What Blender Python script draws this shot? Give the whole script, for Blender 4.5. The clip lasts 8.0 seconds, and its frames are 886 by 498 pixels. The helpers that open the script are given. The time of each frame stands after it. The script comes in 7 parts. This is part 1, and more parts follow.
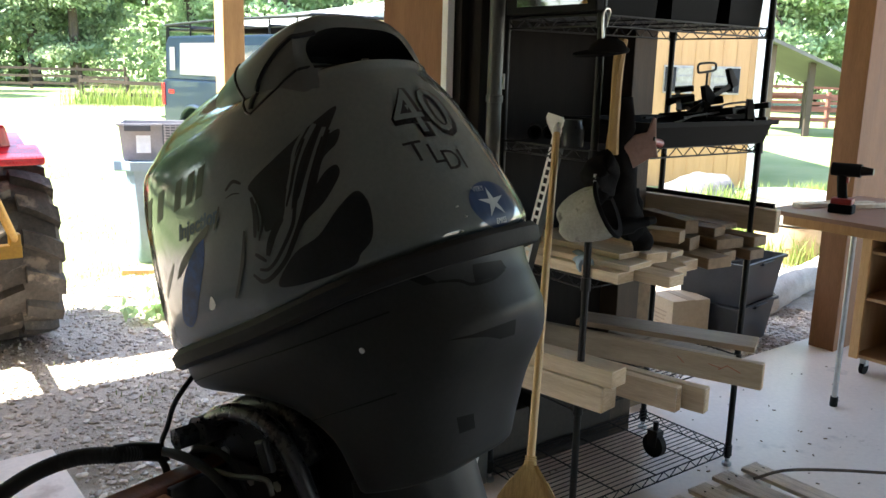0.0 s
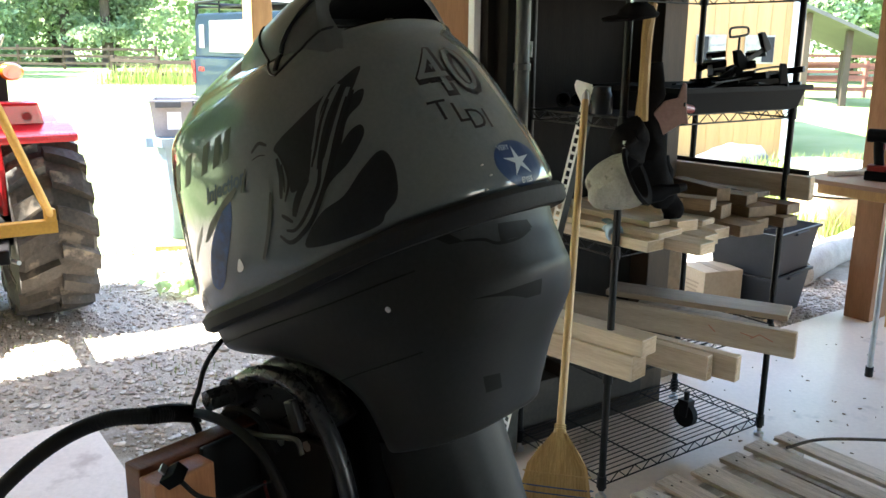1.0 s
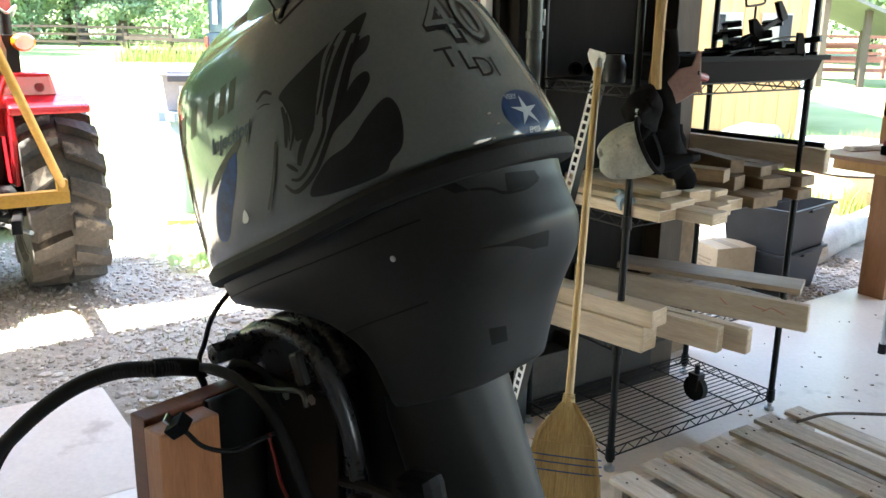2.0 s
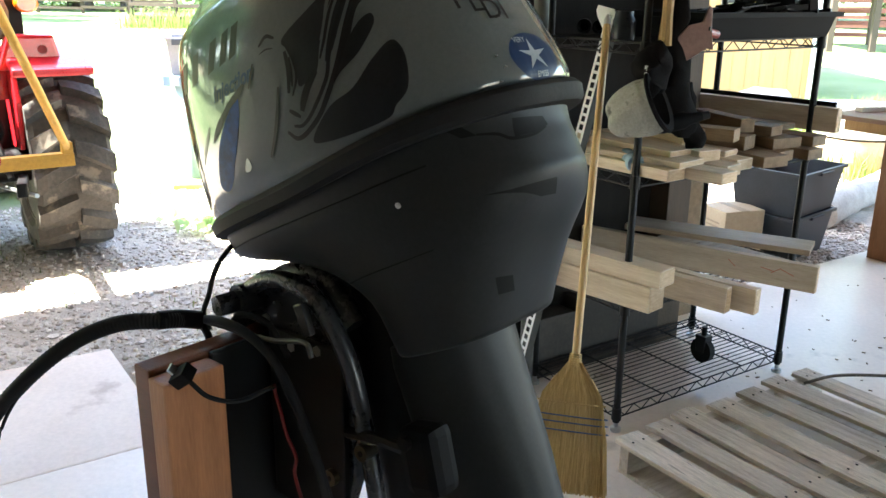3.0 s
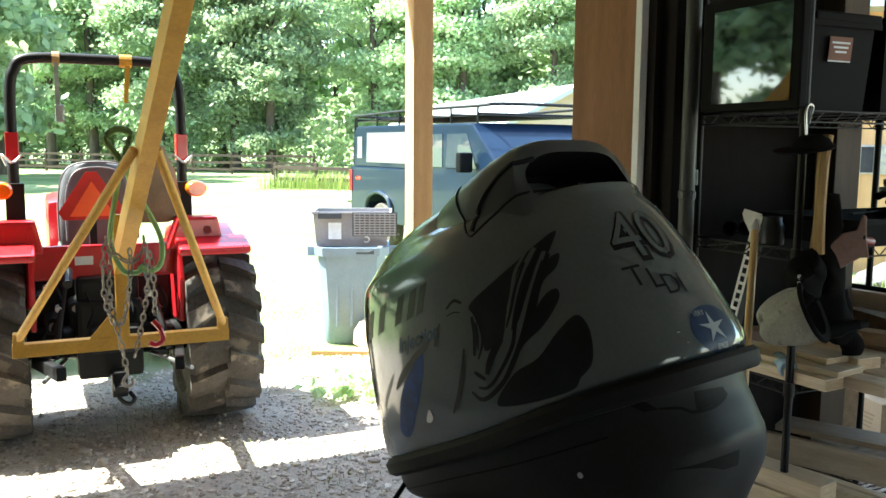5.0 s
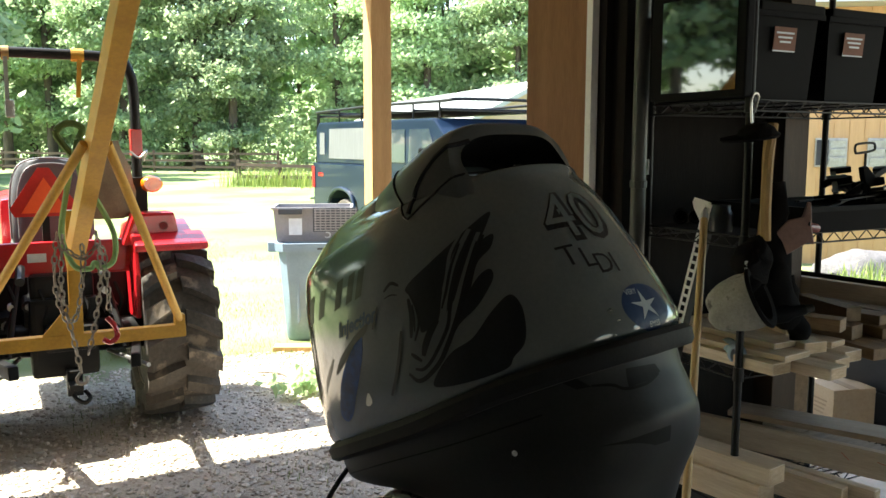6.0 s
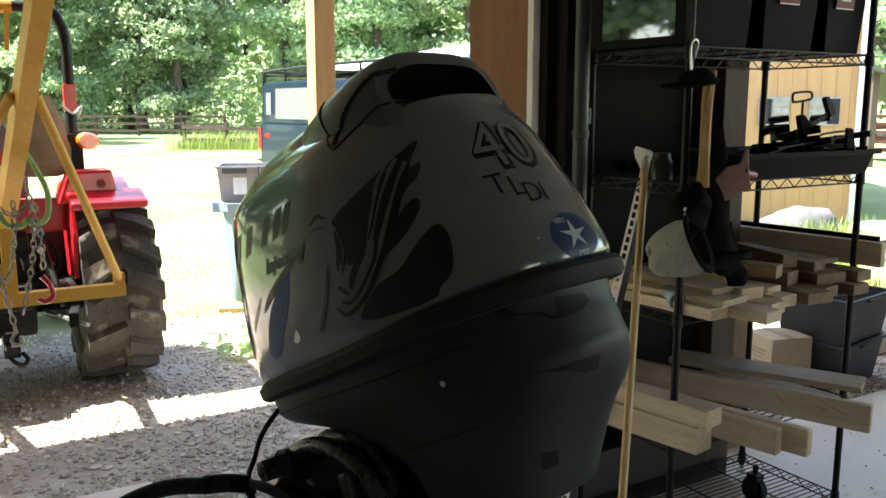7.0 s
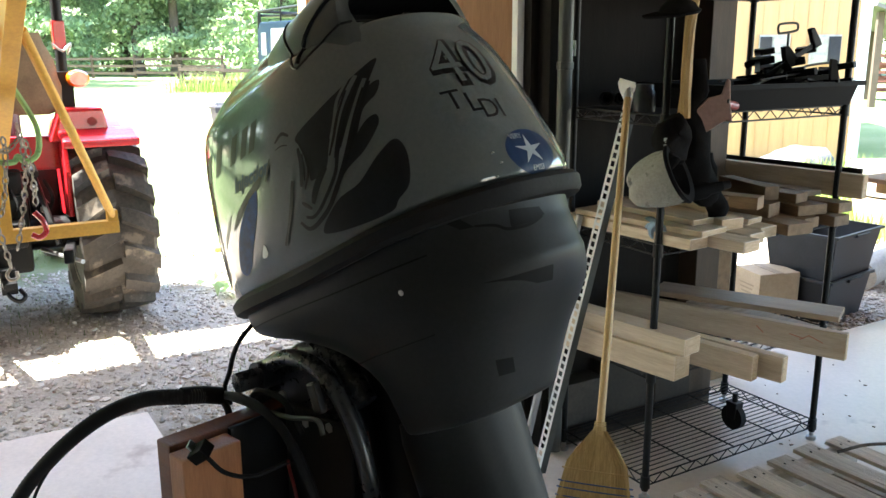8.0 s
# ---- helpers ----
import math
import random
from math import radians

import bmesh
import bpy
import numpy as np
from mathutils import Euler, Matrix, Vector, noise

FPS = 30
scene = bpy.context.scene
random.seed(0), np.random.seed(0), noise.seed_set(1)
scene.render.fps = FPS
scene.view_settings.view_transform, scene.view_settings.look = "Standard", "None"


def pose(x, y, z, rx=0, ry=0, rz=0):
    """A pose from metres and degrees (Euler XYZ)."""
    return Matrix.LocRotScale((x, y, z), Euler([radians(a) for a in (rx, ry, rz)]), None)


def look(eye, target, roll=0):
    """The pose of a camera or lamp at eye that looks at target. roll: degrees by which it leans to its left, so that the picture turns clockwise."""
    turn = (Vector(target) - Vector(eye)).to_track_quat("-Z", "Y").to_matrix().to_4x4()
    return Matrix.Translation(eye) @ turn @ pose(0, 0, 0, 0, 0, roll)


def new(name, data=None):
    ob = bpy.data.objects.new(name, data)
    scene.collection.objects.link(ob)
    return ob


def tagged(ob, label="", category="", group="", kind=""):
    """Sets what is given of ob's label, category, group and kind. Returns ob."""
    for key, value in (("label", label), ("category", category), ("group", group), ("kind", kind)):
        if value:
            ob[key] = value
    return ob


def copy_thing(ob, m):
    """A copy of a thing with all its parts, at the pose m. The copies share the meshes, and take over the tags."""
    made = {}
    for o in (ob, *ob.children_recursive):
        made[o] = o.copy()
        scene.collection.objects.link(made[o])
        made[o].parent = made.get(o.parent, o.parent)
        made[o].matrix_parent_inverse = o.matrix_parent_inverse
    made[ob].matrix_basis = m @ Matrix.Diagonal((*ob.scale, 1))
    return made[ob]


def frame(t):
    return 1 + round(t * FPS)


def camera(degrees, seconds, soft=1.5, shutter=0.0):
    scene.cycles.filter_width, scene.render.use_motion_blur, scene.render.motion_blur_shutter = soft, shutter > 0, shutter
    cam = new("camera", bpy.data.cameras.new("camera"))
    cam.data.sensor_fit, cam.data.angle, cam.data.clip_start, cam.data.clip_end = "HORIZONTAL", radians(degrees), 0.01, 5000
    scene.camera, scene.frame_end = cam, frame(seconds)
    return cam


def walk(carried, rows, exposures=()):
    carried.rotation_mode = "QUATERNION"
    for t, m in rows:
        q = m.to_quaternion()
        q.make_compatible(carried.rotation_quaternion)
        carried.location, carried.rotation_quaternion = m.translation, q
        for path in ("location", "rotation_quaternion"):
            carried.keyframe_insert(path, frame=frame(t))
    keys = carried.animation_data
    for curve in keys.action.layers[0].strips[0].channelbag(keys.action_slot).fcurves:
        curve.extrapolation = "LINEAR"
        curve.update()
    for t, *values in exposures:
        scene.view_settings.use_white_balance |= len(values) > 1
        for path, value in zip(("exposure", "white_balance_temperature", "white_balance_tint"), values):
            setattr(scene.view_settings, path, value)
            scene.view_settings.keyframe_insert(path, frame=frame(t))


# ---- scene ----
cam = camera(54.9, 8.0)
PATH = [
    (0, (0.016, -0.152, 1.618), (0.042, 1.8047, 1.2023), 1.5),
    (0.5, (0.021, -0.1481, 1.6148), (0.03, 1.8061, 1.1882), 0.8),
    (1, (0.023, -0.156, 1.5962), (-0.021, 1.7873, 1.1249), 0.6),
    (1.5, (0.025, -0.1584, 1.5642), (-0.041, 1.7766, 1.0633), 0.7),
    (2.8, (0.042, -0.1435, 1.5366), (-0.038, 1.7725, 0.9694), 0.8),
    (3, (0.033, -0.1432, 1.5225), (-0.053, 1.7671, 0.9366), 0.7),
    (3.5, (0.008, -0.1617, 1.5574), (-0.145, 1.7494, 0.9905), 1.3),
    (4, (-0.038, -0.1639, 1.5975), (-0.307, 1.7737, 1.1786), 1.4),
    (4.5, (-0.047, -0.1548, 1.6692), (-0.393, 1.7949, 1.3899), 0.6),
    (4.7, (-0.053, -0.1683, 1.6798), (-0.43, 1.7796, 1.4286), 0.4),
    (5.8, (-0.008, -0.1771, 1.6621), (-0.348, 1.7797, 1.4316), 0.2),
    (6, (-0.003, -0.1713, 1.6579), (-0.302, 1.7909, 1.4121), 0.1),
    (6.5, (0.012, -0.1656, 1.6496), (-0.225, 1.8012, 1.3746), -0.1),
    (7, (0.028, -0.1484, 1.6098), (-0.158, 1.8151, 1.2799), -0.0),
    (7.5, (0.038, -0.1719, 1.5978), (-0.111, 1.7789, 1.1844), -0.3),
    (8, (0.09, -0.1888, 1.5776), (-0.097, 1.749, 1.1186), -0.2),
]
EXPOSURE = [(0.0, 3.05, 6600, 10), (1.0, 3.6, 6450, 7), (3.0, 3.9, 6450, 7), (4.0, 3.7, 6400, 4), (4.6, 3.2, 6300, 0), (6.0, 2.55, 6950, 5), (7.0, 2.7, 6850, 7), (8.0, 3.6, 6450, 7)]
walk(cam, [(t, look(eye, target, roll)) for t, eye, target, roll in PATH], EXPOSURE)

# ---------------------------------------------------------------- light
world = bpy.data.worlds.new("sky")
scene.world = world
world.use_nodes = True
wn = world.node_tree
sky = wn.nodes.new("ShaderNodeTexSky")
sky.sky_type = 'NISHITA'
sky.sun_disc = False
SUN_TO = Vector((-0.92, -0.08, 1.45)).normalized()
sky.sun_elevation = math.asin(SUN_TO.z)
sky.sun_rotation = math.atan2(SUN_TO.x, SUN_TO.y)
wn.links.new(sky.outputs[0], wn.nodes["Background"].inputs[0])
wn.nodes["Background"].inputs[1].default_value = 0.15
sun = new("sun", bpy.data.lights.new("sun", 'SUN'))
sun.data.energy, sun.data.angle, sun.data.color = 5.0, radians(0.55), (1.0, 0.97, 0.89)
sun.matrix_world = look(SUN_TO * 30, (0, 0, 0))

# ---------------------------------------------------------------- materials


def mat(name, col, col2=None, rough=0.6, metal=0.0, scale=8.0, fine=60.0, bump=0.15, stretch=(1, 1, 1),
        spot=None, spot_at=0.62, spot_scale=5.0, rnd=0.0, coat=0.0, dist=0.004, rvar=0.12):
    """Principled surface with broad and fine variation, relief and optional stains."""
    m = bpy.data.materials.new(name)
    m.use_nodes = True
    t = m.node_tree
    b = t.nodes["Principled BSDF"]
    L = t.links.new

    def n(kind, **kw):
        o = t.nodes.new(kind)
        for k, v in kw.items():
            o.inputs[k].default_value = v
        return o
    tc = n("ShaderNodeTexCoord")
    mp = n("ShaderNodeMapping")
    mp.inputs["Scale"].default_value = stretch
    L(tc.outputs["Object"], mp.inputs[0])
    src = mp.outputs[0]
    if rnd:
        oi = n("ShaderNodeObjectInfo")
        add = t.nodes.new("ShaderNodeVectorMath")
        add.operation = 'MULTIPLY_ADD'
        comb = n("ShaderNodeCombineXYZ")
        for i in range(3):
            L(oi.outputs["Random"], comb.inputs[i])
        L(comb.outputs[0], add.inputs[0])
        add.inputs[1].default_value = (17.3, 31.7, 9.1)
        L(src, add.inputs[2])
        src = add.outputs[0]
    n1 = n("ShaderNodeTexNoise", Scale=scale, Detail=4.0)
    n2 = n("ShaderNodeTexNoise", Scale=fine, Detail=6.0, Roughness=0.65)
    L(src, n1.inputs["Vector"])
    L(src, n2.inputs["Vector"])
    mixf = n("ShaderNodeMix")
    mixf.data_type = 'FLOAT'
    mixf.inputs[0].default_value = 0.5
    L(n1.outputs[0], mixf.inputs[2])
    L(n2.outputs[0], mixf.inputs[3])
    ramp = n("ShaderNodeValToRGB")
    c2 = col2 or tuple(c * 0.7 for c in col)
    ramp.color_ramp.elements[0].position, ramp.color_ramp.elements[1].position = 0.36, 0.64
    ramp.color_ramp.elements[0].color, ramp.color_ramp.elements[1].color = (*c2, 1), (*col, 1)
    L(mixf.outputs[0], ramp.inputs[0])
    out = ramp.outputs[0]
    if rnd:
        hs = n("ShaderNodeHueSaturation")
        mr = n("ShaderNodeMapRange")
        mr.inputs[3].default_value, mr.inputs[4].default_value = 1 - rnd, 1 + rnd
        L(oi.outputs["Random"], mr.inputs[0])
        L(mr.outputs[0], hs.inputs["Value"])
        L(out, hs.inputs["Color"])
        out = hs.outputs[0]
    if spot:
        n3 = n("ShaderNodeTexNoise", Scale=spot_scale, Detail=5.0, Roughness=0.6)
        L(src, n3.inputs["Vector"])
        r3 = n("ShaderNodeValToRGB")
        r3.color_ramp.elements[0].position, r3.color_ramp.elements[1].position = spot_at, spot_at + 0.09
        L(n3.outputs[0], r3.inputs[0])
        mx = n("ShaderNodeMix")
        mx.data_type = 'RGBA'
        L(r3.outputs[0], mx.inputs[0])
        L(out, mx.inputs[6])
        mx.inputs[7].default_value = (*spot, 1)
        out = mx.outputs[2]
    L(out, b.inputs["Base Color"])
    rr = n("ShaderNodeMapRange")
    rr.inputs[3].default_value, rr.inputs[4].default_value = max(0.03, rough - rvar), min(1, rough + rvar)
    L(mixf.outputs[0], rr.inputs[0])
    L(rr.outputs[0], b.inputs["Roughness"])
    b.inputs["Metallic"].default_value = metal
    b.inputs["Coat Weight"].default_value = coat
    if bump:
        bp = n("ShaderNodeBump")
        bp.inputs["Strength"].default_value, bp.inputs["Distance"].default_value = bump, dist
        L(n2.outputs[0], bp.inputs["Height"])
        L(bp.outputs[0], b.inputs["Normal"])
    return m


def glass(name, tint=(0.9, 0.95, 0.95), rough=0.03):
    m = bpy.data.materials.new(name)
    m.use_nodes = True
    b = m.node_tree.nodes["Principled BSDF"]
    b.inputs["Base Color"].default_value = (*tint, 1)
    b.inputs["Transmission Weight"].default_value = 1.0
    b.inputs["Roughness"].default_value = rough
    b.inputs["IOR"].default_value = 1.3
    return m


COWL = mat("cowl_paint", (0.097, 0.114, 0.118), (0.082, 0.097, 0.101), 0.13, 0.0, 2, 160, 0.006, coat=0.25, rvar=0.04)
HOODPAINT = mat("dark_hood_paint", (0.058, 0.066, 0.067), (0.043, 0.05, 0.051), 0.3, 0.0, 6, 160, 0.01, rvar=0.06)
COWL_LOW = mat("lower_cowl_paint", (0.024, 0.0253, 0.026), (0.0175, 0.0185, 0.019), 0.46, 0.0, 4, 140, 0.015, spot=(0.05, 0.05, 0.049), spot_at=0.66, spot_scale=6, rvar=0.08)
# near-black for the painted shade films and the panel joints
SHADE_AND_JOINT = mat("shade_film_and_joints", (0.0075, 0.0075, 0.0075), (0.0055, 0.0055, 0.0055), 0.6, 0, 20, 90, 0)
DECAL = mat("decal_charcoal", (0.014, 0.015, 0.018), (0.010, 0.011, 0.013), 0.42, 0, 20, 200, 0.0, rvar=0.04)
DECAL_LINE = mat("decal_black", (0.012, 0.012, 0.014), (0.008, 0.008, 0.01), 0.4, 0, 20, 200, 0)
DECAL_BLUE = mat("decal_blue", (0.008, 0.075, 0.36), (0.005, 0.028, 0.12), 0.55, 0, 9, 60, 0)
DECAL_WHITE = mat("decal_white", (0.75, 0.77, 0.78), (0.6, 0.62, 0.63), 0.4, 0, 20, 150, 0)
DECAL_BLUE_DARK = mat("emblem_blue", (0.006, 0.024, 0.075), (0.005, 0.018, 0.055), 0.45, 0, 9, 60, 0)
DECAL_PALE = mat("emblem_silver", (0.34, 0.37, 0.40), (0.26, 0.29, 0.31), 0.45, 0, 20, 150, 0)
DECAL_NAME = mat("faded_olive_print", (0.020, 0.026, 0.018), (0.013, 0.017, 0.012), 0.4, 0, 40, 150, 0)
DECAL_INK = mat("decal_ink", (0.015, 0.04, 0.09), (0.01, 0.03, 0.07), 0.4, 0, 15, 150, 0)
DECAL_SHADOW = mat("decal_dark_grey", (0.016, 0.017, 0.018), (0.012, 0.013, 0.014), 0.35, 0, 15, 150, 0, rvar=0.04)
BRASS = mat("tarnished_brass", (0.13, 0.115, 0.075), (0.07, 0.06, 0.04), 0.4, 0.8, 20, 90, 0.05)
STAINED_UP = mat("stained_upright", (0.46, 0.2, 0.085), (0.3, 0.115, 0.045), 0.5, 0, 4, 40, 0.25, (7, 7, 0.7), spot=(0.14, 0.05, 0.022), spot_at=0.7, spot_scale=6)
RUBBER = mat("black_rubber", (0.014, 0.014, 0.015), (0.009, 0.009, 0.01), 0.7, 0, 12, 90, 0.2)
BLACK_METAL = mat("black_metal", (0.010, 0.010, 0.0105), (0.006, 0.006, 0.0065), 0.45, 0.0, 10, 120, 0.1)
GLOSSBLACK = mat("gloss_black_casting", (0.026, 0.028, 0.032), (0.014, 0.015, 0.018), 0.28, 0.0, 14, 90, 0.12, spot=(0.09, 0.09, 0.09), spot_at=0.68, spot_scale=30)
BLACK_PLASTIC = mat("black_plastic", (0.006, 0.006, 0.0065), (0.004, 0.004, 0.0045), 0.62, 0, 10, 150, 0.08)
STEEL = mat("bare_steel", (0.55, 0.55, 0.54), (0.4, 0.4, 0.4), 0.35, 0.9, 12, 90, 0.08)
GALV = mat("galvanised_steel", (0.52, 0.53, 0.53), (0.4, 0.41, 0.42), 0.42, 0.7, 20, 60, 0.08)
CHROME = mat("chrome", (0.75, 0.75, 0.75), (0.6, 0.6, 0.6), 0.15, 1, 20, 60, 0)
STAINED = mat("stained_board", (0.20, 0.065, 0.03), (0.11, 0.035, 0.018), 0.55, 0, 5, 45, 0.3, (1, 6, 6))
TAG_GREEN = mat("label_green", (0.1, 0.35, 0.15), (0.08, 0.28, 0.12), 0.5, 0, 20, 90, 0)
LABEL_ORANGE = mat("label_paper", (0.25, 0.10, 0.06), (0.18, 0.075, 0.045), 0.7, 0, 15, 90, 0.05)
SCREEN = mat("screen_glass", (0.012, 0.013, 0.015), (0.01, 0.01, 0.012), 0.03, 0, 5, 40, 0.0, rvar=0.0, coat=0.5)
SCREEN.node_tree.nodes["Principled BSDF"].inputs["IOR"].default_value = 1.75
DULLJAR = mat("smoky_plastic", (0.04, 0.045, 0.05), (0.03, 0.033, 0.038), 0.3, 0, 12, 50, 0.1)
BOTTLE = mat("clear_blue_plastic", (0.45, 0.6, 0.75), (0.35, 0.5, 0.65), 0.15, 0, 12, 50, 0.2)
BLACK_CLOTH = mat("black_cloth", (0.013, 0.012, 0.012), (0.007, 0.0065, 0.0065), 0.9, 0, 14, 220, 0.5)
STRAP = mat("tan_webbing", (0.42, 0.27, 0.10), (0.28, 0.17, 0.06), 0.7, 0, 10, 120, 0.4, (8, 8, 1))
HOLSTER = mat("pinkish_leather", (0.32, 0.20, 0.17), (0.22, 0.13, 0.11), 0.6, 0, 12, 80, 0.2)
GRIP_RED = mat("red_plastic", (0.24, 0.014, 0.014), (0.16, 0.01, 0.01), 0.45, 0, 12, 80, 0.05)
CANVAS = mat("canvas", (0.46, 0.45, 0.385), (0.31, 0.305, 0.26), 0.92, 0, 14, 120, 0.9, spot=(0.13, 0.125, 0.11), spot_at=0.58, spot_scale=17, dist=0.008)
DARKBOX = mat("dark_box", (0.06, 0.05, 0.042), (0.035, 0.03, 0.025), 0.7, 0, 8, 60, 0.2, rnd=0.2)
PENCIL = mat("red_pencil", (0.55, 0.16, 0.10), (0.5, 0.2, 0.14), 0.8, 0, 30, 120, 0)
HANDLE = mat("broom_handle", (0.62, 0.43, 0.2), (0.5, 0.32, 0.13), 0.4, 0, 5, 40, 0.1, (10, 10, 0.8))
STRAW = mat("broom_straw", (0.58, 0.40, 0.16), (0.36, 0.23, 0.08), 0.7, 0, 30, 160, 0.3, (6, 6, 0.6))
BLUE_THREAD = mat("blue_thread", (0.06, 0.11, 0.24), (0.04, 0.07, 0.16), 0.7, 0, 30, 160, 0.3)
TABLETOP = mat("table_wood", (0.36, 0.2, 0.13), (0.26, 0.14, 0.09), 0.5, 0, 4, 30, 0.15, (6, 1, 6))
CABWOOD = mat("cabinet_plywood", (0.45, 0.27, 0.14), (0.34, 0.19, 0.09), 0.55, 0, 4, 30, 0.15, (6, 6, 0.8))
CARDBOARD = mat("cardboard", (0.55, 0.42, 0.28), (0.45, 0.33, 0.21), 0.8, 0, 5, 60, 0.15)
TAPE = mat("print_brown", (0.36, 0.26, 0.16), (0.3, 0.21, 0.13), 0.6, 0, 8, 60, 0)
TUBGREY = mat("tub_plastic", (0.045, 0.05, 0.06), (0.03, 0.034, 0.042), 0.5, 0, 8, 90, 0.1)
TAG_BLUE = mat("sticker_blue", (0.1, 0.3, 0.5), (0.3, 0.5, 0.6), 0.5, 0, 60, 90, 0)
LOGWOOD = mat("grey_log", (0.42, 0.39, 0.35), (0.27, 0.25, 0.22), 0.85, 0, 5, 30, 0.4, (3, 1, 3))
PLANTER = mat("planter_tan", (0.48, 0.36, 0.24), (0.38, 0.28, 0.18), 0.8, 0, 6, 40, 0.2)
ROCK = mat("rock", (0.125, 0.12, 0.13), (0.07, 0.067, 0.074), 0.85, 0, 3, 18, 0.8, dist=0.02)
SIDING = mat("tan_siding", (0.50, 0.29, 0.13), (0.42, 0.235, 0.10), 0.7, 0, 2, 16, 0.15, (6, 6, 0.4))
ROOFMETAL = mat("pale_roof_metal", (0.42, 0.44, 0.45), (0.35, 0.37, 0.38), 0.4, 0.3, 1, 8, 0.05)
ROOFGREY = mat("grey_roof", (0.10, 0.096, 0.09), (0.07, 0.067, 0.063), 0.7, 0, 2, 12, 0.2)
TANWALL = mat("tan_wall", (0.42, 0.31, 0.23), (0.36, 0.26, 0.19), 0.7, 0, 1, 8, 0.1)
DARKPANE = mat("dark_pane", (0.03, 0.032, 0.036), (0.02, 0.02, 0.024), 0.15, 0, 3, 20, 0)
REDFENCE = mat("red_fence", (0.22, 0.075, 0.05), (0.15, 0.05, 0.035), 0.8, 0, 3, 25, 0.2, rnd=0.2)
BROWNFENCE = mat("brown_fence", (0.075, 0.052, 0.037), (0.05, 0.034, 0.024), 0.85, 0, 3, 25, 0.2, rnd=0.2)
BINGREY = mat("bin_plastic", (0.22, 0.29, 0.37), (0.17, 0.23, 0.3), 0.55, 0, 6, 60, 0.1)
BINDARK = mat("dark_print_and_shade", (0.06, 0.065, 0.075), (0.045, 0.05, 0.06), 0.6, 0, 8, 60, 0)
CRATE = mat("crate_plastic", (0.32, 0.305, 0.315), (0.24, 0.23, 0.24), 0.55, 0, 6, 60, 0.1)
RIMPAINT = mat("rim_paint", (0.55, 0.5, 0.42), (0.4, 0.36, 0.3), 0.5, 0.1, 6, 50, 0.1)
AMBER = mat("amber_lens", (0.95, 0.22, 0.01), (0.85, 0.17, 0.01), 0.15, 0, 30, 90, 0.05, coat=0.8)
SEATGREY = mat("grey_vinyl", (0.085, 0.09, 0.095), (0.06, 0.064, 0.068), 0.45, 0, 6, 90, 0.1)
SIGNRED = mat("sign_red", (0.62, 0.02, 0.016), (0.5, 0.016, 0.012), 0.4, 0, 10, 60, 0)
SIGNORANGE = mat("sign_orange", (1.0, 0.13, 0.03), (0.95, 0.11, 0.025), 0.4, 0, 10, 60, 0)
SACKTAN = mat("tan_cloth", (0.25, 0.19, 0.125), (0.16, 0.12, 0.08), 0.9, 0, 10, 90, 0.4)
SLINGGREEN = mat("green_webbing", (0.36, 0.55, 0.22), (0.27, 0.43, 0.16), 0.8, 0, 20, 150, 0.4)
SLINGDARK = mat("dark_green_webbing", (0.13, 0.19, 0.05), (0.09, 0.14, 0.035), 0.8, 0, 20, 150, 0.4)
CHAINSTEEL = mat("chain_steel", (0.38, 0.34, 0.29), (0.22, 0.18, 0.14), 0.45, 0.8, 20, 90, 0.1)
STRAPYEL = mat("yellow_webbing", (0.55, 0.30, 0.03), (0.4, 0.2, 0.02), 0.8, 0, 20, 150, 0.3)
CARGLASS = mat("tinted_car_glass", (0.03, 0.045, 0.06), (0.025, 0.035, 0.05), 0.08, 0, 3, 20, 0, coat=1)
CURTAIN = mat("grey_curtain", (0.15, 0.155, 0.165), (0.11, 0.115, 0.12), 0.5, 0, 3, 12, 0.2, (8, 1, 0.6))
LAMPRED = mat("red_lens", (0.5, 0.015, 0.015), (0.4, 0.01, 0.01), 0.15, 0, 8, 40, 0, coat=0.8)
PLY = mat("plywood_face", (0.27, 0.135, 0.068), (0.19, 0.09, 0.043), 0.6, 0, 3, 30, 0.25, (5, 5, 0.6), spot=(0.13, 0.06, 0.03), spot_at=0.72, spot_scale=4)
PINE = mat("planed_pine", (0.82, 0.70, 0.55), (0.58, 0.45, 0.31), 0.6, 0, 3, 26, 0.2, (10, 0.7, 10), rnd=0.14, spot=(0.40, 0.25, 0.13), spot_at=0.69, spot_scale=4)
ENDGRAIN = mat("sawn_end_grain", (0.66, 0.50, 0.33), (0.46, 0.32, 0.19), 0.75, 0, 9, 70, 0.3, (4, 4, 14), rnd=0.15)
POSTWOOD = mat("post_wood", (0.62, 0.38, 0.17), (0.48, 0.27, 0.11), 0.65, 0, 3, 26, 0.2, (8, 8, 0.7))
BROWNWOOD = mat("brown_and_shaded_wood", (0.30, 0.205, 0.12), (0.17, 0.11, 0.06), 0.75, 0, 4, 34, 0.4, (8, 0.8, 8), rnd=0.2)
BROWNGREY = mat("greyed_brown_board", (0.44, 0.34, 0.25), (0.28, 0.205, 0.145), 0.55, 0, 4, 34, 0.3, (9, 0.8, 9), rnd=0.1)
OLDWOOD = mat("weathered_wood", (0.58, 0.51, 0.43), (0.36, 0.305, 0.25), 0.8, 0, 4, 34, 0.5, (0.8, 10, 10), rnd=0.18, spot=(0.08, 0.06, 0.05), spot_at=0.66, spot_scale=7)
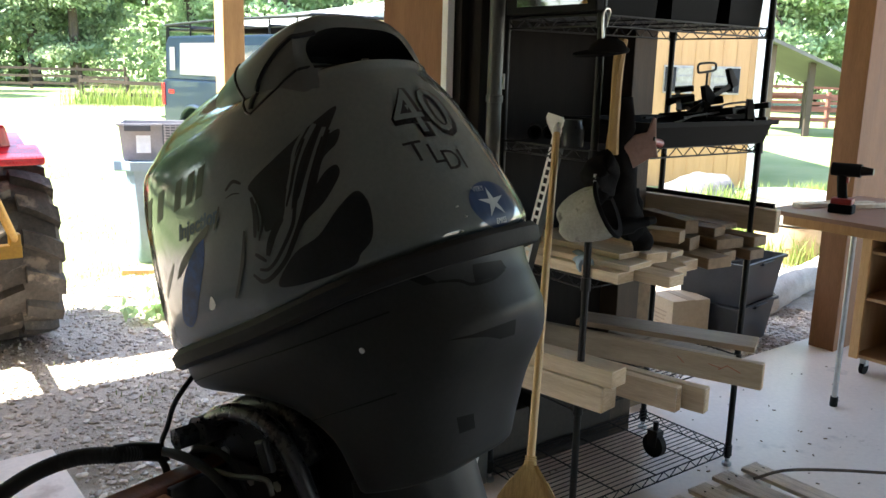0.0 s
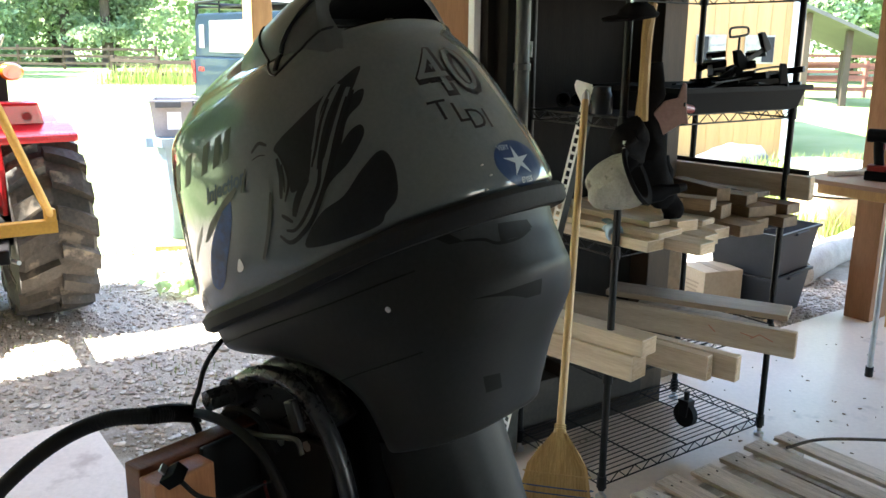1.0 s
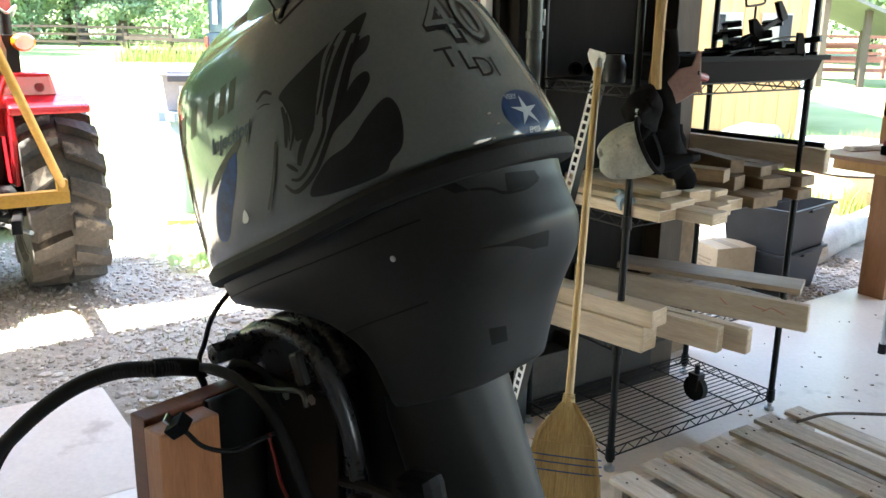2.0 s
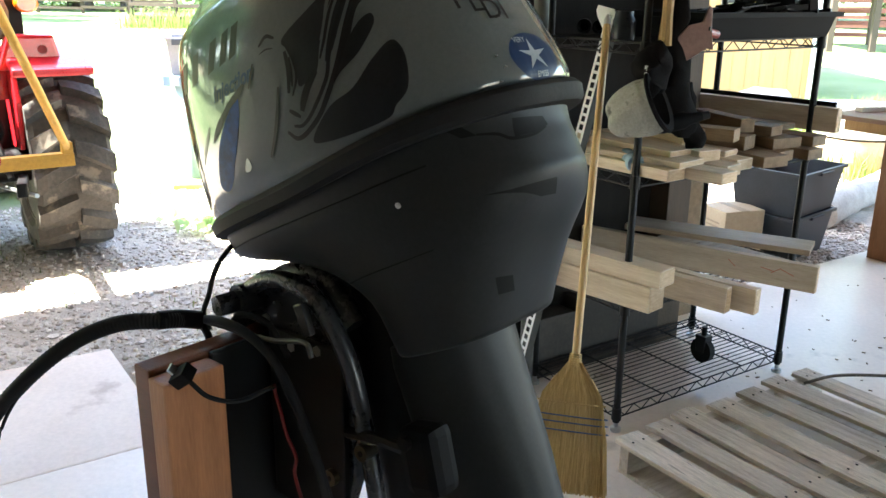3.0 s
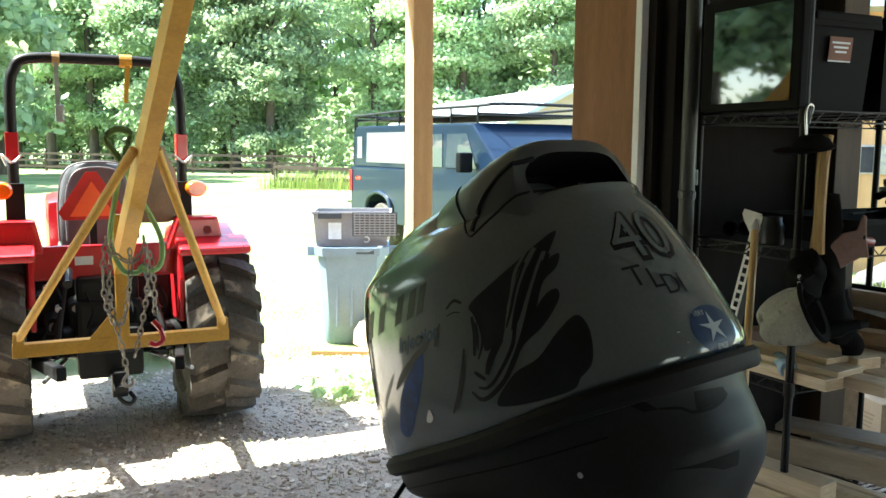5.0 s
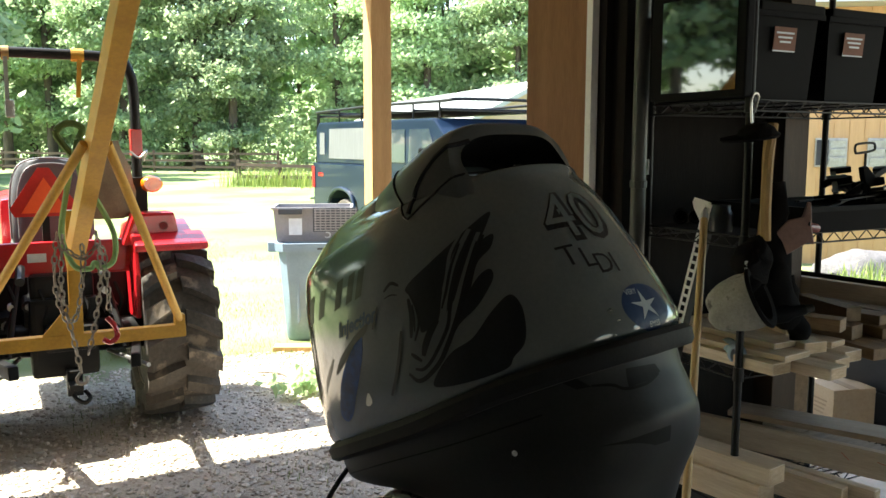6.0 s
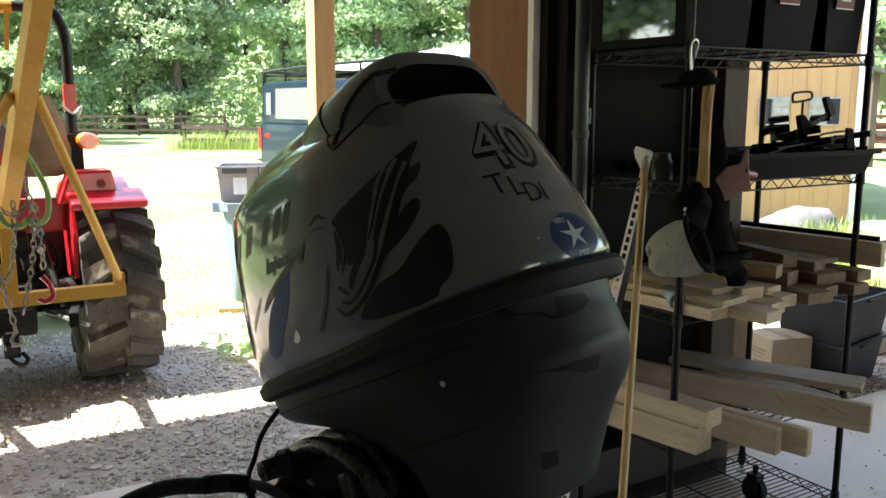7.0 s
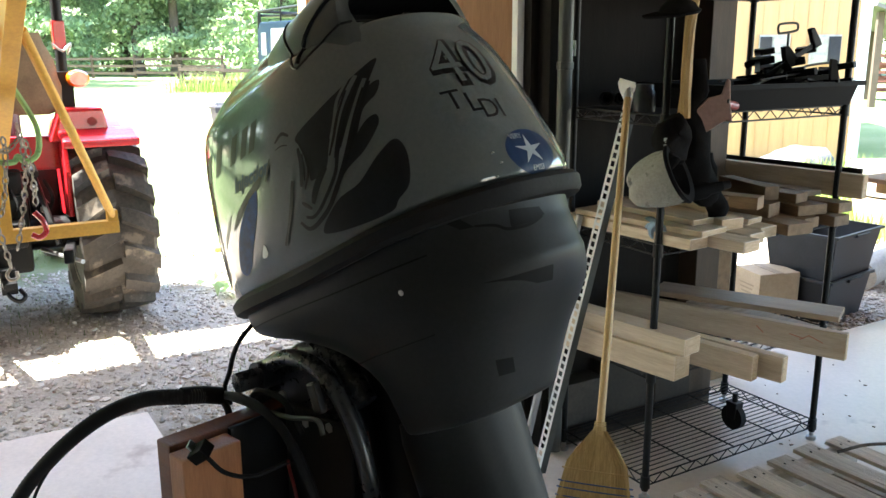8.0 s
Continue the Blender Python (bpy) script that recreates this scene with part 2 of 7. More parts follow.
SLATWOOD = mat("weathered_slat", (0.74, 0.63, 0.52), (0.40, 0.32, 0.25), 0.8, 0, 5, 38, 0.7, (11, 0.8, 11), rnd=0.2, spot=(0.14, 0.10, 0.075), spot_at=0.63, spot_scale=5, dist=0.006)
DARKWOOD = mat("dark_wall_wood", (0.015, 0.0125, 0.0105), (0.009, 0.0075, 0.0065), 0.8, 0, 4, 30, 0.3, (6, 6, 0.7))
WHITE_PAINT = mat("white_paint", (0.8, 0.8, 0.78), (0.7, 0.7, 0.68), 0.5, 0, 6, 60, 0.08)
CONCRETE = mat("concrete", (0.84, 0.73, 0.63), (0.71, 0.61, 0.52), 0.30, 0, 1.6, 40, 0.12, spot=(0.46, 0.39, 0.33), spot_at=0.6, spot_scale=2.2, rvar=0.1)
APRON = mat("pinkish_concrete", (0.80, 0.67, 0.57), (0.66, 0.54, 0.45), 0.6, 0, 2, 50, 0.15, spot=(0.52, 0.39, 0.31), spot_at=0.62, spot_scale=3)
CEILWOOD = mat("ceiling_wood", (0.26, 0.215, 0.17), (0.185, 0.15, 0.115), 0.7, 0, 3, 30, 0.2, (1, 8, 8))
GREYWALL = mat("grey_wall_board", (0.19, 0.178, 0.162), (0.13, 0.122, 0.11), 0.7, 0, 3, 30, 0.2, (6, 6, 0.7))
POSTDARK = mat("rough_post_wood", (0.10, 0.066, 0.04), (0.06, 0.04, 0.025), 0.7, 0, 3, 26, 0.3, (8, 8, 0.7))
PIPEGREY = mat("dull_pipe", (0.07, 0.074, 0.068), (0.05, 0.053, 0.049), 0.45, 0.2, 8, 60, 0.08)
GALVDULL = mat("dull_zinc", (0.36, 0.37, 0.37), (0.27, 0.28, 0.28), 0.5, 0.5, 14, 60, 0.08)


def ground_material():
    """Gravel near the building, passing into patchy grass across the yard."""
    m = mat("yard", (0.64, 0.56, 0.47), (0.36, 0.305, 0.25), 0.9, 0, 3, 55, 1.0, dist=0.02, spot=(0.29, 0.235, 0.17), spot_at=0.56, spot_scale=1.2)
    t = m.node_tree
    L = t.links.new
    b = t.nodes["Principled BSDF"]
    base = b.inputs["Base Color"].links[0].from_socket
    tc = t.nodes.new("ShaderNodeTexCoord")
    dot = t.nodes.new("ShaderNodeVectorMath")
    dot.operation = 'DOT_PRODUCT'
    L(tc.outputs["Object"], dot.inputs[0])
    dot.inputs[1].default_value = (-0.593 + 0.27 * 0.805, 0.805 + 0.27 * 0.593, 0)
    nz = t.nodes.new("ShaderNodeTexNoise")
    nz.inputs["Scale"].default_value, nz.inputs["Detail"].default_value = 0.9, 6
    L(tc.outputs["Object"], nz.inputs["Vector"])
    ma = t.nodes.new("ShaderNodeMath")
    ma.operation = 'MULTIPLY_ADD'
    L(nz.outputs[0], ma.inputs[0])
    ma.inputs[1].default_value = 4.0
    L(dot.outputs["Value"], ma.inputs[2])
    mr = t.nodes.new("ShaderNodeMapRange")
    L(ma.outputs[0], mr.inputs[0])
    mr.inputs[1].default_value, mr.inputs[2].default_value = 8.0, 9.0
    g1 = t.nodes.new("ShaderNodeTexNoise")
    g1.inputs["Scale"].default_value, g1.inputs["Detail"].default_value = 0.35, 8
    L(tc.outputs["Object"], g1.inputs["Vector"])
    cr = t.nodes.new("ShaderNodeValToRGB")
    cr.color_ramp.elements[0].position, cr.color_ramp.elements[1].position = 0.38, 0.62
    cr.color_ramp.elements[0].color, cr.color_ramp.elements[1].color = (0.11, 0.18, 0.045, 1), (0.235, 0.275, 0.12, 1)
    L(g1.outputs[0], cr.inputs[0])
    mx = t.nodes.new("ShaderNodeMix")
    mx.data_type = 'RGBA'
    L(mr.outputs[0], mx.inputs[0])
    L(base, mx.inputs[6])
    L(cr.outputs[0], mx.inputs[7])
    L(mx.outputs[2], b.inputs["Base Color"])
    return m


GROUND = ground_material()


def leaf_material(name, light, dark):
    m = bpy.data.materials.new(name)
    m.use_nodes = True
    t = m.node_tree
    L = t.links.new
    b = t.nodes["Principled BSDF"]
    b.inputs["Roughness"].default_value = 0.5
    geo = t.nodes.new("ShaderNodeNewGeometry")
    cr = t.nodes.new("ShaderNodeValToRGB")
    cr.color_ramp.elements[0].color, cr.color_ramp.elements[1].color = (*dark, 1), (*light, 1)
    L(geo.outputs["Random Per Island"], cr.inputs[0])
    oi = t.nodes.new("ShaderNodeObjectInfo")
    mr = t.nodes.new("ShaderNodeMapRange")
    mr.inputs[3].default_value, mr.inputs[4].default_value = 0.75, 1.25
    L(oi.outputs["Random"], mr.inputs[0])
    hs = t.nodes.new("ShaderNodeHueSaturation")
    L(mr.outputs[0], hs.inputs["Value"])
    L(cr.outputs[0], hs.inputs["Color"])
    L(hs.outputs[0], b.inputs["Base Color"])
    tr = t.nodes.new("ShaderNodeBsdfTranslucent")
    L(hs.outputs[0], tr.inputs["Color"])
    mix = t.nodes.new("ShaderNodeMixShader")
    mix.inputs[0].default_value = 0.5
    L(b.outputs[0], mix.inputs[1])
    L(tr.outputs[0], mix.inputs[2])
    L(mix.outputs[0], t.nodes["Material Output"].inputs[0])
    return m


FOLIAGE = leaf_material("foliage", (0.50, 0.60, 0.35), (0.29, 0.42, 0.23))
STONE_ISLE = leaf_material("yard_stones", (0.66, 0.58, 0.49), (0.29, 0.24, 0.195))
STONE_ISLE.node_tree.nodes["Mix Shader"].inputs[0].default_value = 0.0
GRASS = leaf_material("grass_blades", (0.30, 0.34, 0.10), (0.10, 0.18, 0.035))
BARK = mat("bark", (0.13, 0.1, 0.075), (0.06, 0.045, 0.035), 0.9, 0, 3, 12, 0.6, (3, 3, 0.6), dist=0.03)
RED = mat("red_paint", (0.55, 0.012, 0.02), (0.42, 0.01, 0.016), 0.3, 0, 6, 90, 0.03, coat=0.4)
YELLOW = mat("yellow_paint", (0.72, 0.40, 0.05), (0.55, 0.28, 0.035), 0.42, 0, 6, 60, 0.08, spot=(0.2, 0.1, 0.04), spot_at=0.72, spot_scale=14)
TYRE = mat("tyre_rubber", (0.10, 0.086, 0.073), (0.04, 0.036, 0.033), 0.85, 0, 5, 50, 0.4, spot=(0.22, 0.18, 0.14), spot_at=0.58, spot_scale=7)
NAVY = mat("navy_car_paint", (0.006, 0.016, 0.038), (0.004, 0.011, 0.026), 0.35, 0, 2, 60, 0.01, coat=0.3, rvar=0.03)

# ---------------------------------------------------------------- mesh helpers


def part(name, bm, material, parent=None, label="", smooth=False):
    me = bpy.data.meshes.new(name)
    bm.normal_update()
    bm.to_mesh(me)
    bm.free()
    me.materials.append(material)
    if smooth:
        for p in me.polygons:
            p.use_smooth = True
        me.set_sharp_from_angle(angle=radians(38))
    ob = new(name, me)
    if parent:
        ob.parent = parent
    if label:
        ob["label"] = label
    return ob


def thing(name, m, label, category, group="", kind=""):
    e = new(name)
    e.empty_display_size = 0.1
    e.matrix_basis = m
    return tagged(e, label, category, group, kind)


def add_box(bm, size, m=Matrix(), bevel=0.0):
    """A box of that size round the middle of m."""
    r = bmesh.ops.create_cube(bm, size=1.0, matrix=m @ Matrix.Diagonal((*size, 1)))
    if bevel:
        es = list({e for v in r["verts"] for e in v.link_edges})
        bmesh.ops.bevel(bm, geom=es, offset=bevel, segments=2, affect='EDGES', profile=0.6)
    return bm


def box(size, m=Matrix(), bevel=0.0):
    return add_box(bmesh.new(), size, m, bevel)


def add_rod(bm, a, b, r, seg=10, r2=None):
    a, b = Vector(a), Vector(b)
    d = b - a
    q = d.to_track_quat('Z', 'Y').to_matrix().to_4x4()
    bmesh.ops.create_cone(bm, cap_ends=True, segments=seg, radius1=r, radius2=r if r2 is None else r2, depth=d.length,
                          matrix=Matrix.Translation((a + b) / 2) @ q)
    return bm


def rod(a, b, r, seg=10, r2=None):
    return add_rod(bmesh.new(), a, b, r, seg, r2)


def smooth_path(pts, n=8):
    """Points along a Catmull-Rom curve."""
    P = [Vector(p) for p in pts]
    P = [P[0] * 2 - P[1]] + P + [P[-1] * 2 - P[-2]]
    out = []
    for i in range(1, len(P) - 2):
        for k in range(n):
            t = k / n
            a, b, c, d = P[i - 1], P[i], P[i + 1], P[i + 2]
            out.append(0.5 * ((2 * b) + (c - a) * t + (2 * a - 5 * b + 4 * c - d) * t * t + (3 * b - a - 3 * c + d) * t ** 3))
    out.append(P[-2])
    return out


def add_tube(bm, pts, r, seg=10, rib=0.0):
    """A round tube along points; rib makes every other ring thicker."""
    rings = []
    ref = Vector((0.31, 0.22, 0.93)).normalized()
    for i, p in enumerate(pts):
        d = (pts[min(i + 1, len(pts) - 1)] - pts[max(i - 1, 0)]).normalized()
        x = d.cross(ref)
        x = (x if x.length > 0.05 else d.cross(Vector((1, 0, 0)))).normalized()
        y = d.cross(x)
        rr = r * (1 + (rib if i % 2 else 0))
        rings.append([bm.verts.new(p + (x * math.cos(2 * math.pi * k / seg) + y * math.sin(2 * math.pi * k / seg)) * rr) for k in range(seg)])
    for a, b in zip(rings, rings[1:]):
        for k in range(seg):
            bm.faces.new((a[k], a[(k + 1) % seg], b[(k + 1) % seg], b[k]))
    bm.faces.new(rings[0][::-1])
    bm.faces.new(rings[-1])
    return bm


def tube(pts, r, seg=10, n=8, rib=0.0):
    return add_tube(bmesh.new(), smooth_path(pts, n) if n else [Vector(p) for p in pts], r, seg, rib)


def loft(rings, cap=(True, True), closed=True):
    """Skin over rings of points of equal number."""
    bm = bmesh.new()
    vs = [[bm.verts.new(p) for p in ring] for ring in rings]
    k = len(rings[0])
    for a, b in zip(vs, vs[1:]):
        for i in range(k if closed else k - 1):
            bm.faces.new((a[i], a[(i + 1) % k], b[(i + 1) % k], b[i]))
    if cap[0]:
        bm.faces.new(vs[0][::-1])
    if cap[1]:
        bm.faces.new(vs[-1])
    return bm


def prism(poly, depth, m=Matrix(), bevel=0.0):
    """A flat outline (x, z) given a thickness along y, centred."""
    bm = bmesh.new()
    a = [bm.verts.new((x, -depth / 2, z)) for x, z in poly]
    b = [bm.verts.new((x, depth / 2, z)) for x, z in poly]
    bm.faces.new(a)
    bm.faces.new(b[::-1])
    for i in range(len(poly)):
        j = (i + 1) % len(poly)
        bm.faces.new((a[j], a[i], b[i], b[j]))
    bmesh.ops.recalc_face_normals(bm, faces=bm.faces)
    if bevel:
        bmesh.ops.bevel(bm, geom=list(bm.edges), offset=bevel, segments=2, affect='EDGES', profile=0.6)
    bm.transform(m)
    return bm


def lathe(prof, seg=32):
    """A turned shape from (radius, height) pairs."""
    return loft([[Vector((r * math.cos(2 * math.pi * k / seg), r * math.sin(2 * math.pi * k / seg), z)) for k in range(seg)] for r, z in prof])


# the building's own axes: s runs along its open front, n outwards
ANG = 36.4
BLD = pose(0, 0, 0, 0, 0, ANG)


def bld(s, n, z=0.0, rz=0.0):
    return BLD @ pose(s, n, z, 0, 0, rz)


# ---------------------------------------------------------------- setting

# dull surfaces with a weak sheen
for m_, v_ in ((COWL, 0.5), (COWL_LOW, 0.1), (DECAL_NAME, 0.14), (DECAL_INK, 0.14), (DECAL_PALE, 0.2), (DECAL_BLUE_DARK, 0.14), (CONCRETE, 0.25), (PLY, 0.15), (BLACK_METAL, 0.24), (CARGLASS, 0.35), (RUBBER, 0.16), (BLACK_PLASTIC, 0.06), (BLACK_CLOTH, 0.03), (DECAL, 0.14), (DECAL_BLUE, 0.14), (DECAL_LINE, 0.14), (DECAL_SHADOW, 0.3), (DARKBOX, 0.25), (DARKWOOD, 0.12), (SHADE_AND_JOINT, 0.08), (DULLJAR, 0.2), (NAVY, 0.3), (CANVAS, 0.15)):
    m_.node_tree.nodes["Principled BSDF"].inputs["Specular IOR Level"].default_value = v_
def structure(name, bm, material, label, category, smooth=False):
    return tagged(part(name, bm, material, None, "", smooth), label, category, "", "structure")


# ground: one sheet that reaches the horizon
bm = bmesh.new()
bmesh.ops.create_grid(bm, x_segments=8, y_segments=8, size=2500)
bm.transform(pose(0, 0, -0.03))
ground = structure("ground", bm, GROUND, "grey gravel yard turning to sunlit grass", "ground")

structure("floor", box((11.0, 8.55, 0.2), bld(2.0, -1.675, -0.1), 0.01), CONCRETE, "smooth grey concrete shop floor", "floor")
structure("apron", box((4.0, 0.93, 0.12), bld(-1.35, 3.072, -0.066), 0.01), APRON, "concrete apron reaching onto the gravel", "floor")
structure("ceiling", prism([(-3.7, -5.9), (-3.7, 5.25), (2.7, 5.25), (2.7, 4.2), (7.7, 4.2), (7.7, -5.9)], 0.12, BLD @ pose(0, 0, 3.0, -90, 0, 0)), CEILWOOD, "bare wooden shop ceiling", "ceiling")
# unseen back wall; its doorway is added to let fill light in
structure("wall_back", box((5.5, 0.15, 3.0), bld(-0.85, -5.8, 1.47)), GREYWALL, "unseen grey boarded back wall", "wall")
structure("wall_back_right", box((3.3, 0.15, 3.0), bld(5.95, -5.8, 1.47)), GREYWALL, "unseen grey boarded back wall", "wall")
structure("lintel", box((2.4, 0.15, 0.75), bld(3.1, -5.8, 2.595)), GREYWALL, "unseen grey boarded lintel over an added back doorway", "wall")
# unseen; length added to keep the bright yard out of cowl reflections
structure("wall_left", box((0.15, 10.5, 3.0), bld(-3.6, -0.5, 1.47)), GREYWALL, "unseen grey boarded side wall", "wall")
# unseen; kept short so more daylight comes in from the right
structure("wall_right", box((0.15, 2.0, 3.0), bld(7.5, -4.7, 1.47)), GREYWALL, "unseen grey boarded side wall", "wall")
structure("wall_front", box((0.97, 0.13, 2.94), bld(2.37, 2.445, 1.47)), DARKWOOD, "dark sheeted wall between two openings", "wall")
structure("wall_front_right", box((1.1, 0.14, 2.94), bld(5.45, 2.44, 1.47)), PLY, "plywood-faced wall beside the opening", "wall")
structure("post_1", box((0.14, 0.16, 2.94), bld(2.785, 2.36, 1.47), 0.004), POSTDARK, "rough wooden post at the wall's end", "post")
structure("post_2", box((0.13, 0.16, 2.94), bld(4.85, 2.44, 1.47), 0.004), PLY, "rough wooden post beside the opening", "post")
structure("brace", box((0.7, 0.09, 0.09), BLD @ pose(4.55, 2.46, 2.62, 0, 45, 0), 0.004), POSTWOOD, "diagonal wooden corner brace", "brace")
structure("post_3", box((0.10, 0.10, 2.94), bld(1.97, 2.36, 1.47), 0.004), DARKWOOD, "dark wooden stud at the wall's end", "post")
door = thing("door_1", bld(1.885, 2.66), "open brown plywood door leaf edged with white trim", "door", kind="structure")
part("leaf", box((0.05, 0.40, 2.7), pose(0, 0, 1.36), 0.003), PLY, door)
part("trim", box((0.06, 0.035, 2.7), pose(0, -0.218, 1.36), 0.003), WHITE_PAINT, door, "white painted edge strip")
structure("porch_post", box((0.14, 0.14, 2.97), bld(2.16, 5.1, 1.455), 0.006), POSTWOOD, "square wooden porch post lit by the sun", "post")
conduit = thing("conduit", bld(1.94, 2.248), "grey metal electrical conduit fixed to the wall", "conduit", kind="structure")
part("pipe", rod((0, 0, 0.02), (0, 0, 2.93), 0.027, 16), PIPEGREY, conduit, smooth=True)
for z in (0.6, 1.5, 2.3):
    part("strap", lathe([(0.028, z), (0.031, z + 0.002), (0.031, z + 0.026), (0.028, z + 0.028)], 16), PIPEGREY, conduit)

# ---------------------------------------------------------------- outboard motor
ENG = pose(-0.13, 1.17, 1.25, 0, 0, -37.7) @ pose(0, 0, 0, 0, -25, 0)


def ring(p0, p1, w, q, e=4.2, k=96, wf=0.72, wr=0.90, er=2.7, rise=0.0):
    """A rounded outline from p0 (front) to p1 (back), w to either side, at height q; rise lifts its back half."""
    out = []
    c, h = (p0 + p1) / 2, (p1 - p0) / 2
    for i in range(k):
        t = 2 * math.pi * i / k
        ct, st = math.cos(t), math.sin(t)
        n = er if ct > 0 else e
        x = math.copysign(abs(ct) ** (2 / n), ct)
        y = math.copysign(abs(st) ** (2 / n), st)
        taper = 1 - (1 - wr) * x * x if x > 0 else 1 - (1 - wf) * x ** 4
        u = min(1, max(0, (x + 0.1) / 0.9))
        out.append(Vector((c + h * x, w * y * taper, q + rise * u * u * (3 - 2 * u))))
    return out


motor = thing("outboard_motor", ENG, "grey outboard motor with worn decals clamped to a timber stand", "outboard motor")
RISE = 0.014
UPPER = [ring(-0.282, 0.335, 0.206, 0.0, rise=RISE), ring(-0.288, 0.342, 0.21, 0.012, rise=RISE), ring(-0.288, 0.341, 0.212, 0.04, rise=RISE * 0.6), ring(-0.284, 0.329, 0.21, 0.10), ring(-0.276, 0.309, 0.203, 0.17),
         ring(-0.267, 0.286, 0.193, 0.235), ring(-0.258, 0.262, 0.180, 0.28), ring(-0.238, 0.249, 0.165, 0.301), ring(-0.200, 0.13, 0.146, 0.322), ring(-0.150, 0.125, 0.130, 0.341), ring(-0.085, 0.115, 0.105, 0.357), ring(-0.01, 0.09, 0.05, 0.366)]


def dense(rings, n=4):
    cols = [smooth_path(col, n) for col in zip(*rings)]
    return [list(r) for r in zip(*cols)]


ubm = loft(dense(UPPER))


def arch(p, w, q0, q1, k=22, e=3.4):
    out = []
    for i in range(k + 1):
        t = math.pi * i / k
        ct, st = math.cos(t), math.sin(t)
        out.append(Vector((p, -w * math.copysign(abs(ct) ** (2 / e), ct), q0 + (q1 - q0) * abs(st) ** (2 / e))))
    return out


HOOD = [(-0.07, 0.07, 0.345), (-0.03, 0.115, 0.361), (0.02, 0.145, 0.372), (0.08, 0.156, 0.383), (0.14, 0.152, 0.393), (0.175, 0.145, 0.395), (0.20, 0.138, 0.391)]
rings = [arch(p, w, 0.27, q) for p, w, q in HOOD]
lip = [Vector((0.252 - 0.040 * (v.z - 0.27) / 0.11 - 0.034 * (abs(v.y) / 0.126) ** 4, v.y, v.z)) for v in arch(0.25, 0.126, 0.27, 0.382)]
rings.append([v.lerp(u, 0.6) + Vector((0, 0, 0.003)) for v, u in zip(rings[-1], lip)])
rings.append(lip)
inner = [Vector((v.x - 0.002, v.y * 0.93, 0.300 + (v.z - 0.27) * 0.58)) for v in lip]
inner = [Vector((0.250 - 0.040 * (v.z - 0.27) / 0.11 - 0.034 * (abs(v.y) / 0.126) ** 4, v.y, v.z)) for v in inner]
deep = [Vector((v.x - 0.10, v.y * 0.95, v.z)) for v in inner]
hbm = loft(rings + [inner], (True, False))
liner = loft([inner, deep], (False, True))
cowl_tree_parts = [ubm.copy(), hbm.copy()]
upper_cowl = part("upper_cowl", ubm, COWL, motor, smooth=True)
part("intake_hood", hbm, HOODPAINT, motor, smooth=True)
part("intake_liner", liner, BLACK_PLASTIC, motor, "black recessed air intake")

LOWER = [ring(-0.28, 0.328, 0.202, -0.006, rise=RISE), ring(-0.275, 0.322, 0.199, -0.045, rise=RISE), ring(-0.262, 0.324, 0.197, -0.062, rise=0.008), ring(-0.225, 0.326, 0.192, -0.078, wf=0.66), ring(-0.15, 0.326, 0.184, -0.10, wf=0.6),
         ring(-0.06, 0.30, 0.170, -0.14, wf=0.6, er=3.2), ring(-0.005, 0.245, 0.150, -0.195, wf=0.6, er=3.4), ring(0.0, 0.205, 0.130, -0.255, wf=0.65, er=3.4), ring(0.0, 0.19, 0.120, -0.28, wf=0.7, er=3.4), ring(0.005, 0.17, 0.108, -0.286, wf=0.7, er=3.4)]
lbm = loft(dense(LOWER, 3))
low_tree = lbm.copy()
part("lower_cowl", lbm, COWL_LOW, motor, "dark grey lower cowl", smooth=True)
part("leg", loft([ring(-0.02, 0.132, 0.108, -0.268, wr=0.8), ring(-0.035, 0.128, 0.102, -0.30, wr=0.8), ring(-0.05, 0.13, 0.088, -0.5, wr=0.8), ring(-0.05, 0.11, 0.07, -0.75), ring(-0.03, 0.1, 0.045, -0.98)]), COWL_LOW, motor, smooth=True)
part("seal", loft([ring(-0.288, 0.346, 0.208, -0.028, er=2.8, rise=RISE), ring(-0.296, 0.351, 0.215, -0.022, er=2.8, rise=RISE), ring(-0.298, 0.353, 0.217, -0.006, er=2.8, rise=RISE), ring(-0.29, 0.348, 0.21, 0.002, er=2.8, rise=RISE)]), RUBBER, motor, "black rubber cowl seal", smooth=True)
part("side_plug", lathe([(0.0, 0), (0.012, 0), (0.012, 0.004), (0.008, 0.006), (0, 0.006)], 14), BLACK_PLASTIC, motor).matrix_basis = pose(0.158, 0.0, -0.225, 0, 62, 0)
screw = part("screw", lathe([(0.0, 0), (0.004, 0), (0.004, 0.002), (0, 0.003)], 10), STEEL, motor)
screw.matrix_basis = pose(0.2, -0.182, -0.082, 105, 0, 0)
part("front_latch", box((0.022, 0.06, 0.05), pose(-0.262, -0.07, -0.04), 0.005), BLACK_PLASTIC, motor, "black front cowl latch")
part("latch_clip", box((0.012, 0.03, 0.022), pose(-0.258, -0.105, -0.05), 0.004), GALV, motor, "grey latch clip")

# decals lie on the cowl's skin
from mathutils.bvhtree import BVHTree
for b in cowl_tree_parts:
    b.normal_update()
SKIN = [BVHTree.FromBMesh(b) for b in cowl_tree_parts]


def on_skin(start, way, lift=0.0022):
    best = None
    for tree in SKIN:
        loc, nor, _, d = tree.ray_cast(Vector(start), Vector(way).normalized())
        if loc and (best is None or d < best[1]):
            best = (loc + (nor if nor.dot(Vector(way)) < 0 else -nor) * lift, d)
    return best[0] if best else None


def side(p, q, lift=0.0022):
    return on_skin((p, -0.5, q), (0, 1, 0), lift)


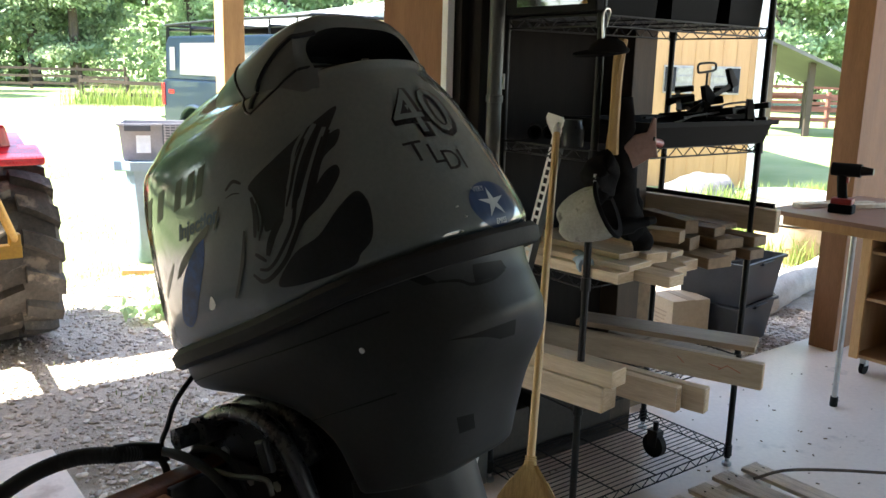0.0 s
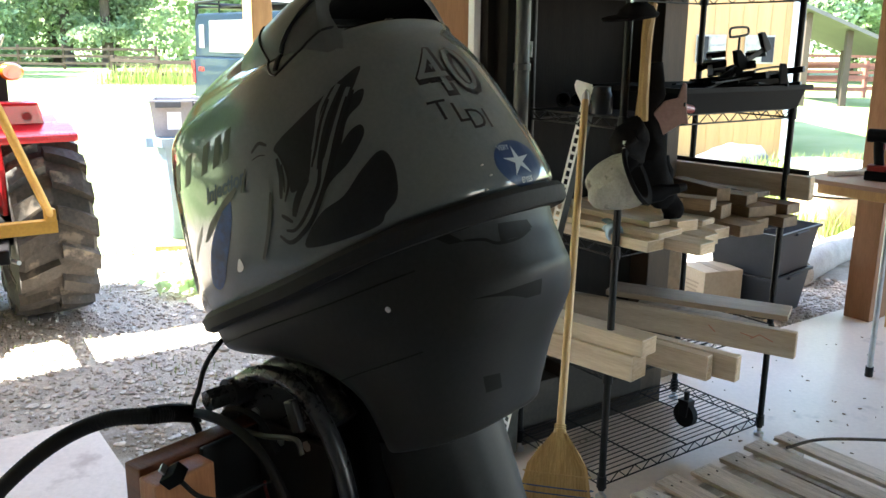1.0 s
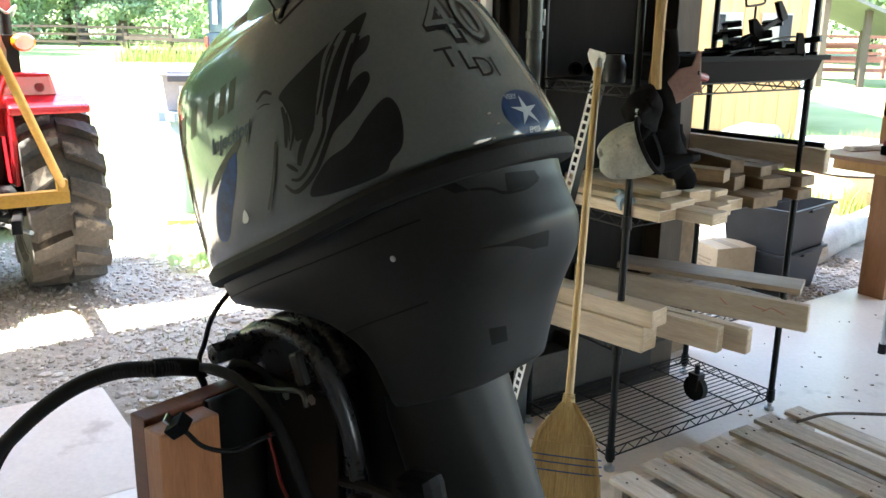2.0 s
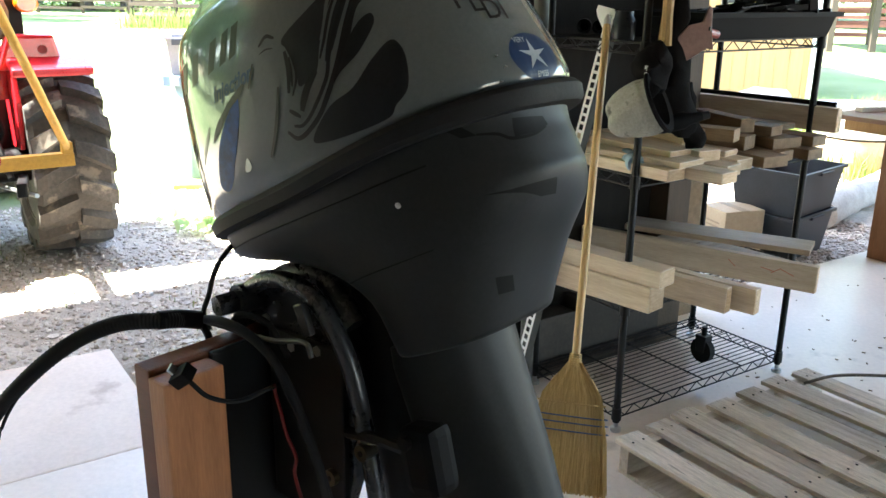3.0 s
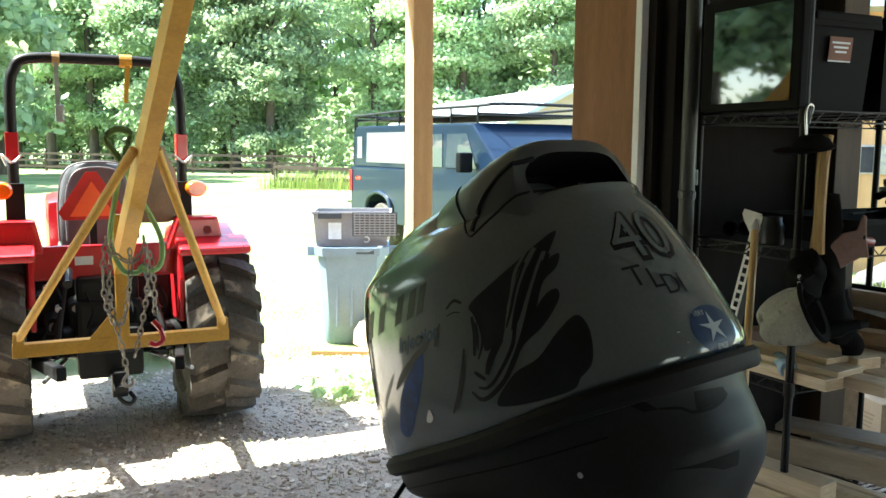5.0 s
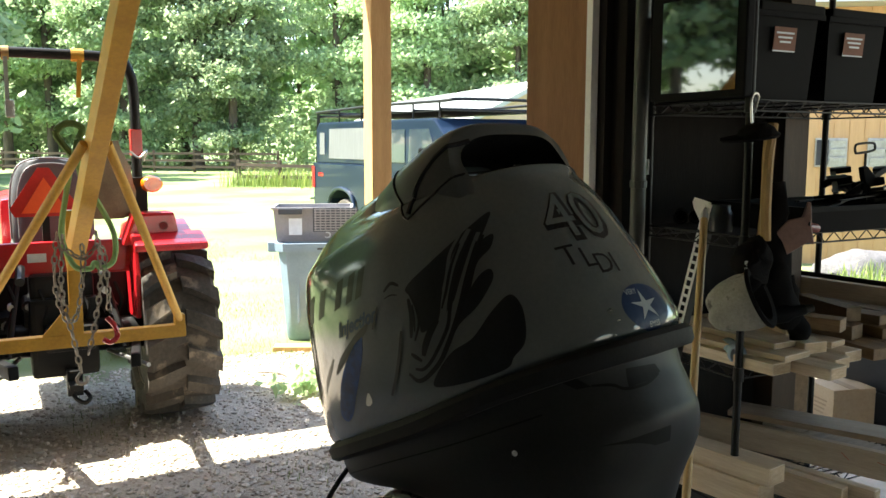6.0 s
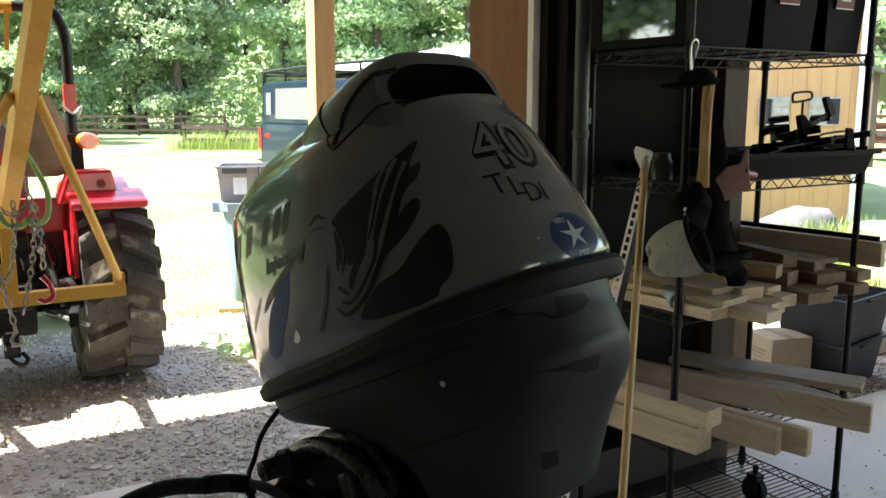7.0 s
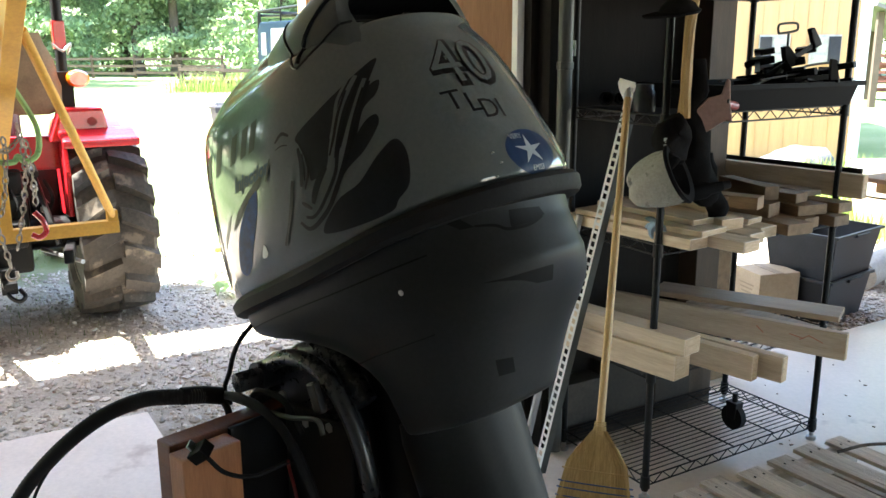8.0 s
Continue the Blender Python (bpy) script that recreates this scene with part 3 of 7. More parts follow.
low_tree.normal_update()
LOWSKIN = BVHTree.FromBMesh(low_tree)


def low_side(p, q, lift=0.0):
    loc, nor, _, d = LOWSKIN.ray_cast(Vector((p, -0.5, q)), Vector((0, 1, 0)))
    return loc + (nor if nor.y < 0 else -nor) * lift if loc else None


def low_rear(b, q, lift=0.0):
    loc, nor, _, d = LOWSKIN.ray_cast(Vector((0.7, b, q)), Vector((-1, 0, 0)))
    return loc + (nor if nor.x > 0 else -nor) * lift if loc else None


def rear(b, q, lift=0.0022):
    return on_skin((0.7, b, q + 0.04), (-1, 0, -0.1), lift)


def refine(bm, step):
    bmesh.ops.triangulate(bm, faces=bm.faces[:])
    for _ in range(6):
        es = [e for e in bm.edges if e.calc_length() > step]
        if not es:
            break
        bmesh.ops.subdivide_edges(bm, edges=es, cuts=1)
        bmesh.ops.triangulate(bm, faces=[f for f in bm.faces if len(f.verts) > 3])


def decal(name, outline, material, place, lift=0.0006, n=5, step=0.008, label=""):
    """A closed smooth outline laid on the skin as a thin film."""
    pts = [Vector((x, y, 0)) for x, y in outline]
    if n:
        k = len(pts)
        ext = [pts[-2], pts[-1]] + pts + [pts[0], pts[1]]
        pts = []
        for i in range(2, k + 2):
            a, b, c, d = ext[i - 1], ext[i], ext[i + 1] if i + 1 < len(ext) else ext[3], ext[i + 2] if i + 2 < len(ext) else ext[4]
            for j in range(n):
                t = j / n
                pts.append(0.5 * ((2 * b) + (c - a) * t + (2 * a - 5 * b + 4 * c - d) * t * t + (3 * b - a - 3 * c + d) * t ** 3))
    bm = bmesh.new()
    bm.faces.new([bm.verts.new(p) for p in pts])
    refine(bm, step)
    dead = []
    for v in bm.verts:
        w = place(v.co.x, v.co.y, lift)
        if w is None:
            dead.append(v)
        else:
            v.co = w
    bmesh.ops.delete(bm, geom=dead, context='VERTS')
    bmesh.ops.recalc_face_normals(bm, faces=bm.faces[:])
    return part(name, bm, material, motor, label, smooth=True)


def stroke(name, pts, r, material, place, n=8, lift=0.0, parent=None):
    """A painted line or seam along points on the skin."""
    path = [place(v.x, v.y, lift) for v in smooth_path([(x, y, 0) for x, y in pts], n)]
    return part(name, add_tube(bmesh.new(), [p for p in path if p], r, 6), material, parent or motor, smooth=True)


def ribbon(name, pts, r, material, place, n=8, lift=0.001):
    """A flat painted line that thins out towards its ends."""
    mid = smooth_path([(x, y, 0) for x, y in pts], n)
    bm = bmesh.new()
    last = None
    for i, v in enumerate(mid):
        d = (mid[min(i + 1, len(mid) - 1)] - mid[max(i - 1, 0)]).normalized()
        u = i / (len(mid) - 1)
        w = r * (0.25 + 0.75 * math.sin(math.pi * (0.08 + 0.84 * u)) ** 0.6)
        a, b = place(v.x - d.y * w, v.y + d.x * w, lift), place(v.x + d.y * w, v.y - d.x * w, lift)
        if not (a and b):
            last = None
            continue
        pair = (bm.verts.new(a), bm.verts.new(b))
        if last:
            bm.faces.new((last[0], last[1], pair[1], pair[0]))
        last = pair
    bmesh.ops.recalc_face_normals(bm, faces=bm.faces[:])
    return part(name, bm, material, motor, smooth=True)


def lettering(name, text, size, x, y, material, place, shear=0.0, turn=0.0, lift=0.0008, flip=1, outline=0.0, bold=0.0):
    """Text from the built-in font, as a mesh on the skin."""
    cu = bpy.data.curves.new(name, 'FONT')
    cu.body, cu.size, cu.shear, cu.offset = text, size, shear, bold
    cu.resolution_u = 3
    if outline:
        cu.fill_mode = 'NONE'
        cu.bevel_depth = outline
        cu.bevel_resolution = 0
    tmp = new(name, cu)
    me = bpy.data.meshes.new_from_object(tmp.evaluated_get(bpy.context.evaluated_depsgraph_get()))
    bpy.data.objects.remove(tmp)
    bm = bmesh.new()
    bm.from_mesh(me)
    refine(bm, 0.007)
    ca, sa = math.cos(radians(turn)), math.sin(radians(turn))
    for v in bm.verts:
        u, w, z = v.co
        u *= flip
        v.co = place(x + u * ca - w * sa, y + u * sa + w * ca, lift + (z if outline else 0)) or v.co
    return part(name, bm, material, motor)


# worn graphics on the side of the cowl
decal("claw_decal", [(0.104, 0.177), (0.152, 0.196), (0.188, 0.211), (0.215, 0.225), (0.238, 0.236), (0.233, 0.215), (0.222, 0.193), (0.203, 0.158), (0.172, 0.126), (0.144, 0.112), (0.117, 0.108), (0.120, 0.132), (0.112, 0.159)], DECAL, side, label="worn charcoal graphic")
decal("claw_decal", [(0.241, 0.203), (0.237, 0.185), (0.219, 0.170), (0.202, 0.132), (0.173, 0.100), (0.186, 0.135), (0.208, 0.170), (0.225, 0.197)], DECAL, side)
decal("claw_decal", [(0.234, 0.157), (0.235, 0.141), (0.212, 0.115), (0.181, 0.099), (0.160, 0.080), (0.173, 0.107), (0.198, 0.132), (0.219, 0.153)], DECAL, side)
decal("claw_decal", [(0.251, 0.115), (0.262, 0.097), (0.263, 0.069), (0.257, 0.047), (0.241, 0.035), (0.228, 0.024), (0.187, 0.022), (0.136, 0.026), (0.115, 0.036), (0.156, 0.066), (0.195, 0.076), (0.227, 0.101)], DECAL, side)
decal("sky_decal", [(-0.014, 0.146), (-0.045, 0.126), (-0.075, 0.104), (-0.100, 0.074), (-0.115, 0.040), (-0.100, 0.026), (-0.080, 0.034), (-0.060, 0.058), (-0.036, 0.088), (-0.018, 0.118)], DECAL_BLUE, side, label="faded blue graphic")
decal("claw_decal", [(0.008, 0.153), (-0.024, 0.146), (-0.060, 0.131), (-0.082, 0.119), (-0.100, 0.100), (-0.072, 0.112), (-0.036, 0.131), (-0.005, 0.140)], DECAL, side, lift=0.001)
decal("claw_decal", [(-0.100, 0.126), (-0.118, 0.114), (-0.138, 0.098), (-0.150, 0.080), (-0.134, 0.092), (-0.114, 0.108)], DECAL_SHADOW, side)
decal("drip_decal", [(-0.028, 0.056), (-0.023, 0.043), (-0.031, 0.037), (-0.040, 0.041)], DECAL_WHITE, side, 0.0012)
# pale strips between the fingers, with the black lines that edge them
for pts, r in (([(0.214, 0.221), (0.189, 0.185), (0.169, 0.145), (0.155, 0.112), (0.128, 0.094), (0.107, 0.076)], 0.0052),
               ([(0.225, 0.212), (0.203, 0.165), (0.179, 0.121), (0.150, 0.081), (0.118, 0.062), (0.093, 0.068)], 0.0046),
               ([(0.205, 0.222), (0.186, 0.198), (0.176, 0.170), (0.166, 0.150)], 0.0026)):
    ribbon("pale_strip", pts, r, COWL, side, lift=0.0013)
for pts, r in (
        ([(0.230, 0.206), (0.209, 0.156), (0.178, 0.104), (0.145, 0.066), (0.114, 0.049), (0.091, 0.046), (0.076, 0.060)], 0.0036),
        ([(0.219, 0.216), (0.197, 0.172), (0.175, 0.130), (0.162, 0.100), (0.130, 0.070), (0.107, 0.059), (0.091, 0.063)], 0.0030),
        ([(0.222, 0.200), (0.204, 0.160), (0.186, 0.122), (0.166, 0.092), (0.140, 0.064)], 0.0022),
        ([(0.200, 0.206), (0.184, 0.178), (0.172, 0.150), (0.160, 0.128)], 0.0024),
        ([(0.150, 0.116), (0.134, 0.104), (0.121, 0.090), (0.112, 0.076)], 0.0060),
        ([(0.090, 0.085), (0.098, 0.078), (0.107, 0.070)], 0.0030),
        ([(0.107, 0.173), (0.117, 0.145), (0.117, 0.121), (0.103, 0.100)], 0.0026),
        ([(0.106, 0.160), (0.106, 0.135), (0.097, 0.106)], 0.0042),
        ([(0.112, 0.150), (0.110, 0.130), (0.106, 0.112)], 0.0020),
        ([(0.080, 0.121), (0.068, 0.094), (0.050, 0.066), (0.027, 0.040)], 0.0034),
        ([(0.059, 0.185), (0.077, 0.192), (0.092, 0.184)], 0.0026), ([(0.057, 0.175), (0.072, 0.176), (0.086, 0.172)], 0.0010),
        ([(0.039, 0.169), (0.026, 0.151), (0.018, 0.141)], 0.0024)):
    ribbon("stripe", pts, r, DECAL_LINE, side, lift=0.0018)
# maker's name as plain leaning bars
for x, w_ in ((-0.252, 0.018), (-0.212, 0.018), (-0.172, 0.020), (-0.128, 0.020), (-0.073, 0.018), (-0.040, 0.018), (-0.014, 0.018)):
    decal("name_bar", [(x, 0.195), (x + 0.020, 0.236), (x + 0.020 + w_, 0.238), (x + w_, 0.197)], DECAL_NAME, side, n=0)
lettering("script", "Injection", 0.030, -0.073, 0.153, DECAL_INK, side, shear=0.35, turn=-1, bold=0.0011)
lettering("number", "40", 0.108, -0.083, 0.166, DECAL_LINE, rear, turn=-2, bold=0.0050, lift=0.0014)
lettering("number_face", "40", 0.108, -0.0855, 0.1685, COWL, rear, turn=-2, bold=-0.0005, lift=0.0026)
for ch, b_, q_ in (("T", -0.094, 0.128), ("L", -0.066, 0.119), ("D", -0.050, 0.106), ("I", -0.018, 0.104)):
    lettering("letter", ch, 0.045, b_, q_, DECAL_LINE, rear, turn=-2, lift=0.0014)
disc = [(0.002 + 0.049 * math.cos(2 * math.pi * k / 20), 0.047 + 0.034 * math.sin(2 * math.pi * k / 20)) for k in range(20)]
decal("emblem", disc, DECAL_BLUE_DARK, rear, 0.0007, 2, label="round blue emblem with a white star")
star = [(0.0 + (0.030 if k % 2 == 0 else 0.009) * math.sin(math.pi * k / 5), 0.048 + (0.024 if k % 2 == 0 else 0.007) * math.cos(math.pi * k / 5)) for k in range(10)]
decal("emblem_star", star, DECAL_PALE, rear, 0.0013, 0)
lettering("emblem_word", "VERY", 0.011, -0.030, 0.067, DECAL_PALE, rear, lift=0.0015)
lettering("emblem_word", "EMISS", 0.010, -0.008, 0.018, DECAL_PALE, rear, lift=0.0015)
# seam of the intake hood
stroke("seam", [(0.248, 0.300), (0.217, 0.306), (0.174, 0.298), (0.128, 0.276), (0.120, 0.274), (0.113, 0.280)], 0.0022, DECAL_LINE, side)
stroke("seam", [(0.113, 0.280), (0.098, 0.310), (0.086, 0.341), (0.08, 0.365)], 0.0022, DECAL_LINE, side)
stroke("groove", [(0.122, 0.280), (0.129, 0.303), (0.144, 0.322), (0.166, 0.338), (0.190, 0.350), (0.212, 0.357)], 0.0042, DECAL_LINE, side)
for b_, q_ in ((-0.075, 0.02), (-0.07, 0.052), (-0.064, 0.036)):
    part("rivet", lathe([(0.0, 0), (0.0022, 0), (0.0018, 0.0015), (0, 0.002)], 8), STEEL, motor).location = rear(b_, q_)

# ---------------------------------------------------------------- motor stand, clamp and cables
STAND = pose(-0.13, 1.17, 0, 0, 0, -37.7)
stand = thing("motor_stand", STAND, "reddish stained timber stand carrying the motor", "stand")
part("board", box((0.040, 0.72, 0.30), pose(-0.130, 0.0, 0.842), 0.004), STAINED, stand)
for b_ in (-0.315, 0.315):
    part("upright", box((0.043, 0.10, 0.985), pose(-0.0835, b_, 0.4925), 0.004), STAINED_UP, stand)
    part("foot", box((0.62, 0.09, 0.04), pose(-0.0835, b_ * 1.0 + (0.097 if b_ > 0 else -0.097), 0.02), 0.004), STAINED, stand)
part("cross_rail", box((0.04, 0.52, 0.12), pose(-0.0835, 0, 0.30), 0.004), STAINED, stand)

# clamp brackets belong to the motor; built in the stand's axes
TOM = ENG.inverted() @ STAND


def mpart(name, bm, material, label="", smooth=False):
    bm.transform(TOM)
    return part(name, bm, material, motor, label, smooth)


for b_ in (-0.135, 0.135):
    outline = [(-0.19, 0.80), (-0.19, 1.0), (-0.165, 1.045), (-0.10, 1.072), (-0.02, 1.075), (0.05, 1.04), (0.085, 0.96), (0.09, 0.80), (0.05, 0.68), (-0.06, 0.66), (-0.105, 0.74), (-0.105, 0.995), (-0.155, 0.998), (-0.155, 0.80)]
    mpart("clamp_bracket", prism(outline, 0.028, pose(0, b_, 0), 0.004), GLOSSBLACK, "black clamp bracket")
    mpart("clamp_screw", rod((-0.30, b_, 0.87), (-0.15, b_, 0.87), 0.011, 12), STEEL)
mpart("tilt_tube", rod((-0.13, -0.185, 1.048), (-0.13, 0.185, 1.048), 0.024, 18), GLOSSBLACK, smooth=True)
mpart("tilt_nut", rod((-0.145, -0.215, 1.04), (-0.14, -0.18, 1.042), 0.019, 6), GLOSSBLACK)
hoop = [(-0.16, -0.165, 0.985), (-0.13, -0.165, 1.055), (-0.07, -0.165, 1.092), (0.0, -0.165, 1.095), (0.06, -0.165, 1.06), (0.1, -0.16, 0.99), (0.125, -0.155, 0.88), (0.15, -0.15, 0.74)]
mpart("swivel_hoop", tube(hoop, 0.014, 12), GLOSSBLACK, smooth=True)
mpart("swivel_arm", tube([(-0.15, -0.12, 1.0), (-0.1, -0.12, 1.075), (0.0, -0.12, 1.10), (0.07, -0.12, 1.04)], 0.019, 12), GLOSSBLACK, smooth=True)
mpart("swivel_body", loft([[Vector((0.07 + 0.075 * math.cos(k * math.pi / 8), 0.085 * math.sin(k * math.pi / 8), z)) - Vector((0.25 * (z - 0.9), 0, 0)) for k in range(16)] for z in (0.45, 0.7, 0.95, 1.08)]), BLACK_METAL, smooth=True)
mpart("clamp_plate", box((0.012, 0.15, 0.36), pose(-0.100, -0.187, 0.812), 0.004), BLACK_METAL, "black clamp plate against the board")
mpart("tilt_lever", tube([(-0.085, -0.19, 1.0), (-0.02, -0.2, 1.014), (0.045, -0.2, 1.03), (0.06, -0.2, 1.01)], 0.0042, 8), PIPEGREY, "bare steel tilt lever", True)
mpart("lever_fitting", box((0.022, 0.012, 0.05), pose(0.035, -0.19, 1.06) @ pose(0, 0, 0, 0, -24, 0), 0.004), BLACK_METAL)
mpart("trim_box", box((0.066, 0.05, 0.10), pose(0.250, -0.16, 0.905) @ pose(0, 0, 0, 0, -14, 0), 0.016), BLACK_PLASTIC, "black plastic trim housing")
mpart("trim_bolt", rod((0.235, -0.196, 0.935), (0.235, -0.188, 0.935), 0.010, 12), BLACK_PLASTIC)
mpart("link_rod", tube([(0.09, -0.16, 0.885), (0.15, -0.165, 0.9), (0.215, -0.165, 0.905)], 0.009, 8), BLACK_METAL, "", True)
for a_, z_ in ((0.13, 0.87), (0.06, 0.80)):
    mpart("bolt", rod((a_, -0.174, z_), (a_, -0.15, z_), 0.013, 18), BRASS)
    mpart("bolt_socket", rod((a_, -0.1755, z_), (a_, -0.173, z_), 0.005, 6), BLACK_METAL)
mpart("bracket_plate", box((0.17, 0.012, 0.30), pose(0.0, -0.158, 0.86), 0.003), BLACK_METAL)
mpart("wiring_hose", tube([(-0.201, -0.225, 1.008), (-0.206, -0.272, 1.018), (-0.26, -0.32, 1.012), (-0.318, -0.37, 0.978), (-0.386, -0.42, 0.91), (-0.472, -0.46, 0.808), (-0.5, -0.5, 0.7), (-0.52, -0.53, 0.5), (-0.56, -0.5, 0.25), (-0.62, -0.42, 0.03)], 0.0125, 12, 26, 0.09), RUBBER, "black corrugated wiring hose", True)
mpart("hose_tape", tube([(-0.190, -0.215, 1.006), (-0.203, -0.245, 1.014), (-0.209, -0.28, 1.02)], 0.0148, 12), BLACK_PLASTIC, "black tape", True)
mpart("loose_wire", tube([(-0.33, -0.38, 0.962), (-0.386, -0.42, 0.900), (-0.44, -0.447, 0.815), (-0.47, -0.47, 0.70), (-0.485, -0.50, 0.52), (-0.53, -0.48, 0.26)], 0.003, 6), RUBBER, "", True)
mpart("cable", tube([(-0.19, -0.21, 1.006), (-0.12, -0.225, 1.026), (-0.06, -0.225, 1.024), (0.0, -0.225, 1.0), (0.052, -0.225, 0.937), (0.1, -0.225, 0.84), (0.13, -0.22, 0.7)], 0.0075, 10), RUBBER, "", True)
mpart("cable", tube([(-0.19, -0.2, 1.0), (-0.11, -0.21, 1.012), (-0.05, -0.215, 1.008), (0.01, -0.215, 0.975), (0.06, -0.215, 0.905), (0.11, -0.215, 0.79), (0.13, -0.21, 0.66)], 0.0065, 10), RUBBER, "", True)
mpart("cable", tube([(-0.19, -0.215, 1.0), (-0.165, -0.22, 0.985), (-0.16, -0.225, 0.96), (-0.165, -0.22, 0.9)], 0.006, 8), RUBBER, "", True)
mpart("breather_hose", tube([(-0.21, -0.10, 1.13), (-0.15, -0.19, 1.12), (-0.168, -0.2, 1.086), (-0.187, -0.2, 1.045), (-0.205, -0.2, 1.01), (-0.19, -0.2, 0.985)], 0.0042, 8), RUBBER, "thin black hose", True)
mpart("short_hose", tube([(-0.15, -0.19, 1.0), (-0.1, -0.2, 1.035), (-0.05, -0.19, 1.03), (-0.02, -0.18, 0.98)], 0.0055, 8), RUBBER, "", True)
mpart("plug", box((0.030, 0.026, 0.020), pose(-0.045, -0.345, 1.0) @ pose(0, 0, 0, 25, -35, 20), 0.002), BLACK_PLASTIC, "black wiring plug")
mpart("plug_pins", box((0.004, 0.014, 0.010), pose(-0.058, -0.353, 1.009) @ pose(0, 0, 0, 25, -35, 20)), STEEL)
mpart("plug_lead", tube([(-0.035, -0.34, 0.992), (-0.015, -0.325, 0.97), (0.0, -0.29, 0.955), (0.005, -0.25, 0.957), (0.01, -0.22, 0.96)], 0.0035, 8), RUBBER, "", True)
mpart("red_lead", tube([(0.01, -0.23, 0.962), (0.005, -0.225, 0.945), (0.015, -0.225, 0.92), (0.02, -0.22, 0.88), (0.04, -0.22, 0.85), (0.035, -0.22, 0.82), (0.05, -0.22, 0.78)], 0.0028, 8), GRIP_RED, "red lead", True)

mpart("bracket_cover", loft([[Vector((-0.06 + 0.10 * math.cos(a), y, 0.98 + 0.105 * math.sin(a))) for a in [math.pi * (k / 12 - 0.02) for k in range(14)]] for y in (-0.125, -0.12, -0.07, -0.065)], (True, True)), GLOSSBLACK, "", True)
mpart("bracket_rib", tube([(-0.165, -0.15, 0.99), (-0.13, -0.15, 1.05), (-0.06, -0.15, 1.088), (0.01, -0.15, 1.082), (0.05, -0.15, 1.04)], 0.005, 8), GALVDULL, "worn metal edge", True)
for a_, z_, l_ in ((-0.09, 1.02, 0.03), (-0.03, 0.99, 0.025), (0.03, 1.0, 0.02), (-0.12, 0.93, 0.02)):
    mpart("bolt_head", rod((a_, -0.165, z_), (a_, -0.155 - l_ * 0.2, z_), 0.009, 6), STEEL)
# shade of the recesses painted as flat dark films, and panel lines, lower cowl
decal("recess", [(-0.136, -0.012), (-0.120, -0.015), (-0.107, -0.030), (-0.122, -0.028)], SHADE_AND_JOINT, low_rear, n=0, label="flat dark film painted as shade of a hollow")
ribbon("recess", [(-0.107, -0.029), (-0.083, -0.036), (-0.066, -0.046), (-0.029, -0.047), (0.002, -0.040)], 0.0022, SHADE_AND_JOINT, low_rear, lift=0.0008)
decal("recess", [(-0.058, -0.021), (0.001, -0.026), (0.008, -0.038), (-0.026, -0.045), (-0.062, -0.045)], SHADE_AND_JOINT, low_rear, n=0)
decal("recess", [(-0.120, -0.104), (-0.090, -0.107), (-0.009, -0.108), (-0.006, -0.128), (-0.040, -0.126), (-0.070, -0.116)], SHADE_AND_JOINT, low_rear, n=0)
decal("recess", [(-0.080, -0.209), (-0.046, -0.214), (-0.036, -0.236), (-0.069, -0.233)], SHADE_AND_JOINT, low_rear, n=0)
stroke("panel_line", [(0.03, -0.158), (0.09, -0.154), (0.143, -0.152), (0.21, -0.149)], 0.0016, SHADE_AND_JOINT, low_side, lift=-0.0006)
stroke("panel_line", [(-0.22, -0.052), (-0.08, -0.050), (0.10, -0.050), (0.24, -0.046)], 0.0014, SHADE_AND_JOINT, low_side, lift=-0.0006)


# ---------------------------------------------------------------- wire rack
RACK = bld(2.0, 1.805)
RL, RD = 0.93, 0.457


def rk(x, y, z=0.0, rx=0, ry=0, rz=0):
    return RACK @ pose(x, y, z, rx, ry, rz)


rack = thing("wire_rack", RACK, "black wire shelving rack loaded with timber and tools", "shelving rack")
for x, y in ((0, 0), (RL, 0), (0, RD), (RL, RD)):
    bm = rod((x, y, 0.035), (x, y, 2.35), 0.0127, 14)
    for k in range(90):
        add_rod(bm, (x, y, 0.06 + k * 0.0254), (x, y, 0.062 + k * 0.0254), 0.0133, 10)
    post = part("post", bm, BLACK_METAL, rack, smooth=True)
    part("foot", lathe([(0.0, 0.0), (0.02, 0.0), (0.02, 0.012), (0.009, 0.018), (0.009, 0.04), (0, 0.04)], 14), GALV, post, "grey levelling foot").location = (x, y, 0)


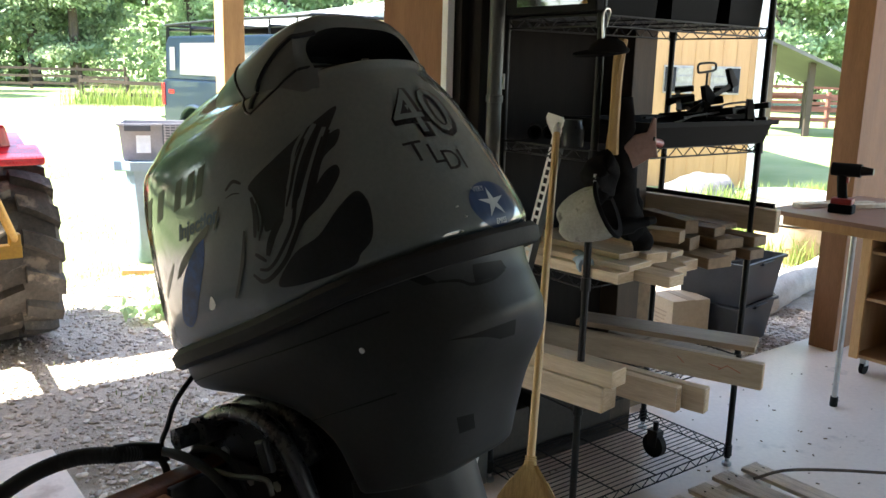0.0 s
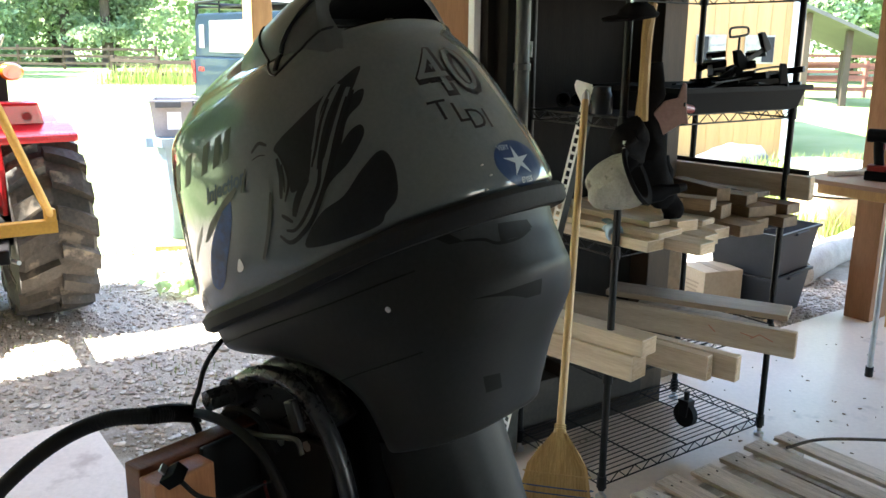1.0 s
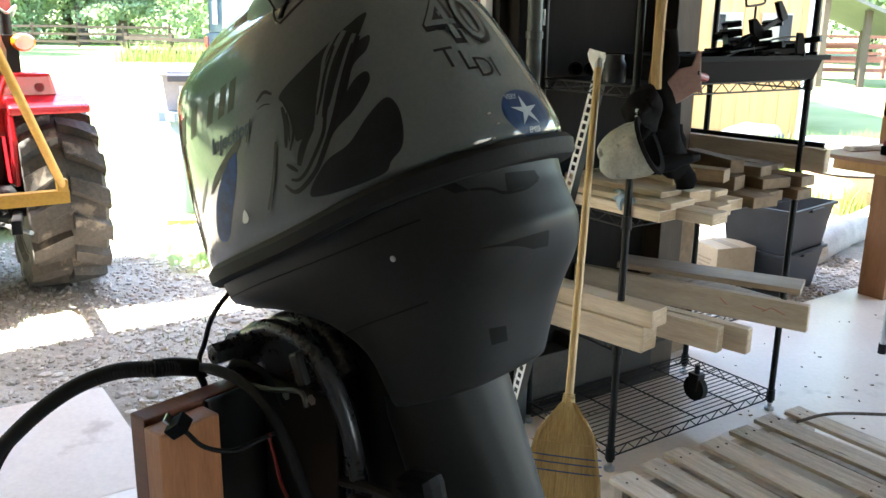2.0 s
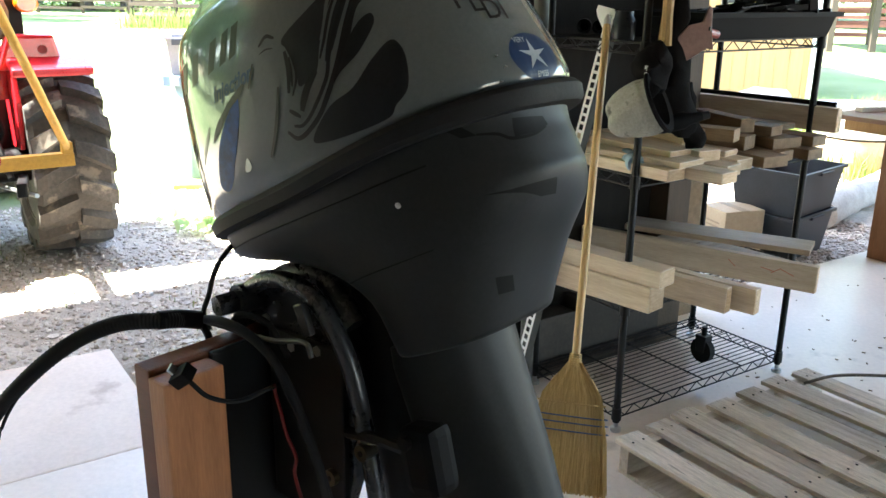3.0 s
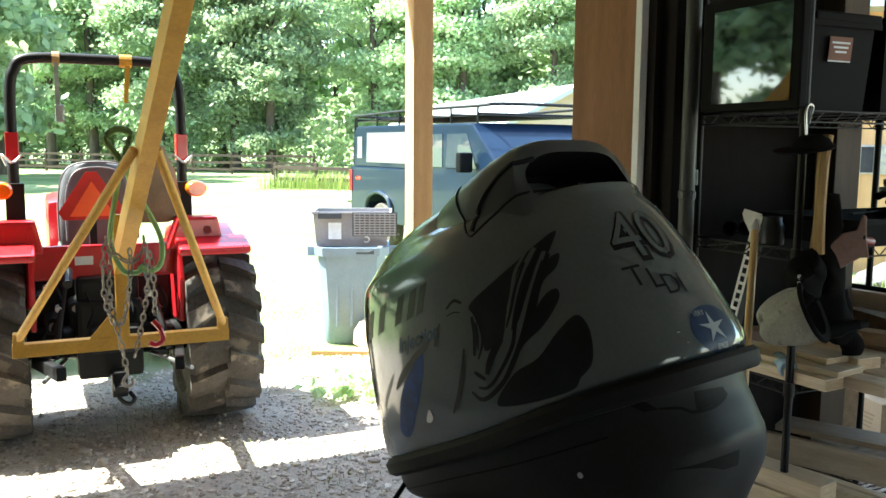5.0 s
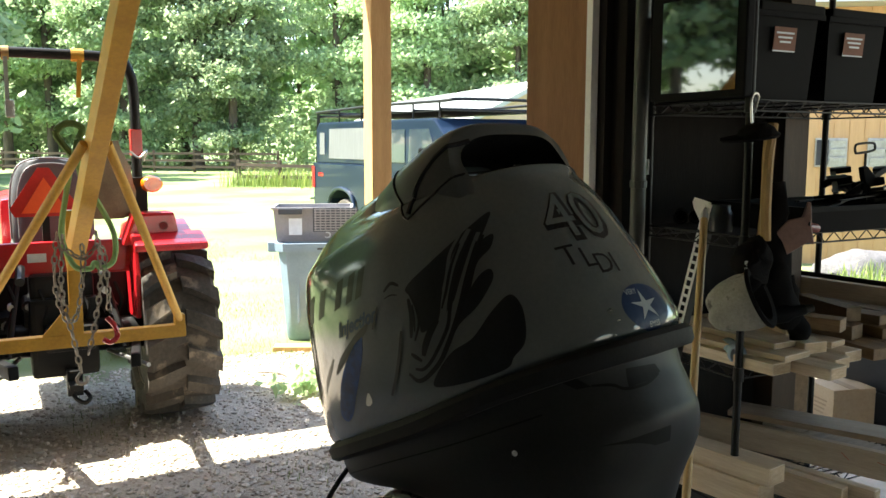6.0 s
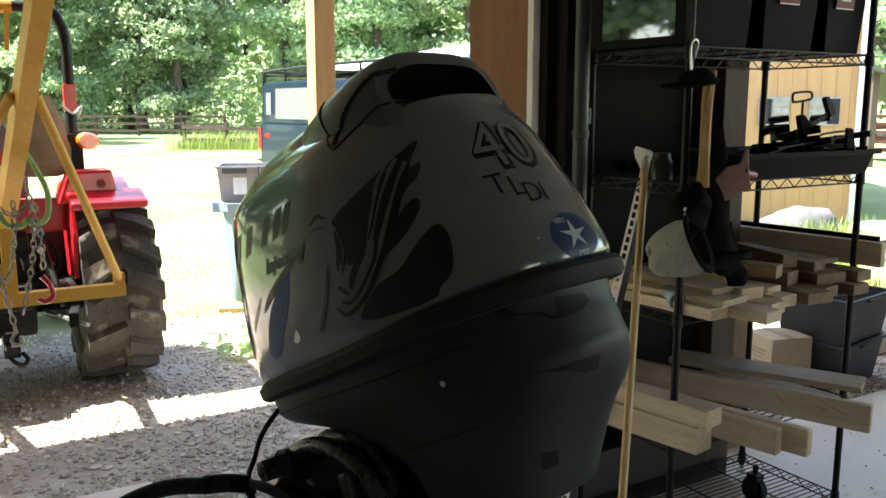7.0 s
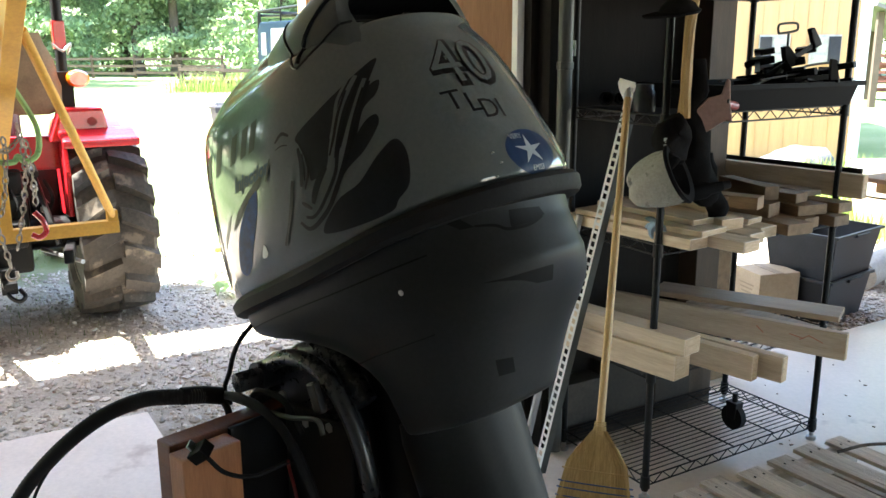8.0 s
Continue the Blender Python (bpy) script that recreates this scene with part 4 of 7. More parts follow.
def wire_shelf(z):
    """A shelf of welded wire with a zigzag rim."""
    bm = bmesh.new()
    r = 0.0032
    zt, zb = z, z - 0.034
    c = [(0, 0), (RL, 0), (RL, RD), (0, RD)]
    for i in range(4):
        (x0, y0), (x1, y1) = c[i], c[(i + 1) % 4]
        for zz in (zt, zb):
            add_rod(bm, (x0, y0, zz), (x1, y1, zz), r, 6)
        ln = math.hypot(x1 - x0, y1 - y0)
        m = int(ln / 0.042)
        for k in range(m):
            a, b = k / m, (k + 1) / m
            za, zb2 = (zb, zt) if k % 2 else (zt, zb)
            add_rod(bm, (x0 + (x1 - x0) * a, y0 + (y1 - y0) * a, za), (x0 + (x1 - x0) * b, y0 + (y1 - y0) * b, zb2), 0.0022, 5)
    rim = part("shelf_rim", bm, BLACK_METAL, rack)
    bm = bmesh.new()
    for k in range(1, 18):
        y = RD * k / 18
        add_rod(bm, (0, y, z + 0.003), (RL, y, z + 0.003), 0.0022, 5)
    for x in (0.235, 0.465, 0.695):
        add_rod(bm, (x, 0, z - 0.002), (x, RD, z - 0.002), r, 6)
    part("wire_deck", bm, BLACK_METAL, rim)
    for x, y in c:
        part("collar", lathe([(0.013, zb - 0.006), (0.018, zb - 0.006), (0.0165, zt + 0.006), (0.013, zt + 0.006)], 14), BLACK_METAL, rim).location = (x, y, 0)


SHELVES = (0.085, 0.488, 0.933, 1.362, 1.795)
for z in SHELVES:
    wire_shelf(z)
tag = tagged(part("price_tag", box((0.004, 0.03, 0.055), rk(-0.015, RD, 1.575), 0.001), DECAL_WHITE), "small white label stuck to the rack post", "label")
part("tag_bar", box((0.001, 0.018, 0.02), rk(-0.0178, RD, 1.58)), TAG_GREEN, tag)


def plank(x, y, z, length, w, h, turn, mat_=PINE, pitch=0.0, name="timber_offcut", label="pale planed timber offcut lying on the wire shelf"):
    """A board whose near end's middle is at x, y and whose underside is at z, running to the back."""
    bm = box((w, length, h), pose(0, length / 2, h / 2), 0.0025)
    ob = tagged(part(name, bm, mat_), label, "timber", "timber on the rack")
    ob.matrix_basis = rk(x, y, z, pitch, 0, turn)
    if mat_ == PINE:
        part("end_grain", box((w - 0.006, 0.003, h - 0.006), pose(0, 0.0003, h / 2)), ENDGRAIN, ob, "sawn end grain")
    return ob


# middle shelf: boards on edge and a stack
plank(0.03, -0.11, 0.492, 0.62, 0.089, 0.089, 10)
plank(0.045, -0.135, 0.583, 0.64, 0.089, 0.06, 10, label="pale planed board stacked on a thicker one")
plank(0.222, -0.25, 0.492, 0.72, 0.038, 0.089, 12, label="two by four standing on edge past the shelf")
plank(0.295, -0.31, 0.492, 0.76, 0.038, 0.089, 13, label="two by four standing on edge past the shelf")
long_board = plank(0.655, -0.29, 0.492, 0.92, 0.03, 0.10, 21.5, label="long board on edge with red pencil marks")
for y_, l_, r_ in ((0.10, 0.05, 20), (0.14, 0.04, -35), (0.17, 0.05, 10), (0.30, 0.035, 40)):
    part("pencil_mark", box((0.001, l_, 0.003), pose(-0.0152, y_, 0.06, r_, 0, 0)), PENCIL, long_board, "red pencil mark")
plank(0.79, -0.17, 0.595, 0.70, 0.15, 0.022, 27, BROWNGREY, label="greyed brown board lying across the others")
plank(0.74, -0.08, 0.492, 0.52, 0.14, 0.04, 6, OLDWOOD, label="greyed board lying flat on the shelf")
# upper shelf: a pile of short boards
for x, y, z, ln, w, h, tr in ((0.17, -0.24, 0.937, 0.66, 0.089, 0.038, 7), (0.06, -0.12, 0.937, 0.58, 0.089, 0.038, 4), (0.28, -0.17, 0.937, 0.60, 0.089, 0.038, 9), (0.40, -0.12, 0.937, 0.55, 0.089, 0.038, 3),
                              (0.13, -0.12, 0.976, 0.55, 0.14, 0.02, 8), (0.25, -0.09, 0.976, 0.52, 0.10, 0.038, -4), (0.40, -0.06, 0.976, 0.48, 0.089, 0.02, 10), (0.16, -0.05, 0.997, 0.46, 0.12, 0.02, 2),
                              (0.53, -0.15, 0.937, 0.58, 0.12, 0.04, -6), (0.66, -0.10, 0.937, 0.55, 0.089, 0.038, 5), (0.79, -0.13, 0.937, 0.56, 0.089, 0.038, 0), (0.55, -0.02, 0.978, 0.42, 0.09, 0.05, 14),
                              (0.70, -0.07, 0.976, 0.50, 0.14, 0.038, -8), (0.85, -0.10, 0.976, 0.52, 0.089, 0.038, 3), (0.28, 0.02, 1.015, 0.4, 0.07, 0.025, -12)):
    # boards past x 0.5 get brown wood to darken the pile's shaded half
    if x > 0.5:
        plank(x, y, z, ln, w, h, tr, BROWNWOOD, label="rough timber offcut coloured browner for shade on the wire shelf")
    else:
        plank(x, y, z, ln, w, h, tr)
plank(0.988, -0.06, 1.016, 0.64, 0.018, 0.108, 7, DARKWOOD, label="dark board on edge behind the timber pile")
plank(0.955, -0.10, 1.016, 0.68, 0.038, 0.092, 7, label="long board on edge across the timber pile")
plank(0.86, 0.05, 1.016, 0.42, 0.09, 0.022, -5, OLDWOOD, label="dark offcut on the timber pile")
for x_, y_, z_, ln_, w_, h_, tr_ in ((0.46, -0.03, 1.016, 0.34, 0.075, 0.045, 22), (0.58, 0.02, 1.03, 0.30, 0.06, 0.05, -16), (0.70, -0.02, 1.016, 0.36, 0.085, 0.035, 9), (0.36, 0.05, 1.016, 0.26, 0.05, 0.04, -8)):
    plank(x_, y_, z_, ln_, w_, h_, tr_, BROWNWOOD, label="split brown wood chunk on the timber pile")

# plastic bottle in its wrapper
bot = tagged(part("water_bottle", loft([[Vector((r * math.cos(a * math.pi / 8), r * math.sin(a * math.pi / 8), z)) for a in range(16)] for z, r in ((0, 0.028), (0.006, 0.032), (0.05, 0.031), (0.056, 0.029), (0.062, 0.031), (0.12, 0.032), (0.16, 0.014), (0.175, 0.013))]), BOTTLE, smooth=True), "crumpled clear plastic bottle with blue tint", "bottle")
bot.matrix_basis = rk(0.02, 0.02, 0.972, 0, 90, 60)


# tray of clamps on the fourth shelf
def tray_bm(w, d, h, t=0.004, flare=0.02):
    o0 = [(-w / 2, -d / 2), (w / 2, -d / 2), (w / 2, d / 2), (-w / 2, d / 2)]
    def rr(dx, z):
        return [Vector((math.copysign(abs(x) + dx, x), math.copysign(abs(y) + dx, y), z)) for x, y in o0]
    return loft([rr(-t, 0), rr(0, 0), rr(flare, h), rr(flare + 0.012, h), rr(flare + 0.012, h - 0.014), rr(flare + 0.016, h - 0.014), rr(flare + 0.016, h + 0.003), rr(flare - t, h + 0.003), rr(-t, t)], (True, True))


tray = tagged(part("tool_tray", tray_bm(0.68, 0.34, 0.085), BLACK_PLASTIC), "shallow black plastic tray full of clamps", "tray")
tray.matrix_basis = rk(0.555, 0.13, 1.368)
for sg in (-1, 1):
    part("handle", box((0.018, 0.12, 0.016), pose(sg * 0.372, 0, 0.078), 0.004), BLACK_PLASTIC, tray, "moulded tray handle")
for k, (x, y, z, ln, ry_, rz_) in enumerate(((0.36, -0.02, 1.445, 0.34, -8, 15), (0.50, 0.06, 1.455, 0.30, -28, -10), (0.68, 0.0, 1.452, 0.3, -5, 30), (0.45, 0.12, 1.45, 0.36, -4, -35), (0.74, 0.16, 1.46, 0.26, -14, 60), (0.33, 0.08, 1.462, 0.36, -2, 4), (0.40, -0.03, 1.468, 0.40, -6, -6), (0.52, 0.0, 1.475, 0.30, -18, 22), (0.58, 0.12, 1.47, 0.28, -3, -20), (0.46, 0.03, 1.49, 0.34, -12, 40), (0.63, -0.04, 1.465, 0.24, 4, 8))):
    cl = thing("bar_clamp", rk(x, y, z, 0 if k in (1, 3) else 82, ry_, rz_), "dark steel bar clamp lying in the tray", "clamp", "clamps in the tray")
    part("bar", box((ln, 0.006, 0.018), pose(ln / 2, 0, 0), 0.001), BLACK_METAL, cl)
    part("fixed_jaw", prism([(0, -0.012), (0.03, -0.012), (0.03, 0.01), (0.022, 0.06), (0.004, 0.062), (0, 0.02)], 0.022, pose(ln - 0.03, 0, 0), 0.003), BLACK_METAL, cl)
    part("sliding_jaw", prism([(0, -0.02), (0.05, -0.02), (0.045, 0.012), (0.03, 0.055), (0.01, 0.06), (0.0, 0.02)], 0.024, pose(ln * 0.45, 0, 0), 0.003), BLACK_PLASTIC, cl)
    part("grip", rod((ln * 0.47, 0, -0.02), (ln * 0.40, 0, -0.10 if k == 1 else -0.035), 0.013, 12), BLACK_PLASTIC, cl)
fh = thing("crank_handle", rk(0.70, 0.10, 1.40), "black bent steel handle standing in the tray", "handle")
part("stem", tube([(0, 0, 0), (0, 0, 0.1), (0, 0, 0.225)], 0.0045, 8, 2), BLACK_METAL, fh, smooth=True)
part("loop", tube([(-0.055, 0, 0.225), (-0.06, 0, 0.245), (-0.045, 0, 0.258), (0.035, 0, 0.262), (0.05, 0, 0.248), (0.04, 0, 0.235), (-0.03, 0, 0.226), (-0.055, 0, 0.225)], 0.0045, 8, 5), BLACK_METAL, fh, smooth=True)
wb = thing("wire_basket", rk(0.80, 0.02, 1.38), "black wire frame in the tool tray", "wire frame")
part("frame", tube([(-0.10, 0, 0), (-0.10, 0, 0.11), (-0.085, 0, 0.13), (0.07, 0, 0.14), (0.09, 0, 0.125), (0.095, 0, 0)], 0.004, 8, 6), BLACK_METAL, wb, smooth=True)
part("panel", box((0.07, 0.004, 0.09), pose(0.03, 0.01, 0.08)), BLACK_PLASTIC, wb)
for x, z, r in ((0.09, 1.40, 0.022), (0.16, 1.398, 0.02)):
    pp = tagged(part("pipe_fitting", lathe([(r, -0.05), (r * 1.15, -0.05), (r * 1.15, 0.05), (r, 0.05), (r * 0.8, 0.05), (r * 0.8, -0.05), (r, -0.05)], 20), BLACK_PLASTIC, smooth=True), "short black pipe fitting on the shelf", "pipe fitting", "fittings on the rack")
    pp.matrix_basis = rk(x - 0.02, 0.36, z, 90, 0, -45)
jar = tagged(part("jar", lathe([(0, 0), (0.036, 0), (0.038, 0.01), (0.038, 0.06), (0.03, 0.075), (0.03, 0.09), (0, 0.09)], 20), DULLJAR, smooth=True), "small bluish plastic jar on the shelf", "jar")
jar.matrix_basis = rk(0.04, 0.14, 1.367)

# black totes and a glossy screen on the top shelf
for x, w in ((0.17, 0.29), (0.50, 0.30), (0.80, 0.24)):
    to = thing("storage_tote", rk(x, 0.21, 1.80), "black plastic storage tote with a paper label", "storage tote", "totes on the top shelf")
    part("body", tray_bm(w - 0.05, 0.36, 0.27, flare=0.016), BLACK_PLASTIC, to)
    part("lid", box((w, 0.43, 0.03), pose(0, 0, 0.285), 0.006), BLACK_PLASTIC, to)
    lb = part("paper_label", box((0.10, 0.002, 0.072), pose(-0.02, -0.2, 0.19) @ pose(0, 0, 0, 5, 0, 0)), LABEL_ORANGE, to, "faded orange paper label")
    for k in range(3):
        part("label_bar", box((0.08 - 0.015 * k, 0.001, 0.006), pose(-0.02, -0.2024, 0.208 - 0.014 * k) @ pose(0, 0, 0, 5, 0, 0)), DECAL_WHITE, lb)
    part("label_foot", box((0.10, 0.001, 0.014), pose(-0.02, -0.197, 0.157) @ pose(0, 0, 0, 5, 0, 0)), DECAL_WHITE, lb)
tv = thing("flat_screen", rk(-0.055, 0.22, 1.80), "small flat screen with a glossy reflecting front", "screen")
part("casing", box((0.035, 0.42, 0.36), pose(0, -0.05, 0.18), 0.006), BLACK_PLASTIC, tv)
part("display", box((0.003, 0.33, 0.30), pose(-0.0185, -0.06, 0.175)), SCREEN, tv, "glossy dark glass")

# things hanging from the near post
hk = thing("steel_hook", rk(-0.02, -0.03, 1.70), "bent steel hook hung on the rack", "hook")
part("rod", tube([(0.03, 0.02, 0.06), (0.02, 0.0, 0.105), (-0.01, -0.01, 0.11), (-0.02, -0.01, 0.08), (-0.01, -0.01, 0.0), (0.0, -0.01, -0.03)], 0.004, 8), STEEL, hk, smooth=True)
hat = tagged(part("cloth_hat", loft([[Vector((rx_ * math.cos(a * math.pi / 10) + ox, ry2 * math.sin(a * math.pi / 10), z)) for a in range(20)] for z, rx_, ry2, ox in ((0.0, 0.085, 0.06, -0.02), (0.008, 0.09, 0.065, -0.02), (0.014, 0.06, 0.055, 0), (0.03, 0.052, 0.05, 0), (0.045, 0.03, 0.03, 0))]), BLACK_CLOTH, smooth=True), "black cloth cap hanging on a hook", "cap")
hat.matrix_basis = rk(-0.03, -0.06, 1.675, 8, -6, -40)
ws = thing("strap_bundle", rk(0.03, -0.055, 1.36), "bundle of tan webbing straps hanging from the rack", "straps")
for k in range(4):
    part("strap", tube([(0.010 * k - 0.02, 0.014 * k - 0.02, 0.0), (0.016 * k - 0.026, 0.014 * k - 0.02, 0.12), (0.012 * k - 0.018, 0.012 * k - 0.015, 0.26), (0.004 * k, 0.006 * k - 0.01, 0.36)], 0.0165, 8), STRAP, ws, smooth=True)
gl = thing("drill_holster", rk(0.12, -0.09, 1.36), "pinkish worn leather holster hanging from the rack", "holster")
part("flap", prism([(-0.05, -0.07), (-0.02, -0.09), (0.04, -0.05), (0.06, -0.055), (0.05, 0.0), (0.045, 0.075), (0.035, 0.08), (0.02, 0.03), (-0.02, 0.02), (-0.055, -0.02)], 0.014, pose(0, 0, 0.04, 0, 0, -40), 0.004), HOLSTER, gl)
part("grip", rod((0.03, -0.02, 0.04), (0.10, 0.0, 0.03), 0.014, 12), GRIP_RED, gl, "red handle")
part("snap", rod((0.03, -0.035, 0.05), (0.028, -0.03, 0.05), 0.007, 10), BLACK_METAL, gl)
def crumple(bm, amount, freq):
    """Uneven folds in a cloth shape."""
    for v in bm.verts:
        v.co += Vector((noise.noise(v.co * freq), noise.noise(v.co * freq + Vector((7, 0, 0))), 0.6 * noise.noise(v.co * freq + Vector((0, 5, 0))))) * amount
    return bm


def cloth_shape(rows, seg=28):
    """A closed hanging shape from rows of height, offset and half widths."""
    return loft([[Vector((ox + w * math.cos(2 * math.pi * k / seg), d * math.sin(2 * math.pi * k / seg), z)) for k in range(seg)] for z, ox, w, d in [tuple(u) + (t,) for u, t in zip(smooth_path([(z, ox, w) for z, ox, w, d in rows], 3), [p.x for p in smooth_path([(d, 0, 0) for z, ox, w, d in rows], 3)])]])


cm = thing("work_gloves", rk(-0.03, -0.07, 1.30), "black work gloves bunched on the rack post", "gloves")
part("glove", crumple(cloth_shape(((-0.08, 0.0, 0.02, 0.02), (-0.05, 0.0, 0.05, 0.04), (0.0, -0.01, 0.06, 0.05), (0.04, 0.0, 0.05, 0.045), (0.08, 0.01, 0.02, 0.02))), 0.035, 19), BLACK_CLOTH, cm, smooth=True)
part("glove", crumple(cloth_shape(((-0.10, -0.03, 0.012, 0.012), (-0.07, -0.03, 0.03, 0.03), (-0.03, -0.025, 0.038, 0.035), (0.02, -0.02, 0.03, 0.03))), 0.025, 23), BLACK_CLOTH, cm, smooth=True)
part("clip", box((0.012, 0.01, 0.03), pose(-0.062, -0.03, -0.01), 0.002), GALVDULL, cm)
jk = thing("dark_jacket", rk(0.11, -0.055, 1.12), "dark cloth jacket hanging in folds from the rack", "jacket")
part("body", crumple(cloth_shape(((-0.06, 0.05, 0.03, 0.02), (-0.03, 0.04, 0.06, 0.035), (0.05, 0.0, 0.065, 0.04), (0.15, -0.02, 0.05, 0.035), (0.28, -0.02, 0.03, 0.025), (0.42, -0.03, 0.02, 0.02))), 0.03, 15), BLACK_CLOTH, jk, smooth=True)
part("sleeve", crumple(cloth_shape(((-0.10, 0.10, 0.02, 0.016), (-0.05, 0.085, 0.035, 0.025), (0.04, 0.05, 0.035, 0.028), (0.12, 0.02, 0.03, 0.025))), 0.02, 21), BLACK_CLOTH, jk, smooth=True)
cone = thing("canvas_bag", rk(-0.10, -0.09, 1.165) @ pose(0.02, 0, 0.01, 64, 0, 29) @ Matrix.Diagonal((0.98, 1.06, 0.92, 1)), "off-white canvas bag with a black open mouth", "canvas bag")
prof = [(0.012, -0.122), (0.04, -0.12), (0.058, -0.108), (0.071, -0.085), (0.08, -0.055), (0.084, -0.02), (0.086, 0.01), (0.084, 0.03), (0.087, 0.05)]
rgs = [[Vector(((r + 0.003 * math.sin(5 * a + 20 * z) + 0.0018 * math.sin(11 * a - 60 * z)) * math.cos(a), (r + 0.004 * math.cos(4 * a + 30 * z)) * math.sin(a) * 0.94, z + 0.006 * math.sin(3 * a))) for a in [2 * math.pi * k / 44 for k in range(44)]] for r, z in [(u.x, u.y) for u in smooth_path([(r, z, 0) for r, z in prof], 3)]]
part("cloth", loft(rgs, (True, False)), CANVAS, cone, smooth=True)
part("mouth", loft([[Vector((r * math.cos(2 * math.pi * k / 28), r * math.sin(2 * math.pi * k / 28), z)) for k in range(28)] for r, z in ((0.091, 0.046), (0.095, 0.052), (0.09, 0.06), (0.07, 0.055), (0.05, 0.0), (0.02, -0.03))], (False, True)), BLACK_CLOTH, cone, "black inner mouth", smooth=True)
dr = thing("cordless_tool", rk(0.07, -0.08, 1.12, 0, 78, -30), "dark cordless tool hanging below the belt", "power tool")
part("barrel", lathe([(0.0, -0.07), (0.026, -0.07), (0.03, -0.04), (0.03, 0.03), (0.02, 0.05), (0.016, 0.09), (0.0, 0.09)], 16), BLACK_PLASTIC, dr, smooth=True)
part("chuck", lathe([(0.0, 0.09), (0.015, 0.09), (0.013, 0.115), (0.0, 0.12)], 14), BLACK_METAL, dr, smooth=True)

# loose caster on the bottom shelf
cs = thing("caster", rk(0.58, 0.11, 0.09), "black swivel caster standing on the bottom shelf", "caster")
part("wheel", rod((-0.014, 0, 0.05), (0.014, 0, 0.05), 0.05, 28), RUBBER, cs, smooth=True)
part("fork", prism([(-0.018, 0.045), (0.018, 0.045), (0.026, 0.115), (-0.026, 0.115)], 0.045, pose(0, 0, 0, 0, 0, 90), 0.003), BLACK_METAL, cs)
part("stem", rod((0, 0, 0.115), (0, 0, 0.15), 0.011, 12), BLACK_METAL, cs)
# boards and bags stored behind the rack's lower shelf
for k, (x, w) in enumerate(((0.12, 0.20), (0.36, 0.26), (0.66, 0.30))):
    bx = tagged(part("storage_box", box((w, 0.10, 0.26 + 0.05 * (k % 2)), pose(0, 0, 0.13 + 0.025 * (k % 2)), 0.006), DARKBOX), "dark storage box pushed against the wall", "box", "boxes by the wall")
    bx.matrix_basis = rk(x, 0.525, 0)

# ---------------------------------------------------------------- broom, slotted rail and pipe
neck, top = Vector((0.34, 2.317, 0.42)), Vector((0.427, 2.735, 1.418))
axis = (top - neck).normalized()
bq = axis.to_track_quat('Z', 'Y').to_matrix().to_4x4()
broom = thing("corn_broom", Matrix.Translation(neck) @ bq, "straw corn broom with a pale wooden handle", "broom")
ln = (top - neck).length
part("handle", loft([[Vector((r * math.cos(k * math.pi / 8), r * math.sin(k * math.pi / 8), z)) for k in range(16)] for z, r in ((-0.03, 0.0128), (0.3, 0.013), (0.8, 0.0125), (ln - 0.01, 0.0122), (ln, 0.009))]), HANDLE, broom, smooth=True)
part("hang_cap", lathe([(0, ln - 0.004), (0.012, ln - 0.004), (0.012, ln + 0.012), (0.004, ln + 0.03), (0, ln + 0.03)], 12), STEEL, broom, "small steel cap", smooth=True)
sd = Vector((0.97, -0.2, 0)).normalized()
sdl = (bq.inverted() @ sd)
sdl.z = 0
sdl.normalize()
nl = Vector((-sdl.y, sdl.x, 0))
bm = bmesh.new()
rb = random.Random(9)
for k in range(1500):
    u, v = rb.uniform(-1, 1), rb.uniform(-1, 1)
    if abs(u) > 0.97:
        continue
    ed = math.sqrt(max(0, 1 - u * u * 0.6))
    x0, y0 = u * 0.022, v * 0.018 * ed
    w1 = 0.118
    p0 = sdl * x0 + nl * y0 + Vector((0, 0, -0.01))
    p1 = sdl * (u * 0.094) + nl * (v * 0.026 * ed) + Vector((0, 0, -0.11))
    p2 = sdl * (u * w1 + rb.uniform(-0.004, 0.004)) + nl * (v * 0.028 * ed) + Vector((0, 0, -0.24))
    p3 = sdl * (u * (w1 + 0.012) + rb.uniform(-0.006, 0.006)) + nl * (v * 0.03 * ed) + Vector((0, 0, -0.395 + rb.uniform(-0.015, 0.012) - 0.08 * 0))
    t = 0.0014
    sv = (sdl + nl * rb.uniform(-0.8, 0.8)).normalized() * t
    prev = None
    for p in (p0, p1, p2, p3):
        pair = (bm.verts.new(p - sv), bm.verts.new(p + sv))
        if prev:
            bm.faces.new((prev[0], prev[1], pair[1], pair[0]))
        prev = pair
part("bristles", bm, STRAW, broom, "straw bristles")


def brush_ring(z, hw, hd):
    return [sdl * (hw * math.copysign(abs(math.cos(k * math.pi / 12)) ** 0.8, math.cos(k * math.pi / 12))) + nl * (hd * math.sin(k * math.pi / 12)) + Vector((0, 0, z)) for k in range(24)]


part("bristle_core", loft([brush_ring(0.0, 0.018, 0.018), brush_ring(-0.03, 0.026, 0.018), brush_ring(-0.06, 0.062, 0.021), brush_ring(-0.11, 0.092, 0.023), brush_ring(-0.24, 0.114, 0.025), brush_ring(-0.375, 0.124, 0.027)]), STRAW, broom, smooth=True)
